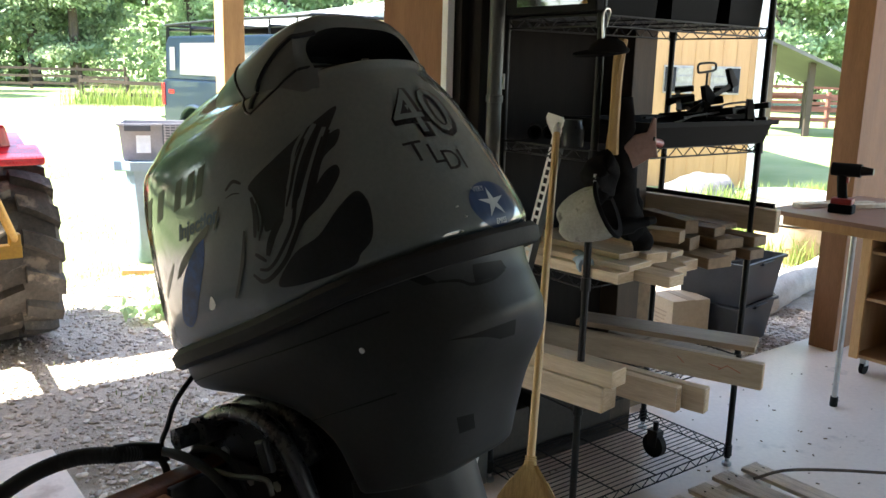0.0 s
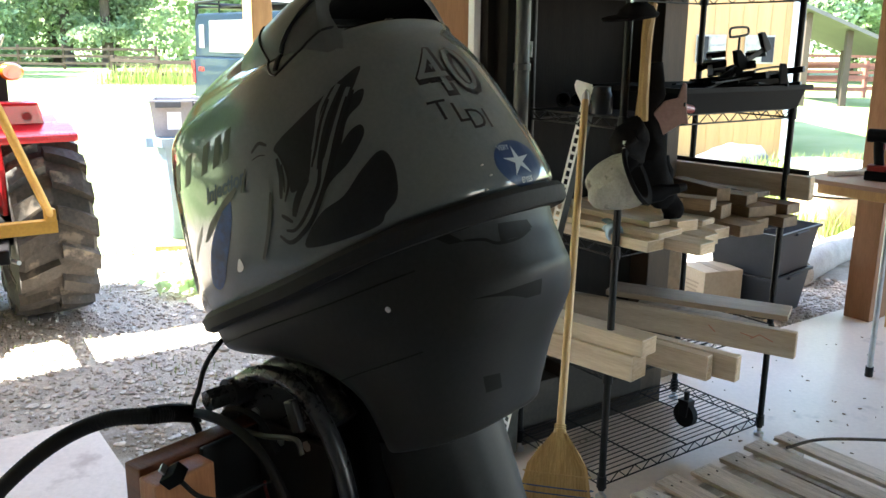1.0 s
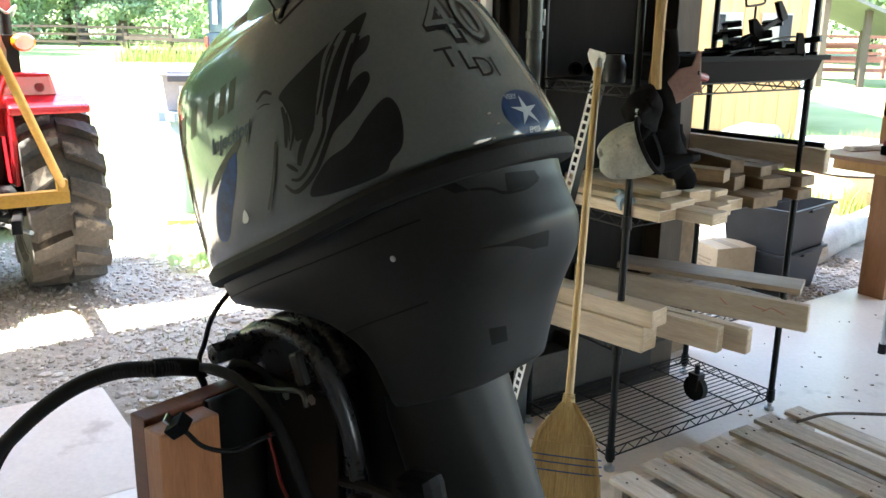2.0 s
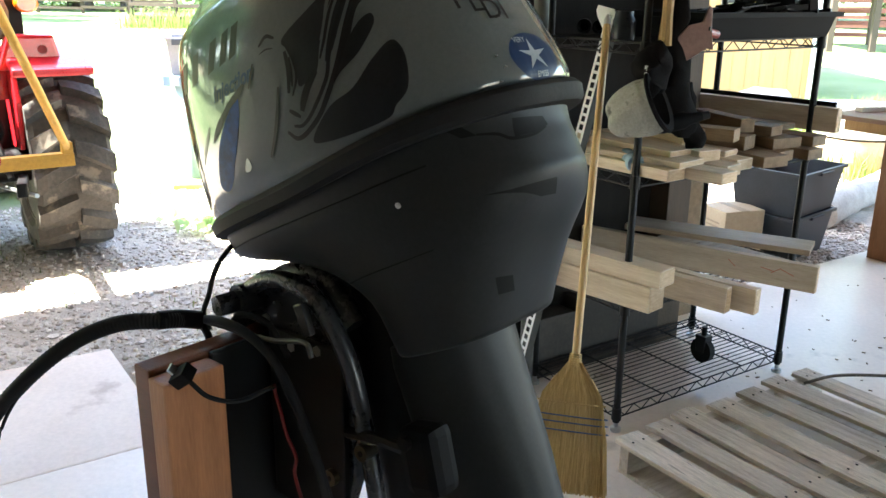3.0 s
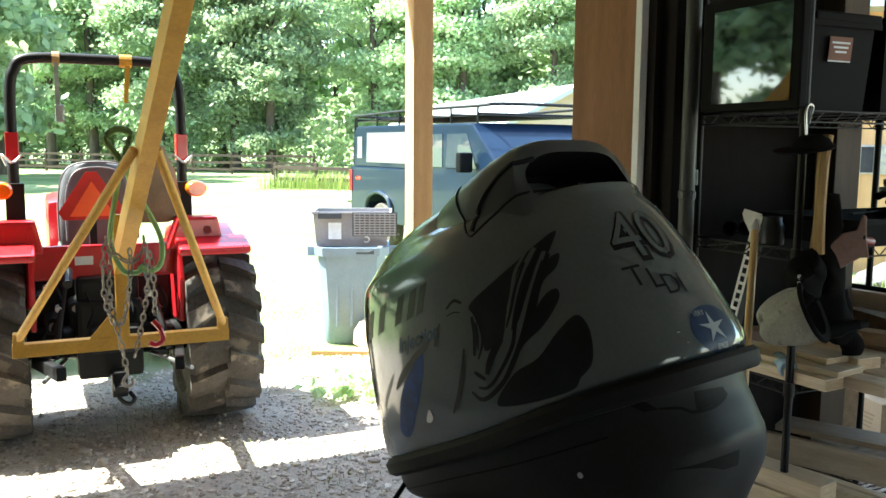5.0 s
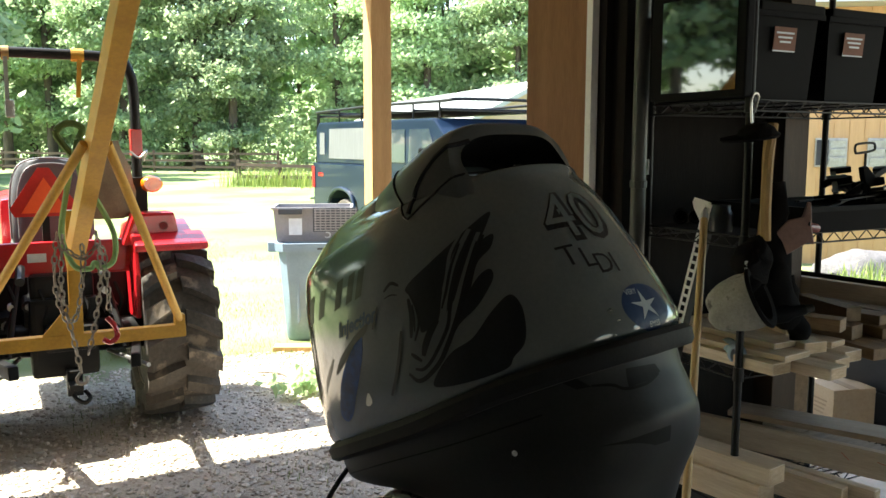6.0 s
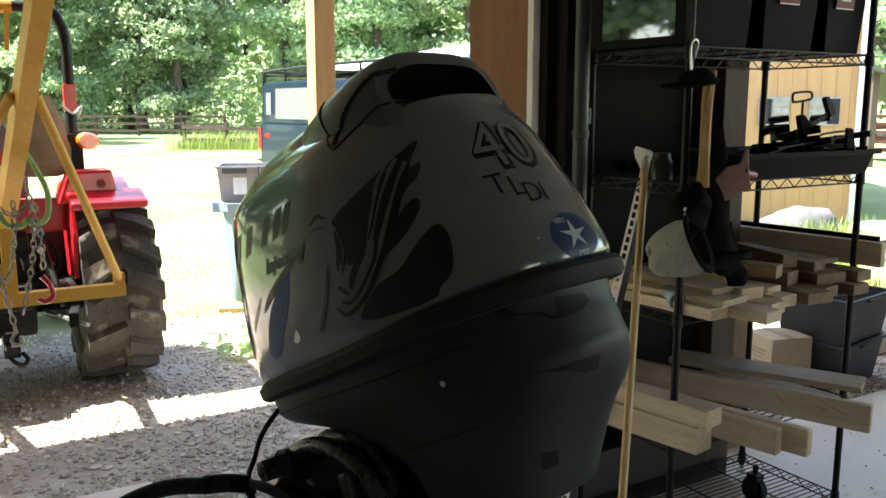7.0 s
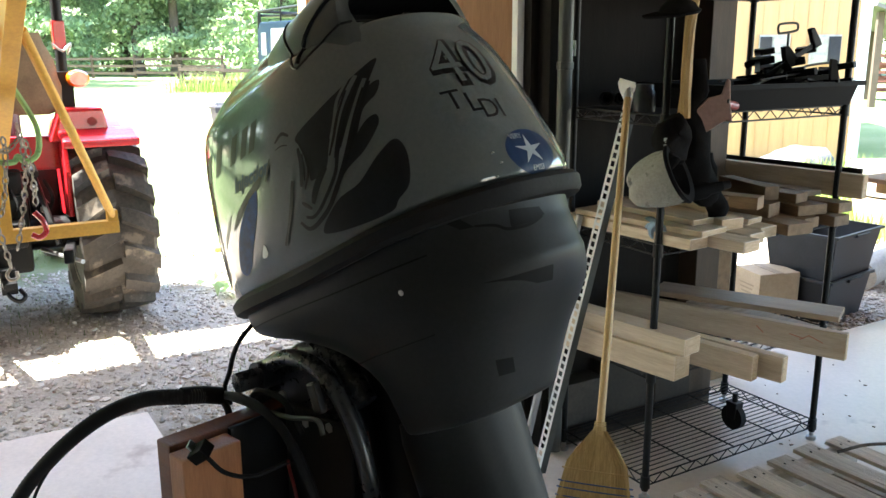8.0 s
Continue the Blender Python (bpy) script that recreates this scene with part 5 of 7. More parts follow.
for z, hw in ((-0.135, 0.104), (-0.175, 0.113), (-0.195, 0.116), (-0.22, 0.1185)):
    r = brush_ring(z, hw + 0.001, 0.029)
    part("stitching", add_tube(bmesh.new(), r + [r[0]], 0.0022, 6), BLUE_THREAD if z < -0.16 else STRAW, broom, "blue stitching" if z < -0.16 else "")
for k in range(6):
    z = 0.018 - k * 0.007
    part("wire_wrap", lathe([(0.013, z), (0.0185 + 0.0006 * k, z - 0.001), (0.0185 + 0.0006 * k, z - 0.005), (0.013, z - 0.006)], 14), STRAW, broom, "straw binding")

a, b = Vector((0.156, 2.78, 0.02)), Vector((0.452, 2.83, 1.455))
rq = (b - a).normalized().to_track_quat('Z', 'Y').to_matrix().to_4x4()
rail = thing("slotted_rail", Matrix.Translation(a) @ rq @ pose(0, 0, 0, 0, 0, 20), "pale galvanised slotted angle rail leaning on the rack", "rail")
ln = (b - a).length
m = int(ln / 0.029)
bm = bmesh.new()
for sx in (-1, 1):
    add_box(bm, (0.010, 0.002, ln), pose(sx * 0.0165, 0, ln / 2))
for k in range(m + 1):
    add_box(bm, (0.024, 0.002, 0.010), pose(0, 0, k * ln / m))
part("slotted_face", bm, WHITE_PAINT, rail)
# flange coloured dark grey to stand for the shade on that side
part("flange", box((0.002, 0.026, ln), pose(-0.0225, -0.014, ln / 2)), PIPEGREY, rail)
bk = part("end_bracket", prism([(-0.012, 0.012), (-0.012, -0.05), (0.0, -0.06), (0.02, -0.06), (0.07, -0.02), (0.085, 0.0), (0.08, 0.018)], 0.004, pose(0.005, -0.006, ln - 0.005), 0.001), WHITE_PAINT, rail, "white end bracket")
part("bracket_hole", rod((0.055, -0.012, ln - 0.018), (0.055, -0.006, ln - 0.018), 0.013, 16), BLACK_METAL, rail)
part("end_bolt", rod((-0.005, -0.03, ln - 0.02), (-0.005, 0.01, ln - 0.02), 0.008, 8), CHROME, rail)
pv = tagged(part("leaning_pipe", rod((0, 0, 0), (0.19, 0.02, 0.97), 0.014, 14), GALV, smooth=True), "scuffed pale grey pipe leaning beside the rack", "pipe")
pv.matrix_basis = pose(0.105, 2.9, 0.01)

bb = tagged(part("brown_board", box((0.17, 0.022, 0.92), pose(0, 0, 0.46), 0.003), BROWNWOOD), "short brown board standing beside the wall's end", "board")
bb.matrix_basis = bld(3.10, 2.47, 0.0)

# ---------------------------------------------------------------- pallet
pal = thing("wooden_pallet", bld(1.80, 1.60), "weathered grey wooden pallet on the concrete floor", "pallet")
for y in (-0.03, -0.5, -0.97):
    part("stringer", box((1.06, 0.038, 0.088), pose(0.53, y, 0.06), 0.003), OLDWOOD, pal)
rp = random.Random(17)
for k, (x, w) in enumerate(((0.05, 0.10), (0.195, 0.09), (0.33, 0.10), (0.50, 0.11), (0.67, 0.10), (0.83, 0.10), (0.98, 0.09))):
    bm = box((w, 1.04, 0.016), pose(0, -0.5, 0), 0.002)
    bmesh.ops.subdivide_edges(bm, edges=[e for e in bm.edges if abs(e.verts[0].co.y - e.verts[1].co.y) > 0.5], cuts=14)
    for v in bm.verts:
        y_ = v.co.y
        v.co.z += 0.0035 * math.sin(y_ * 5 + k * 2) * (1 if k % 2 else -1) * 0.5
        v.co.x += 0.003 * math.sin(y_ * 9 + k) + math.copysign(0.0028 * noise.noise(Vector((y_ * 14, k * 3.1 + math.copysign(1.7, v.co.x), 0))), v.co.x)
        if abs(y_ + 0.5) > 0.5:
            v.co.y += rp.uniform(-0.005, 0.005)
    sl_ = part("slat", bm, SLATWOOD, pal)
    sl_.matrix_basis = pose(x, 0.01 * ((k * 7) % 3 - 1), 0.1125, 0, 0, 0.6 * ((k * 5) % 3 - 1))
    for y in (-0.03, -0.5, -0.97):
        for dx in (-0.022, 0.024):
            part("nail", rod((dx, y, 0.0075), (dx + 0.001, y, 0.0105), 0.0042, 8), BLACK_METAL, sl_)
for k, x in enumerate((0.06, 0.5, 0.97)):
    part("bottom_board", box((0.10, 1.0, 0.016), pose(x, -0.5, 0.008), 0.002), OLDWOOD, pal)
stick = tagged(part("bent_stick", tube([(0, 0, 0.128), (0.10, -0.08, 0.15), (0.24, -0.22, 0.145), (0.4, -0.4, 0.13)], 0.006, 8), BARK, smooth=True), "thin dark stick lying across the pallet", "stick")
stick.matrix_basis = bld(2.68, 1.52, 0.0, 15)

# ---------------------------------------------------------------- work table, drill and cabinet
tab = thing("work_table", bld(3.81, 2.30), "work table with thin wooden top and steel pipe legs", "table")
part("tabletop", box((0.95, 1.7, 0.022), pose(0.475, -0.85, 0.951), 0.003), TABLETOP, tab)
part("apron_rail", box((0.02, 1.6, 0.06), pose(0.10, -0.85, 0.91), 0.002), POSTWOOD, tab)
for x, y in ((0.15, -0.40), (0.15, -1.55), (0.85, -0.40), (0.85, -1.55)):
    leg = part("leg", rod((x, y, 0.01), (x - 0.01, y, 0.94), 0.0135, 14), GALV, tab, "steel pipe leg", smooth=True)
    part("rubber_foot", rod((x, y, 0.0), (x, y, 0.05), 0.019, 14), RUBBER, leg)
for s_, n_, l_ in ((4.12, 2.16, 0.5), (4.2, 2.05, 0.4)):
    o = tagged(part("wood_strip", box((l_, 0.05, 0.02), pose(0, 0, 0.01), 0.002), PINE), "pale wood strip lying on the work table", "timber")
    o.matrix_basis = bld(s_ + 0.1, n_, 0.963, -18)
drl = thing("cordless_drill", bld(4.03, 2.02, 0.963, -75), "black cordless drill with red trim standing on its battery", "drill")
part("battery", box((0.115, 0.075, 0.045), pose(0, 0, 0.0225), 0.008), BLACK_PLASTIC, drl)
part("base", box((0.10, 0.07, 0.03), pose(0, 0, 0.06), 0.008), GRIP_RED, drl, "red plastic base")
part("grip", loft([[Vector((ox + 0.024 * math.cos(k * math.pi / 8), 0.017 * math.sin(k * math.pi / 8), z)) for k in range(16)] for z, ox in ((0.065, 0.0), (0.11, -0.008), (0.16, -0.014), (0.19, -0.016))]), BLACK_PLASTIC, drl, smooth=True)
part("motor_housing", rod((-0.065, 0, 0.215), (0.07, 0, 0.215), 0.033, 20), BLACK_PLASTIC, drl, smooth=True)
part("chuck", rod((0.07, 0, 0.215), (0.125, 0, 0.215), 0.024, 18, 0.016), BLACK_METAL, drl, smooth=True)
part("trigger", box((0.014, 0.012, 0.03), pose(0.012, 0, 0.165), 0.004), GRIP_RED, drl)
cup = tagged(part("paper_cup", lathe([(0, 0), (0.028, 0), (0.036, 0.11), (0.033, 0.11), (0.026, 0.004), (0, 0.004)], 20), WHITE_PAINT, smooth=True), "white cup on the work table", "cup")
cup.matrix_basis = bld(4.36, 1.93, 0.963)
cab = thing("rolling_cabinet", bld(4.50, 2.12), "open plywood cabinet on small casters", "cabinet")
for y in (-0.009, -0.74):
    part("side_panel", box((0.42, 0.018, 0.80), pose(0.21, y, 0.50), 0.002), CABWOOD, cab)
for z in (0.109, 0.44, 0.70, 0.889):
    part("shelf", box((0.41, 0.71, 0.018), pose(0.212, -0.375, z), 0.002), CABWOOD, cab)
part("back_panel", box((0.012, 0.74, 0.80), pose(0.415, -0.375, 0.50)), CABWOOD, cab)
part("face_edge", box((0.02, 0.05, 0.80), pose(-0.011, -0.03, 0.50), 0.002), POSTWOOD, cab)
for x, y in ((0.06, -0.06), (0.36, -0.06), (0.06, -0.69), (0.36, -0.69)):
    c_ = part("caster", rod((x, y - 0.011, 0.035), (x, y + 0.011, 0.035), 0.035, 18), BLACK_PLASTIC, cab, smooth=True)
    part("fork", box((0.04, 0.034, 0.05), pose(x, y, 0.075), 0.003), GALV, c_)
bx = tagged(part("wooden_box", box((0.2, 0.3, 0.13), pose(0, 0, 0.065), 0.004), POSTWOOD), "small wooden box on the cabinet shelf", "box")
bx.matrix_basis = bld(4.66, 1.72, 0.45)


# ---------------------------------------------------------------- things outside the right-hand opening
bx = thing("cardboard_box", bld(4.18, 3.05, -0.03, -16), "pale cardboard box standing on the gravel", "box")
part("carton", box((0.27, 0.25, 0.31), pose(0, 0, 0.155), 0.004), CARDBOARD, bx)
part("flap_tape", box((0.05, 0.252, 0.002), pose(0, 0, 0.3115)), TAPE, bx)
for k in range(4):
    part("print_bar", box((0.002, 0.14 - 0.02 * k, 0.008), pose(-0.1365, 0.0, 0.23 - 0.025 * k)), TAPE, bx)
for k, (z, f) in enumerate(((-0.03, 1.0), (0.245, 1.12))):
    t_ = tagged(part("dark_tub", tray_bm(0.42 * f, 0.34 * f, 0.27, flare=0.035), TUBGREY), "dark grey plastic tub stacked by the opening", "tub", "stacked tubs")
    t_.matrix_basis = bld(4.56, 2.97, z, 8)
    for sg in (-1, 1):
        part("grip_lip", box((0.16, 0.03, 0.018), pose(0, sg * (0.17 * f + 0.048), 0.255), 0.005), TUBGREY, t_, "moulded hand grip")
st = tagged(part("tub_sticker", box((0.07, 0.001, 0.06), pose(0, 0, 0)), TAG_BLUE), "small blue sticker on the tub", "label")
st.matrix_basis = bld(4.40, 2.735, 0.42, 8) @ pose(0, 0, 0, 10, 0, 0)
bm = bmesh.new()
pts = [Vector((2.35, 5.6, 0.07)), Vector((2.75, 6.08, 0.085)), Vector((3.15, 6.56, 0.08)), Vector((3.6, 7.1, 0.085))]
add_tube(bm, smooth_path(pts, 6), 0.105, 18)
for v in bm.verts:
    v.co += Vector((noise.noise(v.co * 6), noise.noise(v.co * 6 + Vector((5, 0, 0))), noise.noise(v.co * 6 + Vector((0, 7, 0))))) * 0.015
tagged(part("log", bm, LOGWOOD, smooth=True), "barkless grey log lying along the gravel", "log")
tub = thing("wash_tub", pose(3.35, 7.55, -0.03), "galvanised wash tub set in a tan planter base", "tub")
part("base", lathe([(0, 0), (0.3, 0), (0.36, 0.3), (0.36, 0.34), (0, 0.34)], 36), PLANTER, tub, smooth=True)
part("basin", lathe([(0.3, 0.34), (0.37, 0.36), (0.42, 0.58), (0.435, 0.59), (0.435, 0.605), (0.41, 0.605), (0.36, 0.40), (0, 0.39)], 40), GALV, tub, smooth=True)
bm = bmesh.new()
bmesh.ops.create_icosphere(bm, subdivisions=4, radius=1)
for v in bm.verts:
    d = 1 + 0.25 * noise.noise(v.co * 1.6) + 0.07 * noise.noise(v.co * 5)
    v.co = Vector((v.co.x * 0.55 * d, v.co.y * 0.4 * d, max(-0.02, v.co.z * 0.36 * d)))
rock = tagged(part("boulder", bm, ROCK, smooth=True), "large grey boulder in the grass", "boulder")
rock.matrix_basis = pose(3.62, 11.2, -0.03)

barn2 = thing("tan_barn", pose(4.78, 12.5, -0.03), "tan plywood-sided barn with small shuttered windows", "barn")
part("wall", box((3.7, 6.0, 3.6), pose(-1.85, 3.0, 1.8)), SIDING, barn2)
for k in range(17):
    part("batten", box((0.012, 0.012, 3.5), pose(-0.2 - 0.2 * k, -0.004, 1.8)), SIDING, barn2)
part("corner_trim", box((0.14, 0.05, 3.6), pose(-0.05, -0.02, 1.8), 0.004), WHITE_PAINT, barn2, "white corner trim")
part("side_trim", box((0.05, 0.14, 3.6), pose(0.022, 0.08, 1.8), 0.004), WHITE_PAINT, barn2)
part("roof", prism([(-4.1, 3.55), (0.4, 3.55), (0.4, 3.65), (-1.85, 4.6), (-4.1, 3.65)], 7.0, pose(0, 3, 0)), ROOFMETAL, barn2)
for x in (-1.24, -0.55, -2.6):
    w = part("window", box((0.42, 0.05, 0.40), pose(x, -0.01, 1.57), 0.004), LOGWOOD, barn2)
    part("pane", box((0.16, 0.01, 0.35), pose(x + (0.12 if x > -1 else -0.12), -0.041, 1.57)), DARKPANE, w, "dark pane")
    for k in range(3):
        part("shutter_slat", box((0.20, 0.014, 0.10), pose(x - (0.08 if x > -1 else -0.08), -0.043, 1.45 + 0.12 * k) @ pose(0, 0, 0, 12, 0, 0)), LOGWOOD, w)

shed = thing("open_shed", pose(11.3, 26, -0.03), "low open shed with a grey sloping roof", "shed")
part("roof", box((3.4, 4.5, 0.10), pose(-0.6, 0, 2.05) @ pose(0, 0, 0, 0, 22, 0)), ROOFGREY, shed)
for x, y, h in ((0.7, -1.8, 1.5), (-0.75, -1.8, 2.05), (0.7, 1.8, 1.5), (-0.75, 1.8, 2.05), (-1.9, -1.8, 2.5)):
    part("post", box((0.16, 0.16, h), pose(x, y, h / 2)), BROWNFENCE, shed)


def fence(x0, y0, x1, y1, span, rails, h, material, label, nm="rail_fence"):
    f = thing(nm, pose(x0, y0, -0.03, 0, 0, math.degrees(math.atan2(y1 - y0, x1 - x0))), label, "fence")
    ln = math.hypot(x1 - x0, y1 - y0)
    n = int(ln / span)
    for k in range(n + 1):
        part("post", box((0.12, 0.12, h + 0.12), pose(k * span, 0, (h + 0.12) / 2, 0, 0, 3 * math.sin(k * 5)), 0.006), material, f)
    for k in range(n):
        for r in range(rails):
            z = h * (r + 0.8) / rails
            part("rail", box((span + 0.1, 0.035, 0.13), pose((k + 0.5) * span, -0.07, z + 0.02 * math.sin(k * 3 + r), 0, 0.7 * math.sin(k * 7 + r * 2), 0)), material, f)
    return f


fence(6.4, 27.2, 24, 31, 2.3, 3, 1.05, REDFENCE, "reddish brown three-rail horse fence in grass")
fence(8, 36, 30, 38, 2.6, 4, 1.3, REDFENCE, "reddish brown four-rail fence before the wood")
fence(-50, 49, -15, 45.7, 2.6, 3, 1.15, BROWNFENCE, "weathered brown rail fence before the trees")
fence(-13.3, 32.6, -8.0, 31.5, 1.9, 2, 0.9, BROWNFENCE, "short weathered rail fence in weeds")

barn1 = thing("grey_barn", pose(-1.21, 31.7, -0.03, 0, 0, 28.3), "low tan barn with a pale metal roof", "barn")
part("wall", prism([(-3.0, 0), (3.0, 0), (3.0, 2.4), (0, 3.93), (-3.0, 2.4)], 20.0, pose(0, 10.1, 0)), TANWALL, barn1)
for sgn in (-1, 1):
    rf = part("roof", box((3.85, 20.8, 0.06), pose(sgn * 1.70, 10.1, 3.12) @ pose(0, 0, 0, 0, sgn * 27.0, 0)), ROOFMETAL, barn1, "pale metal roof sheet")
    for k in range(25):
        part("roof_seam", box((3.85, 0.03, 0.03), pose(sgn * 1.70, 0.3 + k * 0.82, 3.155) @ pose(0, 0, 0, 0, sgn * 27.0, 0)), ROOFMETAL, rf)
    part("rake_trim", box((3.85, 0.05, 0.16), pose(sgn * 1.70, -0.32, 3.08) @ pose(0, 0, 0, 0, sgn * 27.0, 0)), GALVDULL, barn1, "grey edge trim")

# ---------------------------------------------------------------- bin, crate and litter
bn = thing("waste_bin", pose(-2.24, 7.0, -0.03, 0, 0, 14), "blue-grey plastic wheeled bin standing in sun", "bin")
part("body", loft([[Vector((math.copysign(min(abs(math.cos(a)) * 1.25, 1) * w, math.cos(a)), math.copysign(min(abs(math.sin(a)) * 1.25, 1) * w, math.sin(a)), z)) for a in [math.pi * (k + 0.5) / 12 for k in range(24)]]
                   for z, w in ((0.0, 0.22), (0.03, 0.235), (0.45, 0.265), (0.78, 0.29), (0.78, 0.315), (0.85, 0.32), (0.85, 0.29), (0.80, 0.28), (0.1, 0.22))]), BINGREY, bn, smooth=True)
part("handle", box((0.14, 0.05, 0.09), pose(-0.33, 0, 0.79), 0.012), BINGREY, bn)
part("handle", box((0.14, 0.05, 0.09), pose(0.33, 0, 0.79), 0.012), BINGREY, bn)
for k in range(3):
    part("rib", box((0.02, 0.012, 0.5), pose(-0.12 + 0.12 * k, -0.275, 0.42) @ pose(0, 0, 0, -4, 0, 0), 0.004), BINGREY, bn)
part("name_bar", box((0.15, 0.004, 0.035), pose(0.12, -0.3155, 0.815)), BINDARK, bn)
cr = thing("plastic_crate", pose(-2.24, 7.0, 0.826, 0, 0, 14), "grey plastic crate with a grid lid on the bin", "crate")
part("tub", tray_bm(0.60, 0.40, 0.29, flare=0.025), CRATE, cr)
for k in range(9):
    part("grid_bar", box((0.36, 0.006, 0.010), pose(0.20, -0.262 - 0.0002 * k, 0.10 + 0.022 * k)), CRATE, cr)
    part("grid_bar", box((0.010, 0.006, 0.19), pose(0.03 + 0.0425 * k, -0.266, 0.19)), CRATE, cr)
# flat dark panel in place of shade inside the crate
part("grid_backing", box((0.38, 0.004, 0.205), pose(0.20, -0.2555, 0.19)), BINDARK, cr, "dark panel for the shade behind the grid")
part("handle_grip", box((0.2, 0.02, 0.05), pose(-0.18, -0.245, 0.26), 0.006), BINDARK, cr)
part("paper_patch", box((0.11, 0.003, 0.14), pose(-0.14, -0.2235, 0.13) @ pose(0, 0, 0, -5, 0, 0)), DECAL_WHITE, cr, "white paper patch")
cu = bpy.data.curves.new("digit", 'FONT')
cu.body, cu.size, cu.extrude = "5", 0.13, 0.001
dg = new("digit", cu)
me = bpy.data.meshes.new_from_object(dg.evaluated_get(bpy.context.evaluated_depsgraph_get()))
bpy.data.objects.remove(dg)
me.materials.append(DECAL_WHITE)
dg = new("digit", me)
dg.parent = cr
dg.matrix_basis = pose(0.10, -0.222, 0.03, 85, 0, 0)
pk = tagged(part("short_plank", box((0.62, 0.14, 0.04), pose(0, 0, 0.02), 0.003), POSTWOOD), "orange-brown board lying by the bin", "timber")
pk.matrix_basis = pose(-2.1, 6.45, -0.03, 0, 0, 10)
sk = tagged(part("feed_sack", loft([[Vector(((0.2 + 0.03 * math.sin(3 * a)) * s_ * math.cos(a), 0.14 * s_ * math.sin(a), z)) for a in [2 * math.pi * k / 20 for k in range(20)]] for z, s_ in ((0, 0.7), (0.03, 1), (0.14, 0.95), (0.22, 0.7), (0.27, 0.3))]), CARDBOARD, smooth=True), "crumpled tan paper sack by the bin", "sack")
sk.matrix_basis = pose(-1.95, 6.7, -0.03)


def scatter_mesh(name, verts, faces, material, label, category):
    me = bpy.data.meshes.new(name)
    me.from_pydata(verts, [], faces)
    me.materials.append(material)
    return tagged(new(name, me), label, category, "", "stuff")


def leaves(n, spread, size, rg, centre=(0, 0, 0), droop=0.0):
    """Loose folded leaf quads."""
    c = rg.normal(0, 1, (n, 3)) * np.array(spread) + np.array(centre)
    a = rg.normal(0, 1, (n, 3))
    a /= np.linalg.norm(a, axis=1)[:, None]
    b = np.cross(a, rg.normal(0, 1, (n, 3)))
    b /= np.linalg.norm(b, axis=1)[:, None]
    s = size * rg.uniform(0.6, 1.3, (n, 1))
    v = np.concatenate([c - a * s, c + b * s * 0.55, c + a * s, c - b * s * 0.55], axis=1).reshape(-1, 3)
    return v


rg = np.random.default_rng(5)
v = leaves(160, (0.16, 0.13, 0.035), 0.05, rg, (-1.72, 5.32, 0.04))
v[:, 2] = np.maximum(v[:, 2], -0.025)
scatter_mesh("leaf_heap", v.tolist(), [(4 * k, 4 * k + 1, 4 * k + 2, 4 * k + 3) for k in range(160)], FOLIAGE, "small heap of cut leafy twigs on gravel", "leaves")
tw = thing("fallen_twig", pose(-2.0, 5.5, -0.02, 0, 0, -30), "dry brown twig lying on the gravel", "twig")
part("stem", tube([(-0.3, 0, 0.01), (-0.1, 0.03, 0.03), (0.1, 0.0, 0.02), (0.3, 0.05, 0.06)], 0.006, 6), BARK, tw)

chips = bmesh.new()
rc = random.Random(31)
for k in range(130):
    l_ = rc.uniform(0.004, 0.017)
    add_box(chips, (l_, l_ * rc.uniform(0.25, 0.6), 0.003), bld(rc.uniform(2.2, 4.6), rc.uniform(0.2, 2.3), 0.0025, rc.uniform(0, 180)))
tagged(part("wood_chips", chips, BROWNWOOD), "scattered wood chips and crumbs on the slab", "wood chips", "", "stuff")

# loose stones over the near yard
N = 24000
ic = bmesh.new()
bmesh.ops.create_icosphere(ic, subdivisions=1, radius=1)
iv = np.array([list(v.co) for v in ic.verts])
ifc = np.array([[v.index for v in f.verts] for f in ic.faces])
ic.free()
s_ = rg.uniform(-0.6, 5.6, N)
n_ = 2.62 + rg.power(0.75, N) * 3.9
keep = ~((n_ < 3.56) & (s_ < 0.68))
s_, n_ = s_[keep], n_[keep]
ca, sa = math.cos(radians(ANG)), math.sin(radians(ANG))
pos = np.stack([s_ * ca - n_ * sa, s_ * sa + n_ * ca, np.full(len(s_), -0.027)], axis=1)
size = rg.gamma(3.0, 0.0026, (len(s_), 1)) + 0.004
shape = iv[None] * (1 + rg.uniform(-0.25, 0.25, (len(s_), len(iv), 1))) * rg.uniform(0.6, 1.2, (len(s_), 1, 3)) * np.array([1, 1, 0.65])
verts = (pos[:, None] + shape * size[:, None]).reshape(-1, 3)
faces = (ifc[None] + (np.arange(len(s_)) * len(iv))[:, None, None]).reshape(-1, 3)
scatter_mesh("gravel_stones", verts.tolist(), faces.tolist(), STONE_ISLE, "loose grey gravel stones over the yard", "gravel")


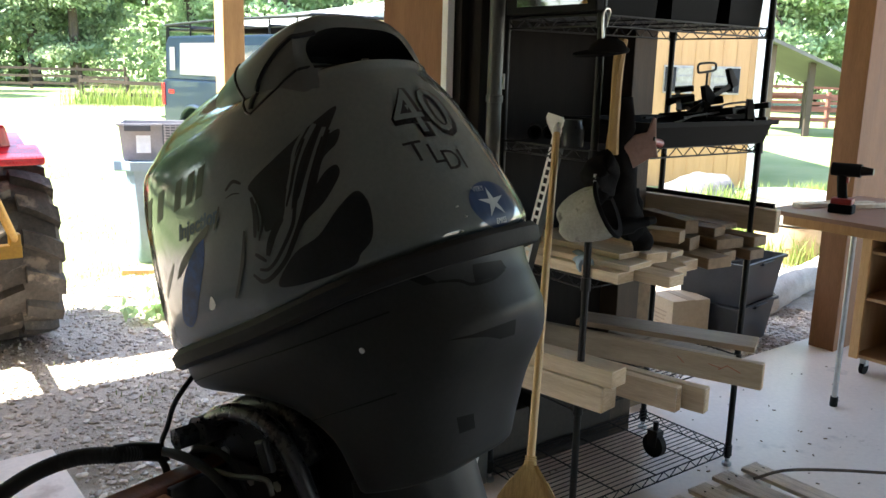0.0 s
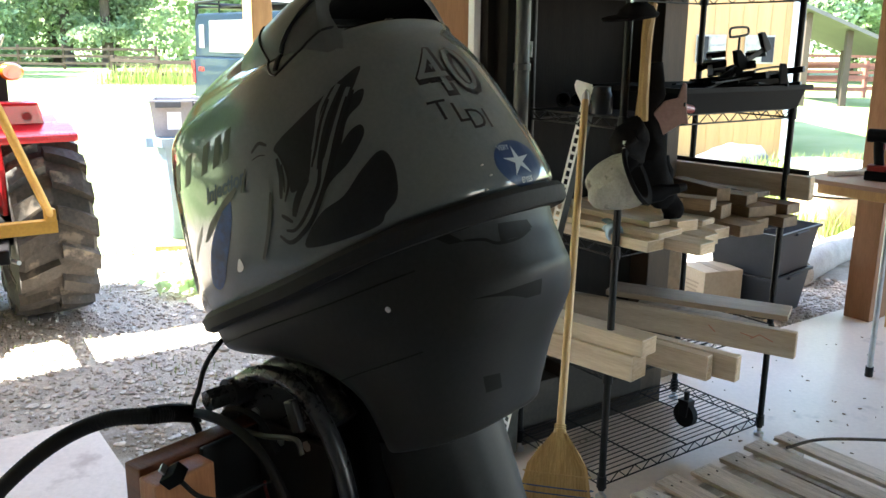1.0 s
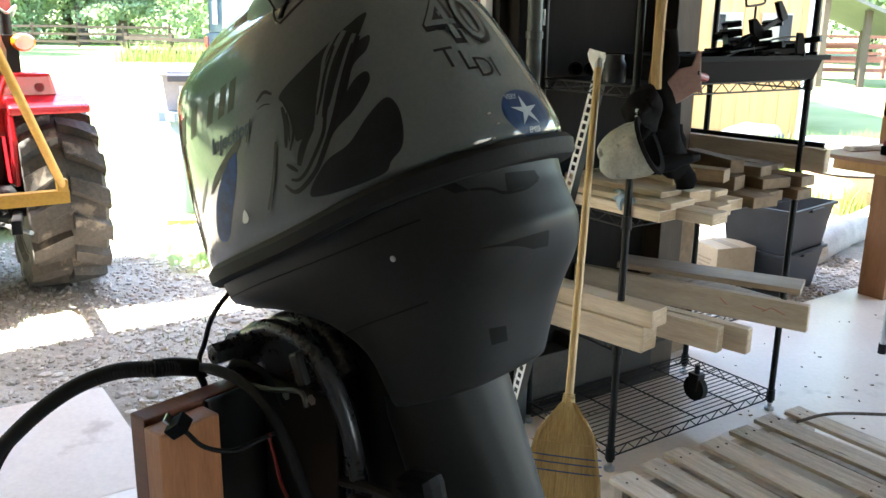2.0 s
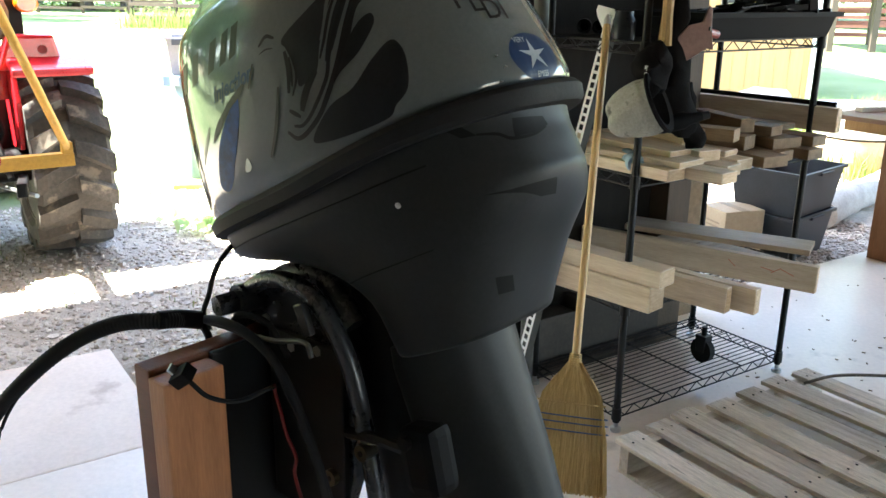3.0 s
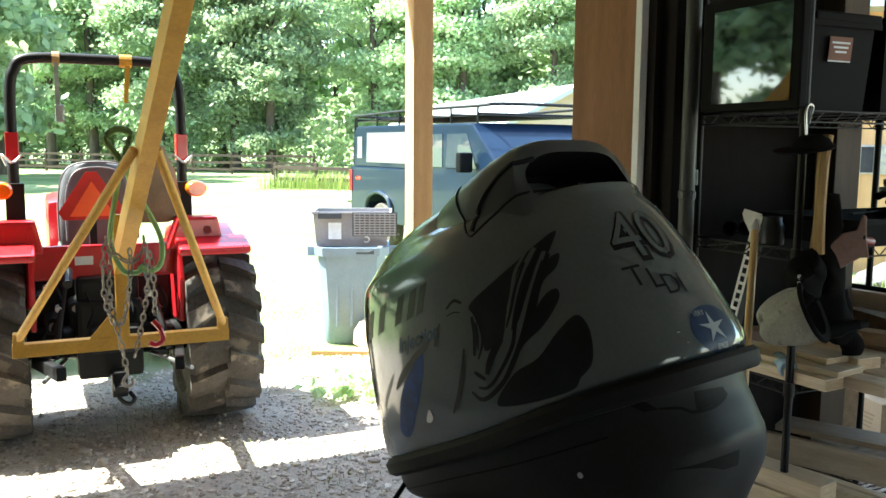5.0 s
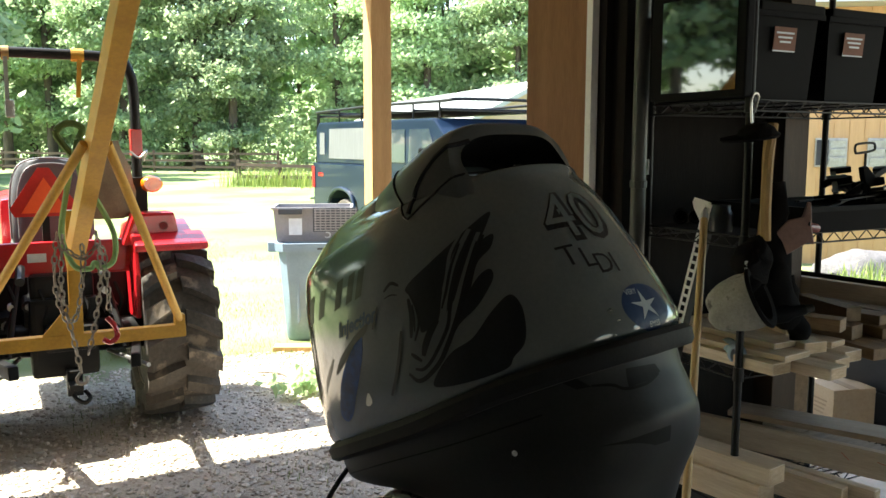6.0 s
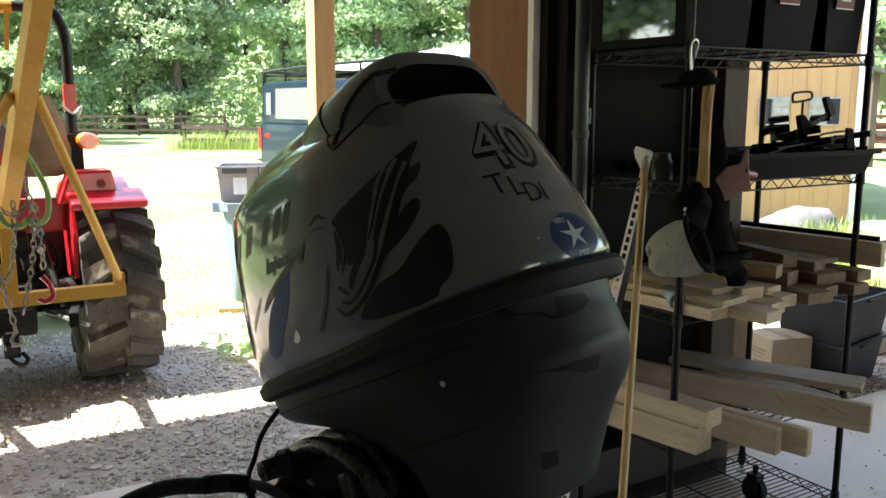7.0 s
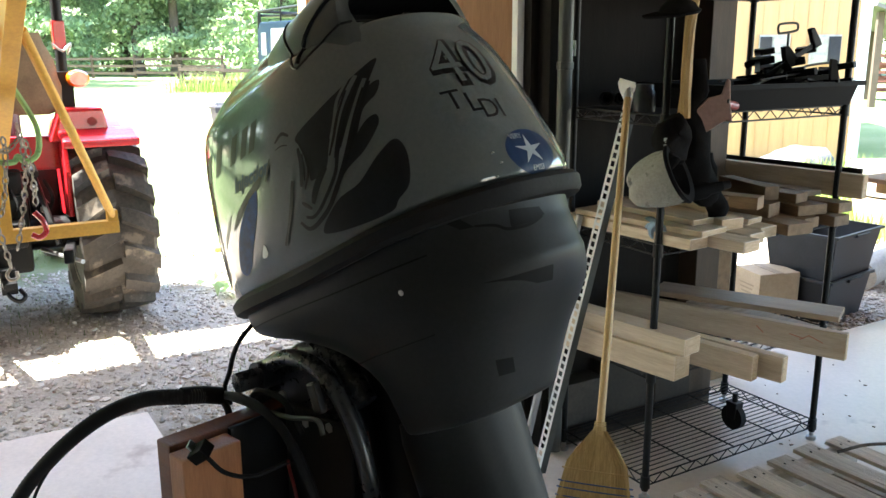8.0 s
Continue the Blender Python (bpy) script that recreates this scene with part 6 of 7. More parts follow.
def blades(n, place, h0, h1, rg, lean=0.35):
    p = place(n)
    h = rg.uniform(h0, h1, (n, 1))
    ang = rg.uniform(0, 2 * np.pi, n)
    d = np.stack([np.cos(ang), np.sin(ang), np.zeros(n)], axis=1)
    w = 0.0015 + 0.02 * h
    side_ = np.stack([-d[:, 1], d[:, 0], d[:, 2]], axis=1) * w
    up = np.array([0, 0, 1.0])
    m = p + up * h * 0.6 + d * h * lean * 0.4
    t = p + up * h + d * h * lean * rg.uniform(0.5, 1.6, (n, 1))
    v = np.stack([p - side_, p + side_, m + side_ * 0.7, m - side_ * 0.7, t], axis=1).reshape(-1, 3)
    f = [q for k in range(n) for q in ((5 * k, 5 * k + 1, 5 * k + 2, 5 * k + 3), (5 * k + 3, 5 * k + 2, 5 * k + 4))]
    return v, f


def right_patch(n):
    c = rg.uniform(0, 1, (60, 2)) * np.array([4.2, 4.5]) + np.array([2.6, 6.7])
    k = rg.integers(0, 60, n)
    q = c[k] + rg.normal(0, 0.16, (n, 2))
    return np.concatenate([q, np.full((n, 1), -0.03)], axis=1)


def left_patch(n):
    c = rg.uniform(0, 1, (260, 2)) * np.array([6.5, 8.0]) + np.array([-6.6, 5.9])
    c = np.concatenate([c, np.array([[-2.7, 4.35], [-2.2, 4.1], [-3.0, 4.7], [-2.6, 5.1], [-1.3, 3.9], [-2.3, 5.6], [-1.9, 5.9]])])
    k = rg.integers(0, len(c), n)
    q = c[k] + rg.normal(0, 0.17, (n, 2))
    return np.concatenate([q, np.full((n, 1), -0.03)], axis=1)


v, f = blades(9000, right_patch, 0.06, 0.34, rg)
scatter_mesh("tall_grass", v.tolist(), f, GRASS, "bright green tufts of tall grass", "grass")
v, f = blades(16000, left_patch, 0.012, 0.045, rg)
scatter_mesh("yard_grass", v.tolist(), f, GRASS, "short patchy grass and weeds in the yard", "grass")


def weeds(n):
    q = np.stack([rg.uniform(-13.5, -7, n), 32.4 + rg.normal(0, 0.8, n), np.full(n, -0.03)], axis=1)
    return q


v, f = blades(2500, weeds, 0.15, 0.8, rg)
v = np.array(v)
scatter_mesh("weeds", v.tolist(), f, GRASS, "tall green weeds along the old fence", "weeds")

# ---------------------------------------------------------------- tractor with hoist boom
TR = bld(0.21, 5.35, -0.03)
tr = thing("tractor", TR, "red compact tractor with black roll bar seen from behind", "tractor")


def tyre(parent, x, y, r, w, lugs):
    prof = [(r * 0.62, -w * 0.42), (r * 0.70, -w * 0.5), (r * 0.85, -w * 0.5), (r * 0.90, -w * 0.44), (r * 0.912, -w * 0.2), (r * 0.915, 0), (r * 0.912, w * 0.2), (r * 0.90, w * 0.44), (r * 0.85, w * 0.5), (r * 0.70, w * 0.5), (r * 0.62, w * 0.42)]
    wh = part("wheel", lathe([(r * 0.3, -w * 0.1), (r * 0.58, -w * 0.15), (r * 0.63, -w * 0.44), (r * 0.63, w * 0.44), (r * 0.58, w * 0.15), (r * 0.3, w * 0.1)], 40), RIMPAINT, parent, smooth=True)
    wh.matrix_basis = pose(x, y, r, 0, 90, 0)
    part("tyre", lathe(prof, 56), TYRE, wh, "dusty black rubber tyre", smooth=True)
    bm = bmesh.new()
    for k in range(lugs):
        for sg in (-1, 1):
            a0 = 2 * math.pi * (k + (0.5 if sg > 0 else 0)) / lugs
            secs = []
            for j in range(5):
                u = j / 4
                z = sg * w * (0.02 + 0.49 * u)
                a = a0 + 0.20 * u ** 1.2
                rt = r * (1.0 - 0.035 * u ** 3)
                rb = r * (0.895 - 0.05 * u ** 4)
                hw = 0.088 + 0.028 * u
                secs.append([Vector((rr * math.cos(a + da), rr * math.sin(a + da), z)) for rr, da in ((rb, -hw * 1.25), (rt, -hw * 0.8), (rt, hw * 0.8), (rb, hw * 1.25))])
            tmp = loft(secs)
            me_ = bpy.data.meshes.new("lug")
            tmp.to_mesh(me_)
            tmp.free()
            bm.from_mesh(me_)
            bpy.data.meshes.remove(me_)
    bmesh.ops.recalc_face_normals(bm, faces=bm.faces[:])
    part("tread", bm, TYRE, wh)
    part("hub", rod((0, 0, -w * 0.16), (0, 0, w * 0.16), r * 0.16, 14), BLACK_METAL, wh)


for sx in (-0.645, 0.625):
    tyre(tr, sx, 0, 0.53, 0.415, 15)
for sx in (-0.55, 0.55):
    tyre(tr, sx, 1.75, 0.36, 0.26, 15)
part("axle_housing", rod((-0.45, 0, 0.53), (0.45, 0, 0.53), 0.10, 18), BLACK_METAL, tr, smooth=True)
part("gearbox", box((0.36, 0.5, 0.46), pose(0, 0.0, 0.58), 0.03), BLACK_METAL, tr)
part("rear_panel", box((0.86, 0.05, 0.20), pose(0, -0.08, 1.02), 0.015), RED, tr, "red rear panel")
part("rear_housing", box((0.80, 0.16, 0.50), pose(0, 0.16, 0.70), 0.02), BLACK_METAL, tr, "black rear housing")
part("lift_cover", box((0.34, 0.30, 0.16), pose(0.0, -0.05, 0.86), 0.03), BLACK_METAL, tr)
for x_, z_, r_ in ((-0.30, 0.66, 0.05), (0.27, 0.70, 0.045), (-0.18, 0.76, 0.035), (0.16, 0.62, 0.03), (-0.36, 0.82, 0.03)):
    part("valve_body", rod((x_, -0.16, z_), (x_, 0.08, z_), r_, 14), BLACK_METAL, tr)
    part("valve_cap", rod((x_, -0.175, z_), (x_, -0.16, z_), r_ * 0.55, 6), STEEL, tr)
for sg in (-1, 1):
    part("lift_arm", tube([(sg * 0.20, 0.02, 0.93), (sg * 0.21, -0.16, 0.98), (sg * 0.22, -0.34, 0.93)], 0.026, 8), BLACK_METAL, tr, smooth=True)
part("frame_rail", box((0.42, 2.1, 0.30), pose(0, 1.0, 0.62), 0.03), BLACK_METAL, tr)
part("hood", box((0.60, 1.15, 0.52), pose(0, 1.75, 1.05), 0.07), RED, tr, smooth=True)
part("floor", box((0.9, 0.9, 0.04), pose(0, 0.75, 0.62), 0.01), BLACK_METAL, tr)
for sg in (-1, 1):
    fd = part("fender", prism([(-0.32, 1.10), (-0.30, 1.135), (0.0, 1.22), (0.36, 1.17), (0.56, 0.95), (0.60, 0.66), (0.56, 0.64), (0.50, 0.92), (0.33, 1.08), (0.0, 1.125), (-0.28, 1.075)], 0.34, pose(sg * 0.57, 0.02, 0.0, 0, 0, 90), 0.012), RED, tr, "red fender", smooth=True)
    part("fender_side", prism([(-0.30, 0.66), (-0.34, 0.92), (-0.27, 1.08), (0.0, 1.16), (0.33, 1.1), (0.52, 0.9), (0.56, 0.6)], 0.03, pose(sg * 0.40, 0.02, 0.0, 0, 0, 90), 0.008), RED, fd)
    part("fender_shelf", box((0.42, 0.20, 0.05), pose(sg * 0.585, -0.30, 1.115) @ pose(0, 0, 0, 18, 0, 0), 0.018), RED, fd)
    part("fender_riser", prism([(-0.17, 1.09), (0.17, 1.09), (0.13, 1.28), (-0.10, 1.28)], 0.16, pose(sg * 0.50, -0.16, 0), 0.02), RED, fd)
    part("tail_lamp", rod((sg * 0.565, -0.25, 1.2), (sg * 0.565, -0.235, 1.2), 0.025, 16), GRIP_RED, fd)
    am = part("amber_lamp", loft([[Vector((sg * 0.535 + 0.062 * f_ * math.cos(k * math.pi / 12), y, 1.44 + 0.05 * f_ * math.sin(k * math.pi / 12))) for k in range(24)] for y, f_ in ((-0.10, 0.8), (-0.085, 1), (-0.02, 1), (-0.01, 0.8))]), AMBER, tr, "amber flasher lamp", smooth=True)
    part("lamp_lens", rod((sg * 0.535, -0.112, 1.43), (sg * 0.535, -0.10, 1.43), 0.026, 16), AMBER, am)
    part("rops_foot", box((0.10, 0.09, 0.34), pose(sg * 0.465, 0.02, 1.31), 0.006), BLACK_METAL, tr)
    part("rops_band", box((0.068, 0.064, 0.16), pose(sg * 0.468, 0.04, 1.69), 0.006), RED, tr, "red stripe on the roll bar")
    part("hinge_pin", tube([(sg * 0.42, -0.02, 1.64), (sg * 0.47, -0.05, 1.60), (sg * 0.52, -0.02, 1.64), (sg * 0.50, -0.01, 1.58)], 0.007, 8), STEEL, tr)
    part("lower_link", box((0.05, 0.85, 0.07), pose(sg * 0.34, -0.55, 0.52) @ pose(0, 0, 0, -8, 0, sg * -8), 0.01), BLACK_METAL, tr)
    part("lift_rod", rod((sg * 0.30, -0.45, 0.54), (sg * 0.22, -0.12, 0.96), 0.017, 10), BLACK_METAL, tr)
    part("stabiliser", rod((sg * 0.36, -0.85, 0.52), (sg * 0.24, -0.1, 0.45), 0.012, 8), STEEL, tr)
part("roll_bar", tube([(-0.468, 0.04, 1.2), (-0.468, 0.04, 1.6), (-0.466, 0.04, 1.98), (-0.44, 0.04, 2.12), (-0.36, 0.04, 2.19), (0, 0.04, 2.2), (0.36, 0.04, 2.19), (0.44, 0.04, 2.12), (0.466, 0.04, 1.98), (0.468, 0.04, 1.6), (0.468, 0.04, 1.2)], 0.031, 12, 6), BLACK_METAL, tr, "black roll bar", smooth=True)
seat = part("seat", loft([[Vector((w * math.copysign(abs(math.cos(a)) ** 0.5, math.cos(a)), 0.44 + 0.06 * math.sin(a) + 0.1 * (z - 1.1), z)) for a in [2 * math.pi * k / 24 for k in range(24)]] for z, w in ((1.0, 0.2), (1.1, 0.24), (1.35, 0.235), (1.5, 0.21), (1.57, 0.16), (1.59, 0.08))]), SEATGREY, tr, "grey padded seat back", smooth=True)
part("seat_cushion", box((0.48, 0.46, 0.12), pose(0, 0.66, 1.0), 0.04), SEATGREY, seat, smooth=True)
for w_, dz in ((0.235, 0.0), (0.19, -0.035)):
    part("piping", tube([(-w_, 0.375, 1.10), (-w_ * 1.0, 0.385, 1.35), (-w_ * 0.88, 0.40, 1.5 + dz), (-w_ * 0.6, 0.41, 1.575 + dz), (0, 0.41, 1.595 + dz), (w_ * 0.6, 0.41, 1.575 + dz), (w_ * 0.88, 0.40, 1.5 + dz), (w_, 0.385, 1.35), (w_, 0.375, 1.10)], 0.006, 6, 4), CURTAIN, seat, "pale seat piping")
hexo = [(-0.16, 1.265), (-0.185, 1.31), (-0.03, 1.545), (0.03, 1.545), (0.185, 1.31), (0.16, 1.265)]
sg_ = part("slow_sign", prism(hexo, 0.004, pose(-0.06, -0.06, 0.0)), SIGNRED, tr, "dark red slow-vehicle sign")
part("sign_triangle", prism([(-0.125, 1.285), (0, 1.49), (0.125, 1.285)], 0.004, pose(-0.06, -0.065, 0.0)), SIGNORANGE, sg_, "fluorescent orange triangle")
part("sign_bracket", box((0.04, 0.05, 0.25), pose(-0.06, -0.035, 1.22)), BLACK_METAL, sg_)
part("plate", box((0.10, 0.004, 0.05), pose(-0.12, -0.108, 1.03)), DECAL_WHITE, tr, "small white plate")
bag = part("tool_bag", loft([[Vector(((w + 0.02 * math.sin(4 * a + 9 * z)) * math.cos(a) + 0.285, -0.06 + 0.05 * math.sin(a), z)) for a in [2 * math.pi * k / 20 for k in range(20)]] for z, w in ((1.24, 0.08), (1.26, 0.16), (1.4, 0.15), (1.55, 0.11), (1.7, 0.05))]), SACKTAN, tr, "tan cloth sack", smooth=True)
for x, y, z, r, ln in ((-0.28, -0.2, 0.9, 0.018, 0.3), (0.28, -0.22, 0.88, 0.016, 0.26), (-0.12, -0.2, 0.86, 0.014, 0.3), (0.1, -0.22, 0.84, 0.014, 0.25), (-0.36, -0.18, 0.8, 0.012, 0.3)):
    part("hydraulic_hose", tube([(x, y, z), (x + 0.03, y - 0.05, z - ln * 0.4), (x - 0.02, y - 0.02, z - ln * 0.8), (x, y + 0.1, z - ln)], r * 0.7, 8), RUBBER, tr, smooth=True)
for x, z in ((-0.27, 0.78), (0.22, 0.84), (-0.33, 0.9)):
    part("coupler", rod((x, -0.28, z), (x, -0.2, z), 0.018, 10), STEEL, tr)
part("drawbar", box((0.07, 0.7, 0.03), pose(0.02, -0.28, 0.38), 0.004), BLACK_METAL, tr)
part("pto_shield", box((0.26, 0.16, 0.14), pose(0.02, -0.32, 0.60), 0.02), BLACK_METAL, tr)
part("shackle", tube([(-0.0, -0.5, 0.34), (0.02, -0.55, 0.30), (0.06, -0.58, 0.28), (0.09, -0.56, 0.30), (0.07, -0.52, 0.33)], 0.012, 8), BLACK_METAL, tr, smooth=True)
part("hitch_block", box((0.08, 0.07, 0.14), pose(0.02, -0.5, 0.38), 0.006), BLACK_METAL, tr)

HB = bld(0.232, 4.41, 0.0)
hb = thing("hoist_boom", HB, "yellow steel hoist boom hitched behind the tractor", "hoist")
part("crossbar", box((1.03, 0.06, 0.066), pose(0, 0, 0.682), 0.004), YELLOW, hb)
part("boom", box((0.072, 0.105, 2.35), look((-0.005, -0.05, 1.12), (0.10, -1.25, 2.10)) @ pose(0, 0, -1.1), 0.004), YELLOW, hb)
part("mast", box((0.06, 0.06, 0.62), pose(-0.01, 0.0, 1.02), 0.004), YELLOW, hb)
for sg in (-1, 1):
    part("brace_tube", tube([(sg * 0.045 + 0.05, -0.70, 1.655), (sg * 0.265 + 0.025, -0.36, 1.2), (sg * 0.485, -0.02, 0.74)], 0.021, 12, 3), YELLOW, hb, smooth=True)
    part("brace_tab", box((0.05, 0.06, 0.06), pose(sg * 0.485, -0.01, 0.74), 0.004), YELLOW, hb)
part("gusset", prism([(-0.14, 0.715), (0.0, 0.715), (0.0, 0.88)], 0.012, pose(-0.03, -0.02, 0)), YELLOW, hb)
# lifting sling and chain hanging on the boom
sl = thing("lifting_sling", HB @ pose(0.05, 0, -0.075), "green webbing lifting sling looped over the boom", "sling")
part("webbing", tube([(-0.06, -0.36, 1.70), (-0.10, -0.38, 1.52), (-0.13, -0.38, 1.32), (-0.085, -0.39, 1.18), (-0.02, -0.40, 1.165), (0.0, -0.40, 1.19), (0.03, -0.40, 1.165), (0.085, -0.39, 1.2), (0.09, -0.38, 1.32), (0.02, -0.37, 1.48), (-0.03, -0.36, 1.56), (-0.055, -0.36, 1.70)], 0.013, 8, 6), SLINGGREEN, sl, smooth=True)
part("eye_loop", tube([(-0.055, -0.36, 1.66), (-0.10, -0.35, 1.72), (-0.13, -0.34, 1.78), (-0.08, -0.33, 1.82), (-0.02, -0.33, 1.80), (-0.04, -0.34, 1.74), (-0.055, -0.36, 1.68)], 0.016, 8, 6), SLINGDARK, sl, "doubled dark green eye loop", smooth=True)
ch = thing("lifting_chain", HB, "heavy steel chain with a red hook hung on the boom", "chain")


def chain(pts, pitch=0.030, r=0.0045):
    path = smooth_path(pts, 14)
    d, last, k = 0.0, path[0], 0
    for p, q in zip(path, path[1:]):
        d += (q - p).length
        if d >= pitch:
            d = 0
            t = (q - last).normalized()
            m_ = Matrix.Translation((q + last) / 2) @ t.to_track_quat('Z', 'Y').to_matrix().to_4x4() @ pose(0, 0, 0, 0, 0, 90 * (k % 2) + 20)
            lk = [m_ @ Vector((0.011 * math.cos(a), 0, 0.021 * math.sin(a))) for a in [2 * math.pi * j / 10 for j in range(11)]]
            part("link", add_tube(bmesh.new(), lk, r, 5), CHAINSTEEL, ch, smooth=True)
            last, k = q, k + 1


chain([(-0.10, -0.40, 1.26), (-0.12, -0.41, 1.1), (-0.11, -0.41, 0.95), (-0.07, -0.41, 0.85), (-0.03, -0.41, 0.9), (0.0, -0.41, 1.1), (0.0, -0.40, 1.2)])
chain([(-0.08, -0.42, 1.25), (-0.095, -0.42, 1.0), (-0.06, -0.42, 0.80), (-0.03, -0.42, 0.62)])
chain([(0.06, -0.41, 1.26), (0.075, -0.41, 1.1), (0.06, -0.41, 0.95), (0.03, -0.41, 0.8), (0.0, -0.41, 0.68)])
chain([(-0.09, -0.385, 1.20), (0.0, -0.43, 1.14), (0.08, -0.385, 1.2), (0.1, -0.40, 1.05), (0.1, -0.41, 0.88)])
part("hook", tube([(0.09, -0.41, 0.86), (0.12, -0.42, 0.82), (0.13, -0.42, 0.77), (0.10, -0.42, 0.745), (0.07, -0.42, 0.76)], 0.013, 8), RED, ch, "red grab hook", smooth=True)
part("end_hook", tube([(-0.03, -0.42, 0.62), (-0.05, -0.42, 0.59), (-0.04, -0.42, 0.565), (-0.01, -0.42, 0.57), (-0.01, -0.42, 0.60)], 0.008, 8), CHAINSTEEL, ch, smooth=True)
# binder hanging from the roll bar
hgd = thing("chain_binder", TR, "grey ratchet strap hanging from the roll bar", "strap")
part("strap", box((0.022, 0.012, 0.34), pose(-0.22, 0.0, 2.0)), GALVDULL, hgd)
part("ratchet", box((0.05, 0.04, 0.10), pose(-0.21, 0.0, 1.88), 0.01), STEEL, hgd)
part("loop", lathe([(0.034, -0.02), (0.04, -0.02), (0.04, 0.02), (0.034, 0.02), (0.034, -0.02)], 14), STRAP, hgd).matrix_basis = pose(-0.22, 0.04, 2.195, 0, 90, 0)
yst = thing("yellow_strap", TR, "yellow ratchet strap tied round the roll bar", "strap")
part("wrap", lathe([(0.033, -0.035), (0.038, -0.035), (0.038, 0.035), (0.033, 0.035), (0.033, -0.035)], 14), STRAPYEL, yst).matrix_basis = pose(0.16, 0.04, 2.198, 0, 90, 0)
part("tail", box((0.025, 0.008, 0.22), pose(0.16, 0.0, 2.06) @ pose(0, 0, 0, 0, 4, 0)), STRAPYEL, yst)

# ---------------------------------------------------------------- pickup truck
tk = thing("pickup_truck", pose(-4.43, 14.0, -0.03, 0, 0, -49.5), "dark blue pickup truck with windowed cap and roof rack", "truck")
part("bed_side", prism([(0.05, 0.62), (0.05, 1.36), (2.3, 1.36), (2.3, 0.5), (1.78, 0.5), (1.70, 0.78), (1.5, 0.93), (1.18, 0.97), (0.86, 0.93), (0.66, 0.78), (0.58, 0.55)], 1.94, pose(0, 0.97, 0), 0.02), NAVY, tk, "dark blue bed")
cabp = part("cab", prism([(2.32, 0.5), (2.32, 1.36), (2.42, 1.95), (2.6, 2.02), (4.0, 2.02), (4.7, 1.42), (5.95, 1.30), (6.05, 0.6), (5.5, 0.5), (5.4, 0.8), (5.15, 0.95), (4.85, 0.95), (4.6, 0.8), (4.5, 0.5)], 1.94, pose(0, 0.97, 0), 0.03), NAVY, tk)
for x0, x1 in ((2.55, 3.25), (3.35, 4.15)):
    part("side_window", prism([(x0, 1.42), (x0 + 0.04, 1.88), (x1 - (0.0 if x1 < 4 else 0.25), 1.88), (x1, 1.42)], 0.012, pose(0, -0.004, 0)), CARGLASS, cabp, "tinted side window")
capp = part("cap", prism([(0.08, 1.36), (0.10, 1.9), (0.2, 2.03), (2.25, 2.03), (2.28, 1.36)], 1.86, pose(0, 0.97, 0), 0.03), NAVY, tk, "dark truck cap")
part("cap_window", prism([(0.62, 1.44), (0.66, 1.92), (2.1, 1.92), (2.1, 1.44)], 0.012, pose(0, 0.036, 0)), CURTAIN, capp, "grey curtained window")
part("cap_window", prism([(0.25, 1.50), (0.27, 1.86), (0.46, 1.86), (0.45, 1.50)], 0.012, pose(0, 0.036, 0)), CURTAIN, capp)
part("tail_lamp", box((0.10, 0.10, 0.36), pose(0.07, 0.03, 1.12), 0.01), LAMPRED, tk, "red tail lamp")
part("rear_bumper", box((0.22, 1.9, 0.2), pose(-0.08, 0.97, 0.66), 0.03), CHROME, tk)
part("decal_bar", box((0.20, 0.004, 0.06), pose(0.36, -0.003, 1.17)), LAMPRED, tk)
for x in (1.18, 5.0):
    w = part("wheel", rod((x, 0.02, 0.40), (x, 0.27, 0.40), 0.23, 24), GALV, tk)
    part("tyre", lathe([(0.23, -0.12), (0.38, -0.12), (0.40, -0.08), (0.40, 0.08), (0.38, 0.12), (0.23, 0.12)], 36), TYRE, w, smooth=True).matrix_basis = pose(x, 0.14, 0.40, 90, 0, 0)
    part("arch_trim", tube([(x - 0.5, -0.005, 0.6), (x - 0.43, -0.008, 0.82), (x - 0.2, -0.01, 0.95), (x + 0.1, -0.01, 0.96), (x + 0.36, -0.008, 0.86), (x + 0.5, -0.005, 0.6)], 0.035, 8), NAVY, w, smooth=True)
part("mirror", box((0.12, 0.2, 0.26), pose(4.1, -0.16, 1.5), 0.03), BLACK_PLASTIC, tk)
rkk = part("roof_rack", tube([(0.0, 0.1, 2.2), (2.0, 0.1, 2.24), (4.0, 0.1, 2.24), (4.3, 0.3, 2.26), (4.3, 1.6, 2.26), (4.0, 1.84, 2.24), (0.0, 1.84, 2.2), (0.0, 0.1, 2.2)], 0.022, 8, 4), BLACK_METAL, tk, "black tubular roof rack")
for x in (0.1, 0.9, 1.7, 2.5, 3.3, 4.0):
    part("cross_tube", rod((x, 0.1, 2.14), (x, 1.84, 2.14), 0.016, 8), BLACK_METAL, rkk)
    part("rack_leg", rod((x, 0.1, 2.0), (x, 0.1, 2.22), 0.014, 8), BLACK_METAL, rkk)
part("rack_deck", box((4.1, 1.7, 0.02), pose(2.05, 0.97, 2.12)), BLACK_METAL, rkk)
part("ladder", tube([(-0.06, 0.12, 0.8), (-0.06, 0.12, 1.5), (0.0, 0.12, 2.1), (0.02, 0.12, 2.2)], 0.02, 8), BLACK_METAL, tk)

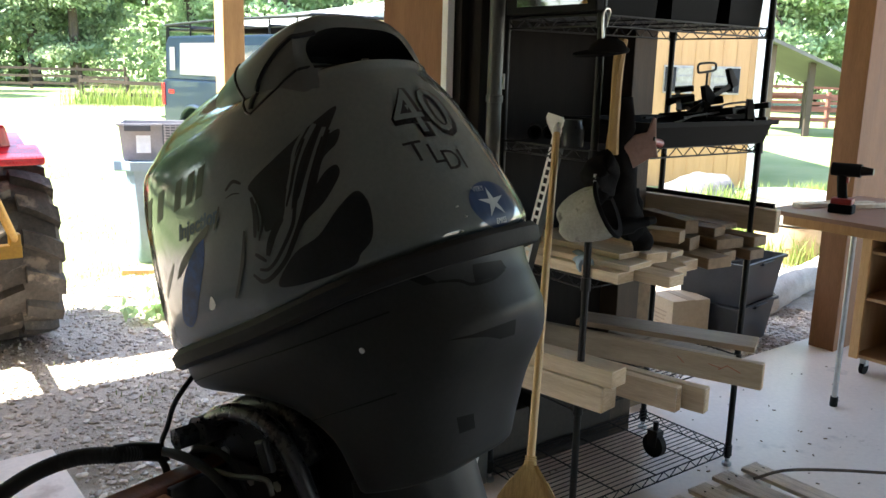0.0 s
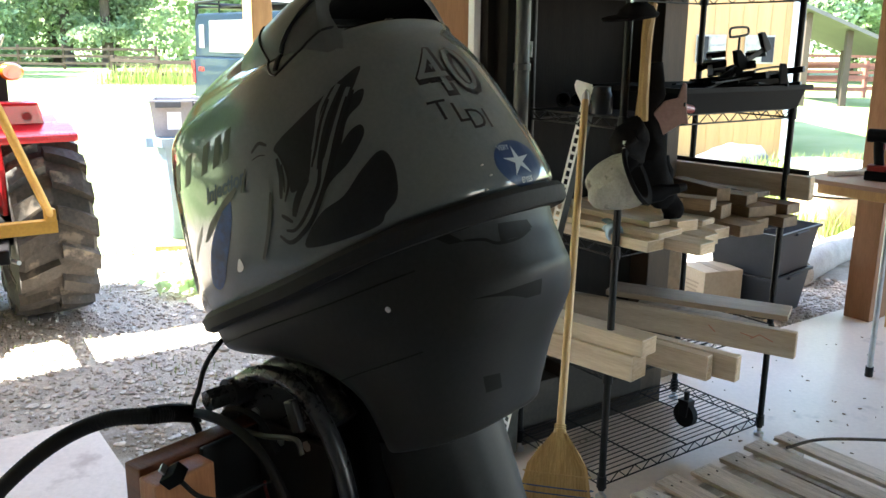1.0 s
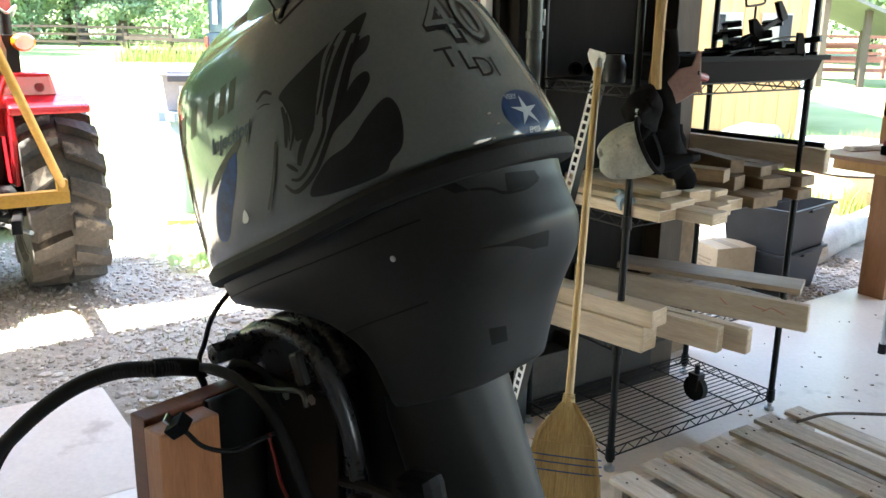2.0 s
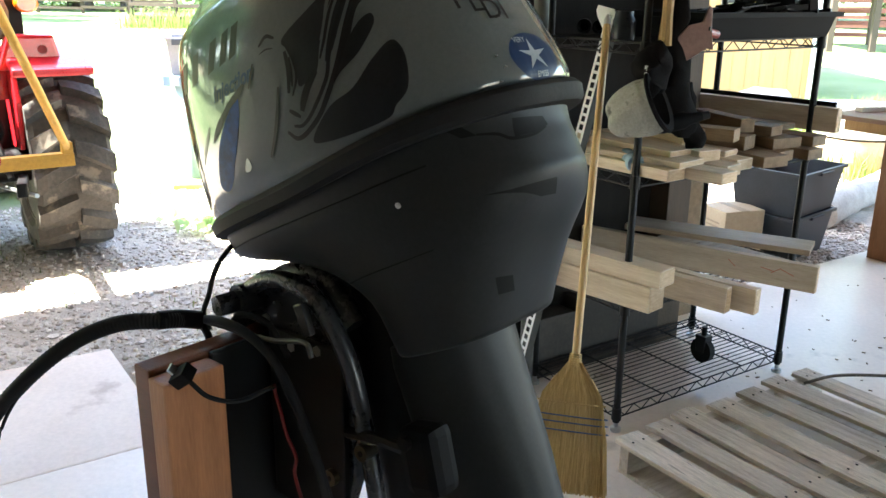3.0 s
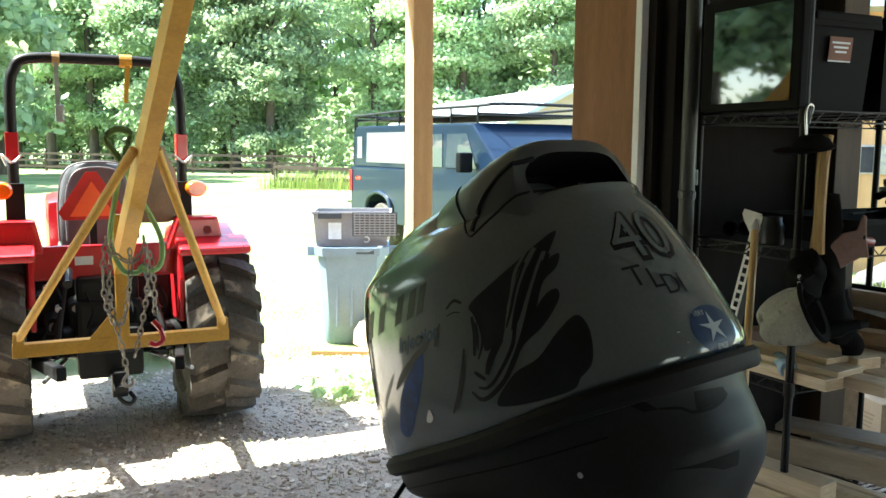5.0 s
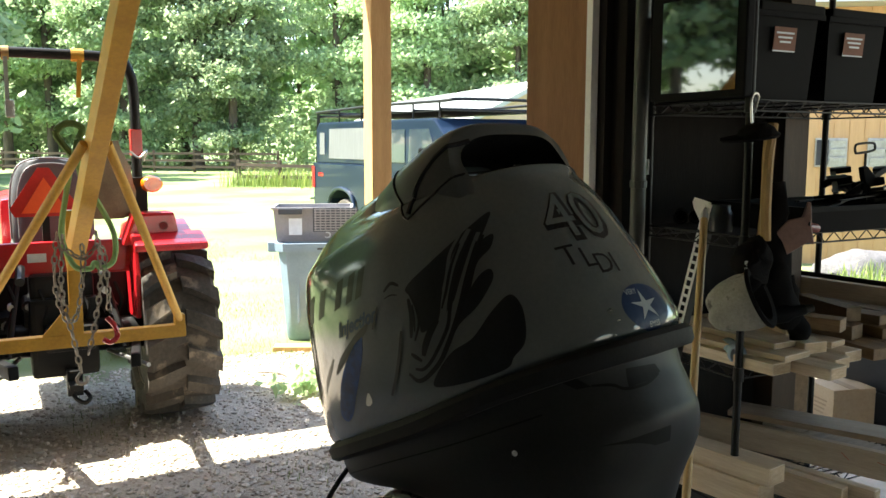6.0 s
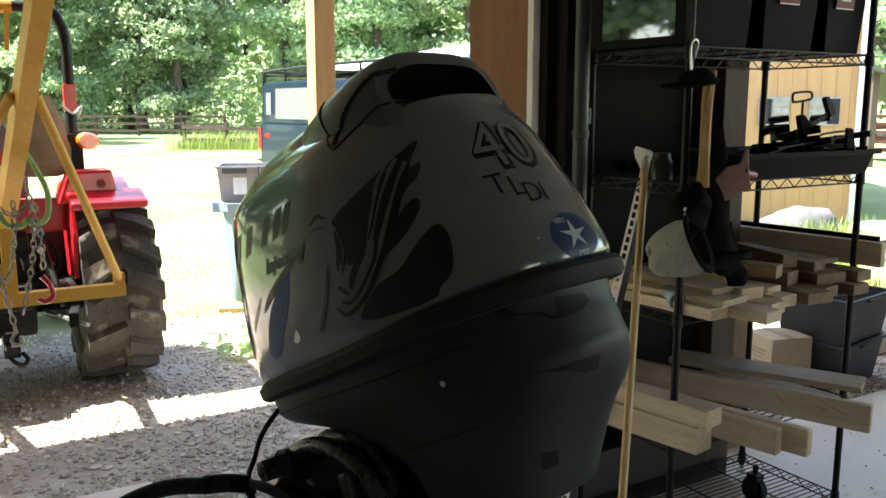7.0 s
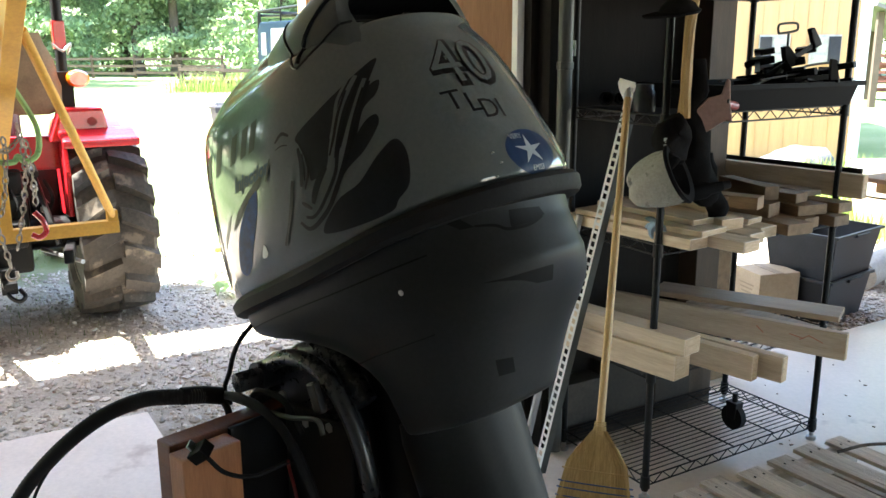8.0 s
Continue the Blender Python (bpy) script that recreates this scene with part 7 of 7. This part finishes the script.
# ---------------------------------------------------------------- trees
def tree(seed, height, spread, low, n_clump, n_leaf, leaf, name="tree"):
    rg_ = np.random.default_rng(seed)
    rr = random.Random(seed)
    t = thing(name, Matrix(), "tall leafy green tree at the edge of the wood", "tree", "trees behind the yard")
    lean = Vector((rr.uniform(-0.4, 0.4), rr.uniform(-0.4, 0.4), 0))
    path = [Vector((0, 0, -0.2)), Vector((0, 0, height * 0.25)) + lean * 0.4, Vector((0, 0, height * 0.55)) + lean, Vector((0, 0, height * 0.92)) + lean * 1.3]
    bm_ = bmesh.new()
    pp_ = smooth_path(path, 5)
    rings_ = [[p + Vector((math.cos(k * math.pi / 5), math.sin(k * math.pi / 5), 0)) * (0.32 * (1 - i / len(pp_)) + 0.04) * (1.35 if i == 0 else 1) for k in range(10)] for i, p in enumerate(pp_)]
    bm_.free()
    part("trunk", loft(rings_), BARK, t, smooth=True)
    centres, sizes = [], []
    for k in range(n_clump):
        z = low + (height - low) * rr.random() ** 0.9
        u = (z - low) / (height - low)
        env = spread * (0.55 + 1.5 * u) * (1 - u) ** 0.55 * 1.05 if u > 0.12 else spread * (0.5 + 2 * u)
        if k % 8 == 0:
            bough = (z, rr.uniform(0, 2 * math.pi), env * rr.uniform(0.75, 1.1), rr.uniform(0.06, 0.26))
        z, a, reach, droop = bough
        d = reach * (0.3 + 0.7 * math.sqrt(rr.random()))
        a += rr.uniform(-0.32, 0.32)
        centres.append((d * math.cos(a), d * math.sin(a), z - droop * d + rr.uniform(-0.22, 0.22)))
        sizes.append(rr.uniform(0.4, 0.95))
    for k in range(12):
        c_ = Vector(centres[k * 7 % n_clump])
        b0 = path[1].lerp(path[2], min(1, max(0, (c_.z - height * 0.25) / (height * 0.5))))
        part("limb", tube([b0, b0.lerp(c_, 0.5) + Vector((0, 0, 0.3)), c_], 0.06, 6, 3), BARK, t)
    vs = []
    for c_, s__ in zip(centres, sizes):
        vs.append(leaves(n_leaf, (s__ * 0.75, s__ * 0.75, s__ * 0.3), leaf, rg_, c_))
    vs = np.concatenate(vs)
    me_ = bpy.data.meshes.new("crown")
    me_.from_pydata(vs.tolist(), [], [(4 * k, 4 * k + 1, 4 * k + 2, 4 * k + 3) for k in range(len(vs) // 4)])
    me_.materials.append(FOLIAGE)
    cr_ = new("crown", me_)
    cr_.parent = t
    return t


kinds = [tree(sd_, h_, sp_, lo_, 420, 84, 0.15) for sd_, h_, sp_, lo_ in ((11, 15, 3.6, 1.8), (12, 18, 3.2, 2.6), (13, 13, 3.9, 1.2), (14, 20, 2.8, 3.2))]
plain_kinds = [tree(sd_, h_, sp_, lo_, 420, 11, 0.36) for sd_, h_, sp_, lo_ in ((15, 16, 3.8, 1.6), (16, 20, 3.2, 2.6))]
rt = random.Random(21)


def wood(own, trees):
    """Trees of the given kinds at their spots, each kind's first tree being the original."""
    for k, (x, y) in enumerate(trees):
        m = pose(x, y, -0.03, 0, 0, rt.uniform(0, 360))
        if k < len(own):
            own[k].matrix_basis = m
        else:
            copy_thing(own[rt.randrange(len(own))], m)


wood(kinds, [(-54 + k * 4.2 + rt.uniform(-1.3, 1.3), 52.5 + rt.uniform(-1.5, 2.5)) for k in range(16)] + [(9 + k * 3.6 + rt.uniform(-1, 1), 42 + rt.uniform(-1.5, 2.5)) for k in range(8)])
# rows at x -33 and -41 are unseen, added for green reflections
wood(plain_kinds, [(-60 + k * 4.6 + rt.uniform(-1, 1), 60 + rt.uniform(-2, 3)) for k in range(15)] + [(-64 + k * 7 + rt.uniform(-1, 1), 70 + rt.uniform(-2, 3)) for k in range(11)]
     + [(8 + k * 4.4 + rt.uniform(-1, 1), 50 + rt.uniform(-1.5, 2.5)) for k in range(8)] + [(-33 + rt.uniform(-3, 3), -14 + k * 4.6 + rt.uniform(-1, 1)) for k in range(13)]
     + [(-41 + rt.uniform(-3, 3), -12 + k * 6 + rt.uniform(-1, 1)) for k in range(9)])


def shrubs(name, n, x0, x1, y, h, label):
    c = np.stack([rg.uniform(x0, x1, n), y + rg.normal(0, 1.5, n), rg.power(1.3, n) * h], axis=1)
    v_ = np.concatenate([leaves(26, (0.6, 0.6, 0.35), 0.2, rg, q) for q in c])
    v_[:, 2] = np.maximum(v_[:, 2], -0.03)
    scatter_mesh(name, v_.tolist(), [(4 * k, 4 * k + 1, 4 * k + 2, 4 * k + 3) for k in range(len(v_) // 4)], FOLIAGE, label, "undergrowth")


shrubs("understorey", 420, -60, -4, 56.5, 3.2, "leafy saplings between the trunks")
shrubs("undergrowth", 700, -62, 12, 64, 5.0, "dark leafy undergrowth below the trees")
shrubs("hedge", 260, 6, 42, 48, 4.5, "dense green undergrowth behind the fence")
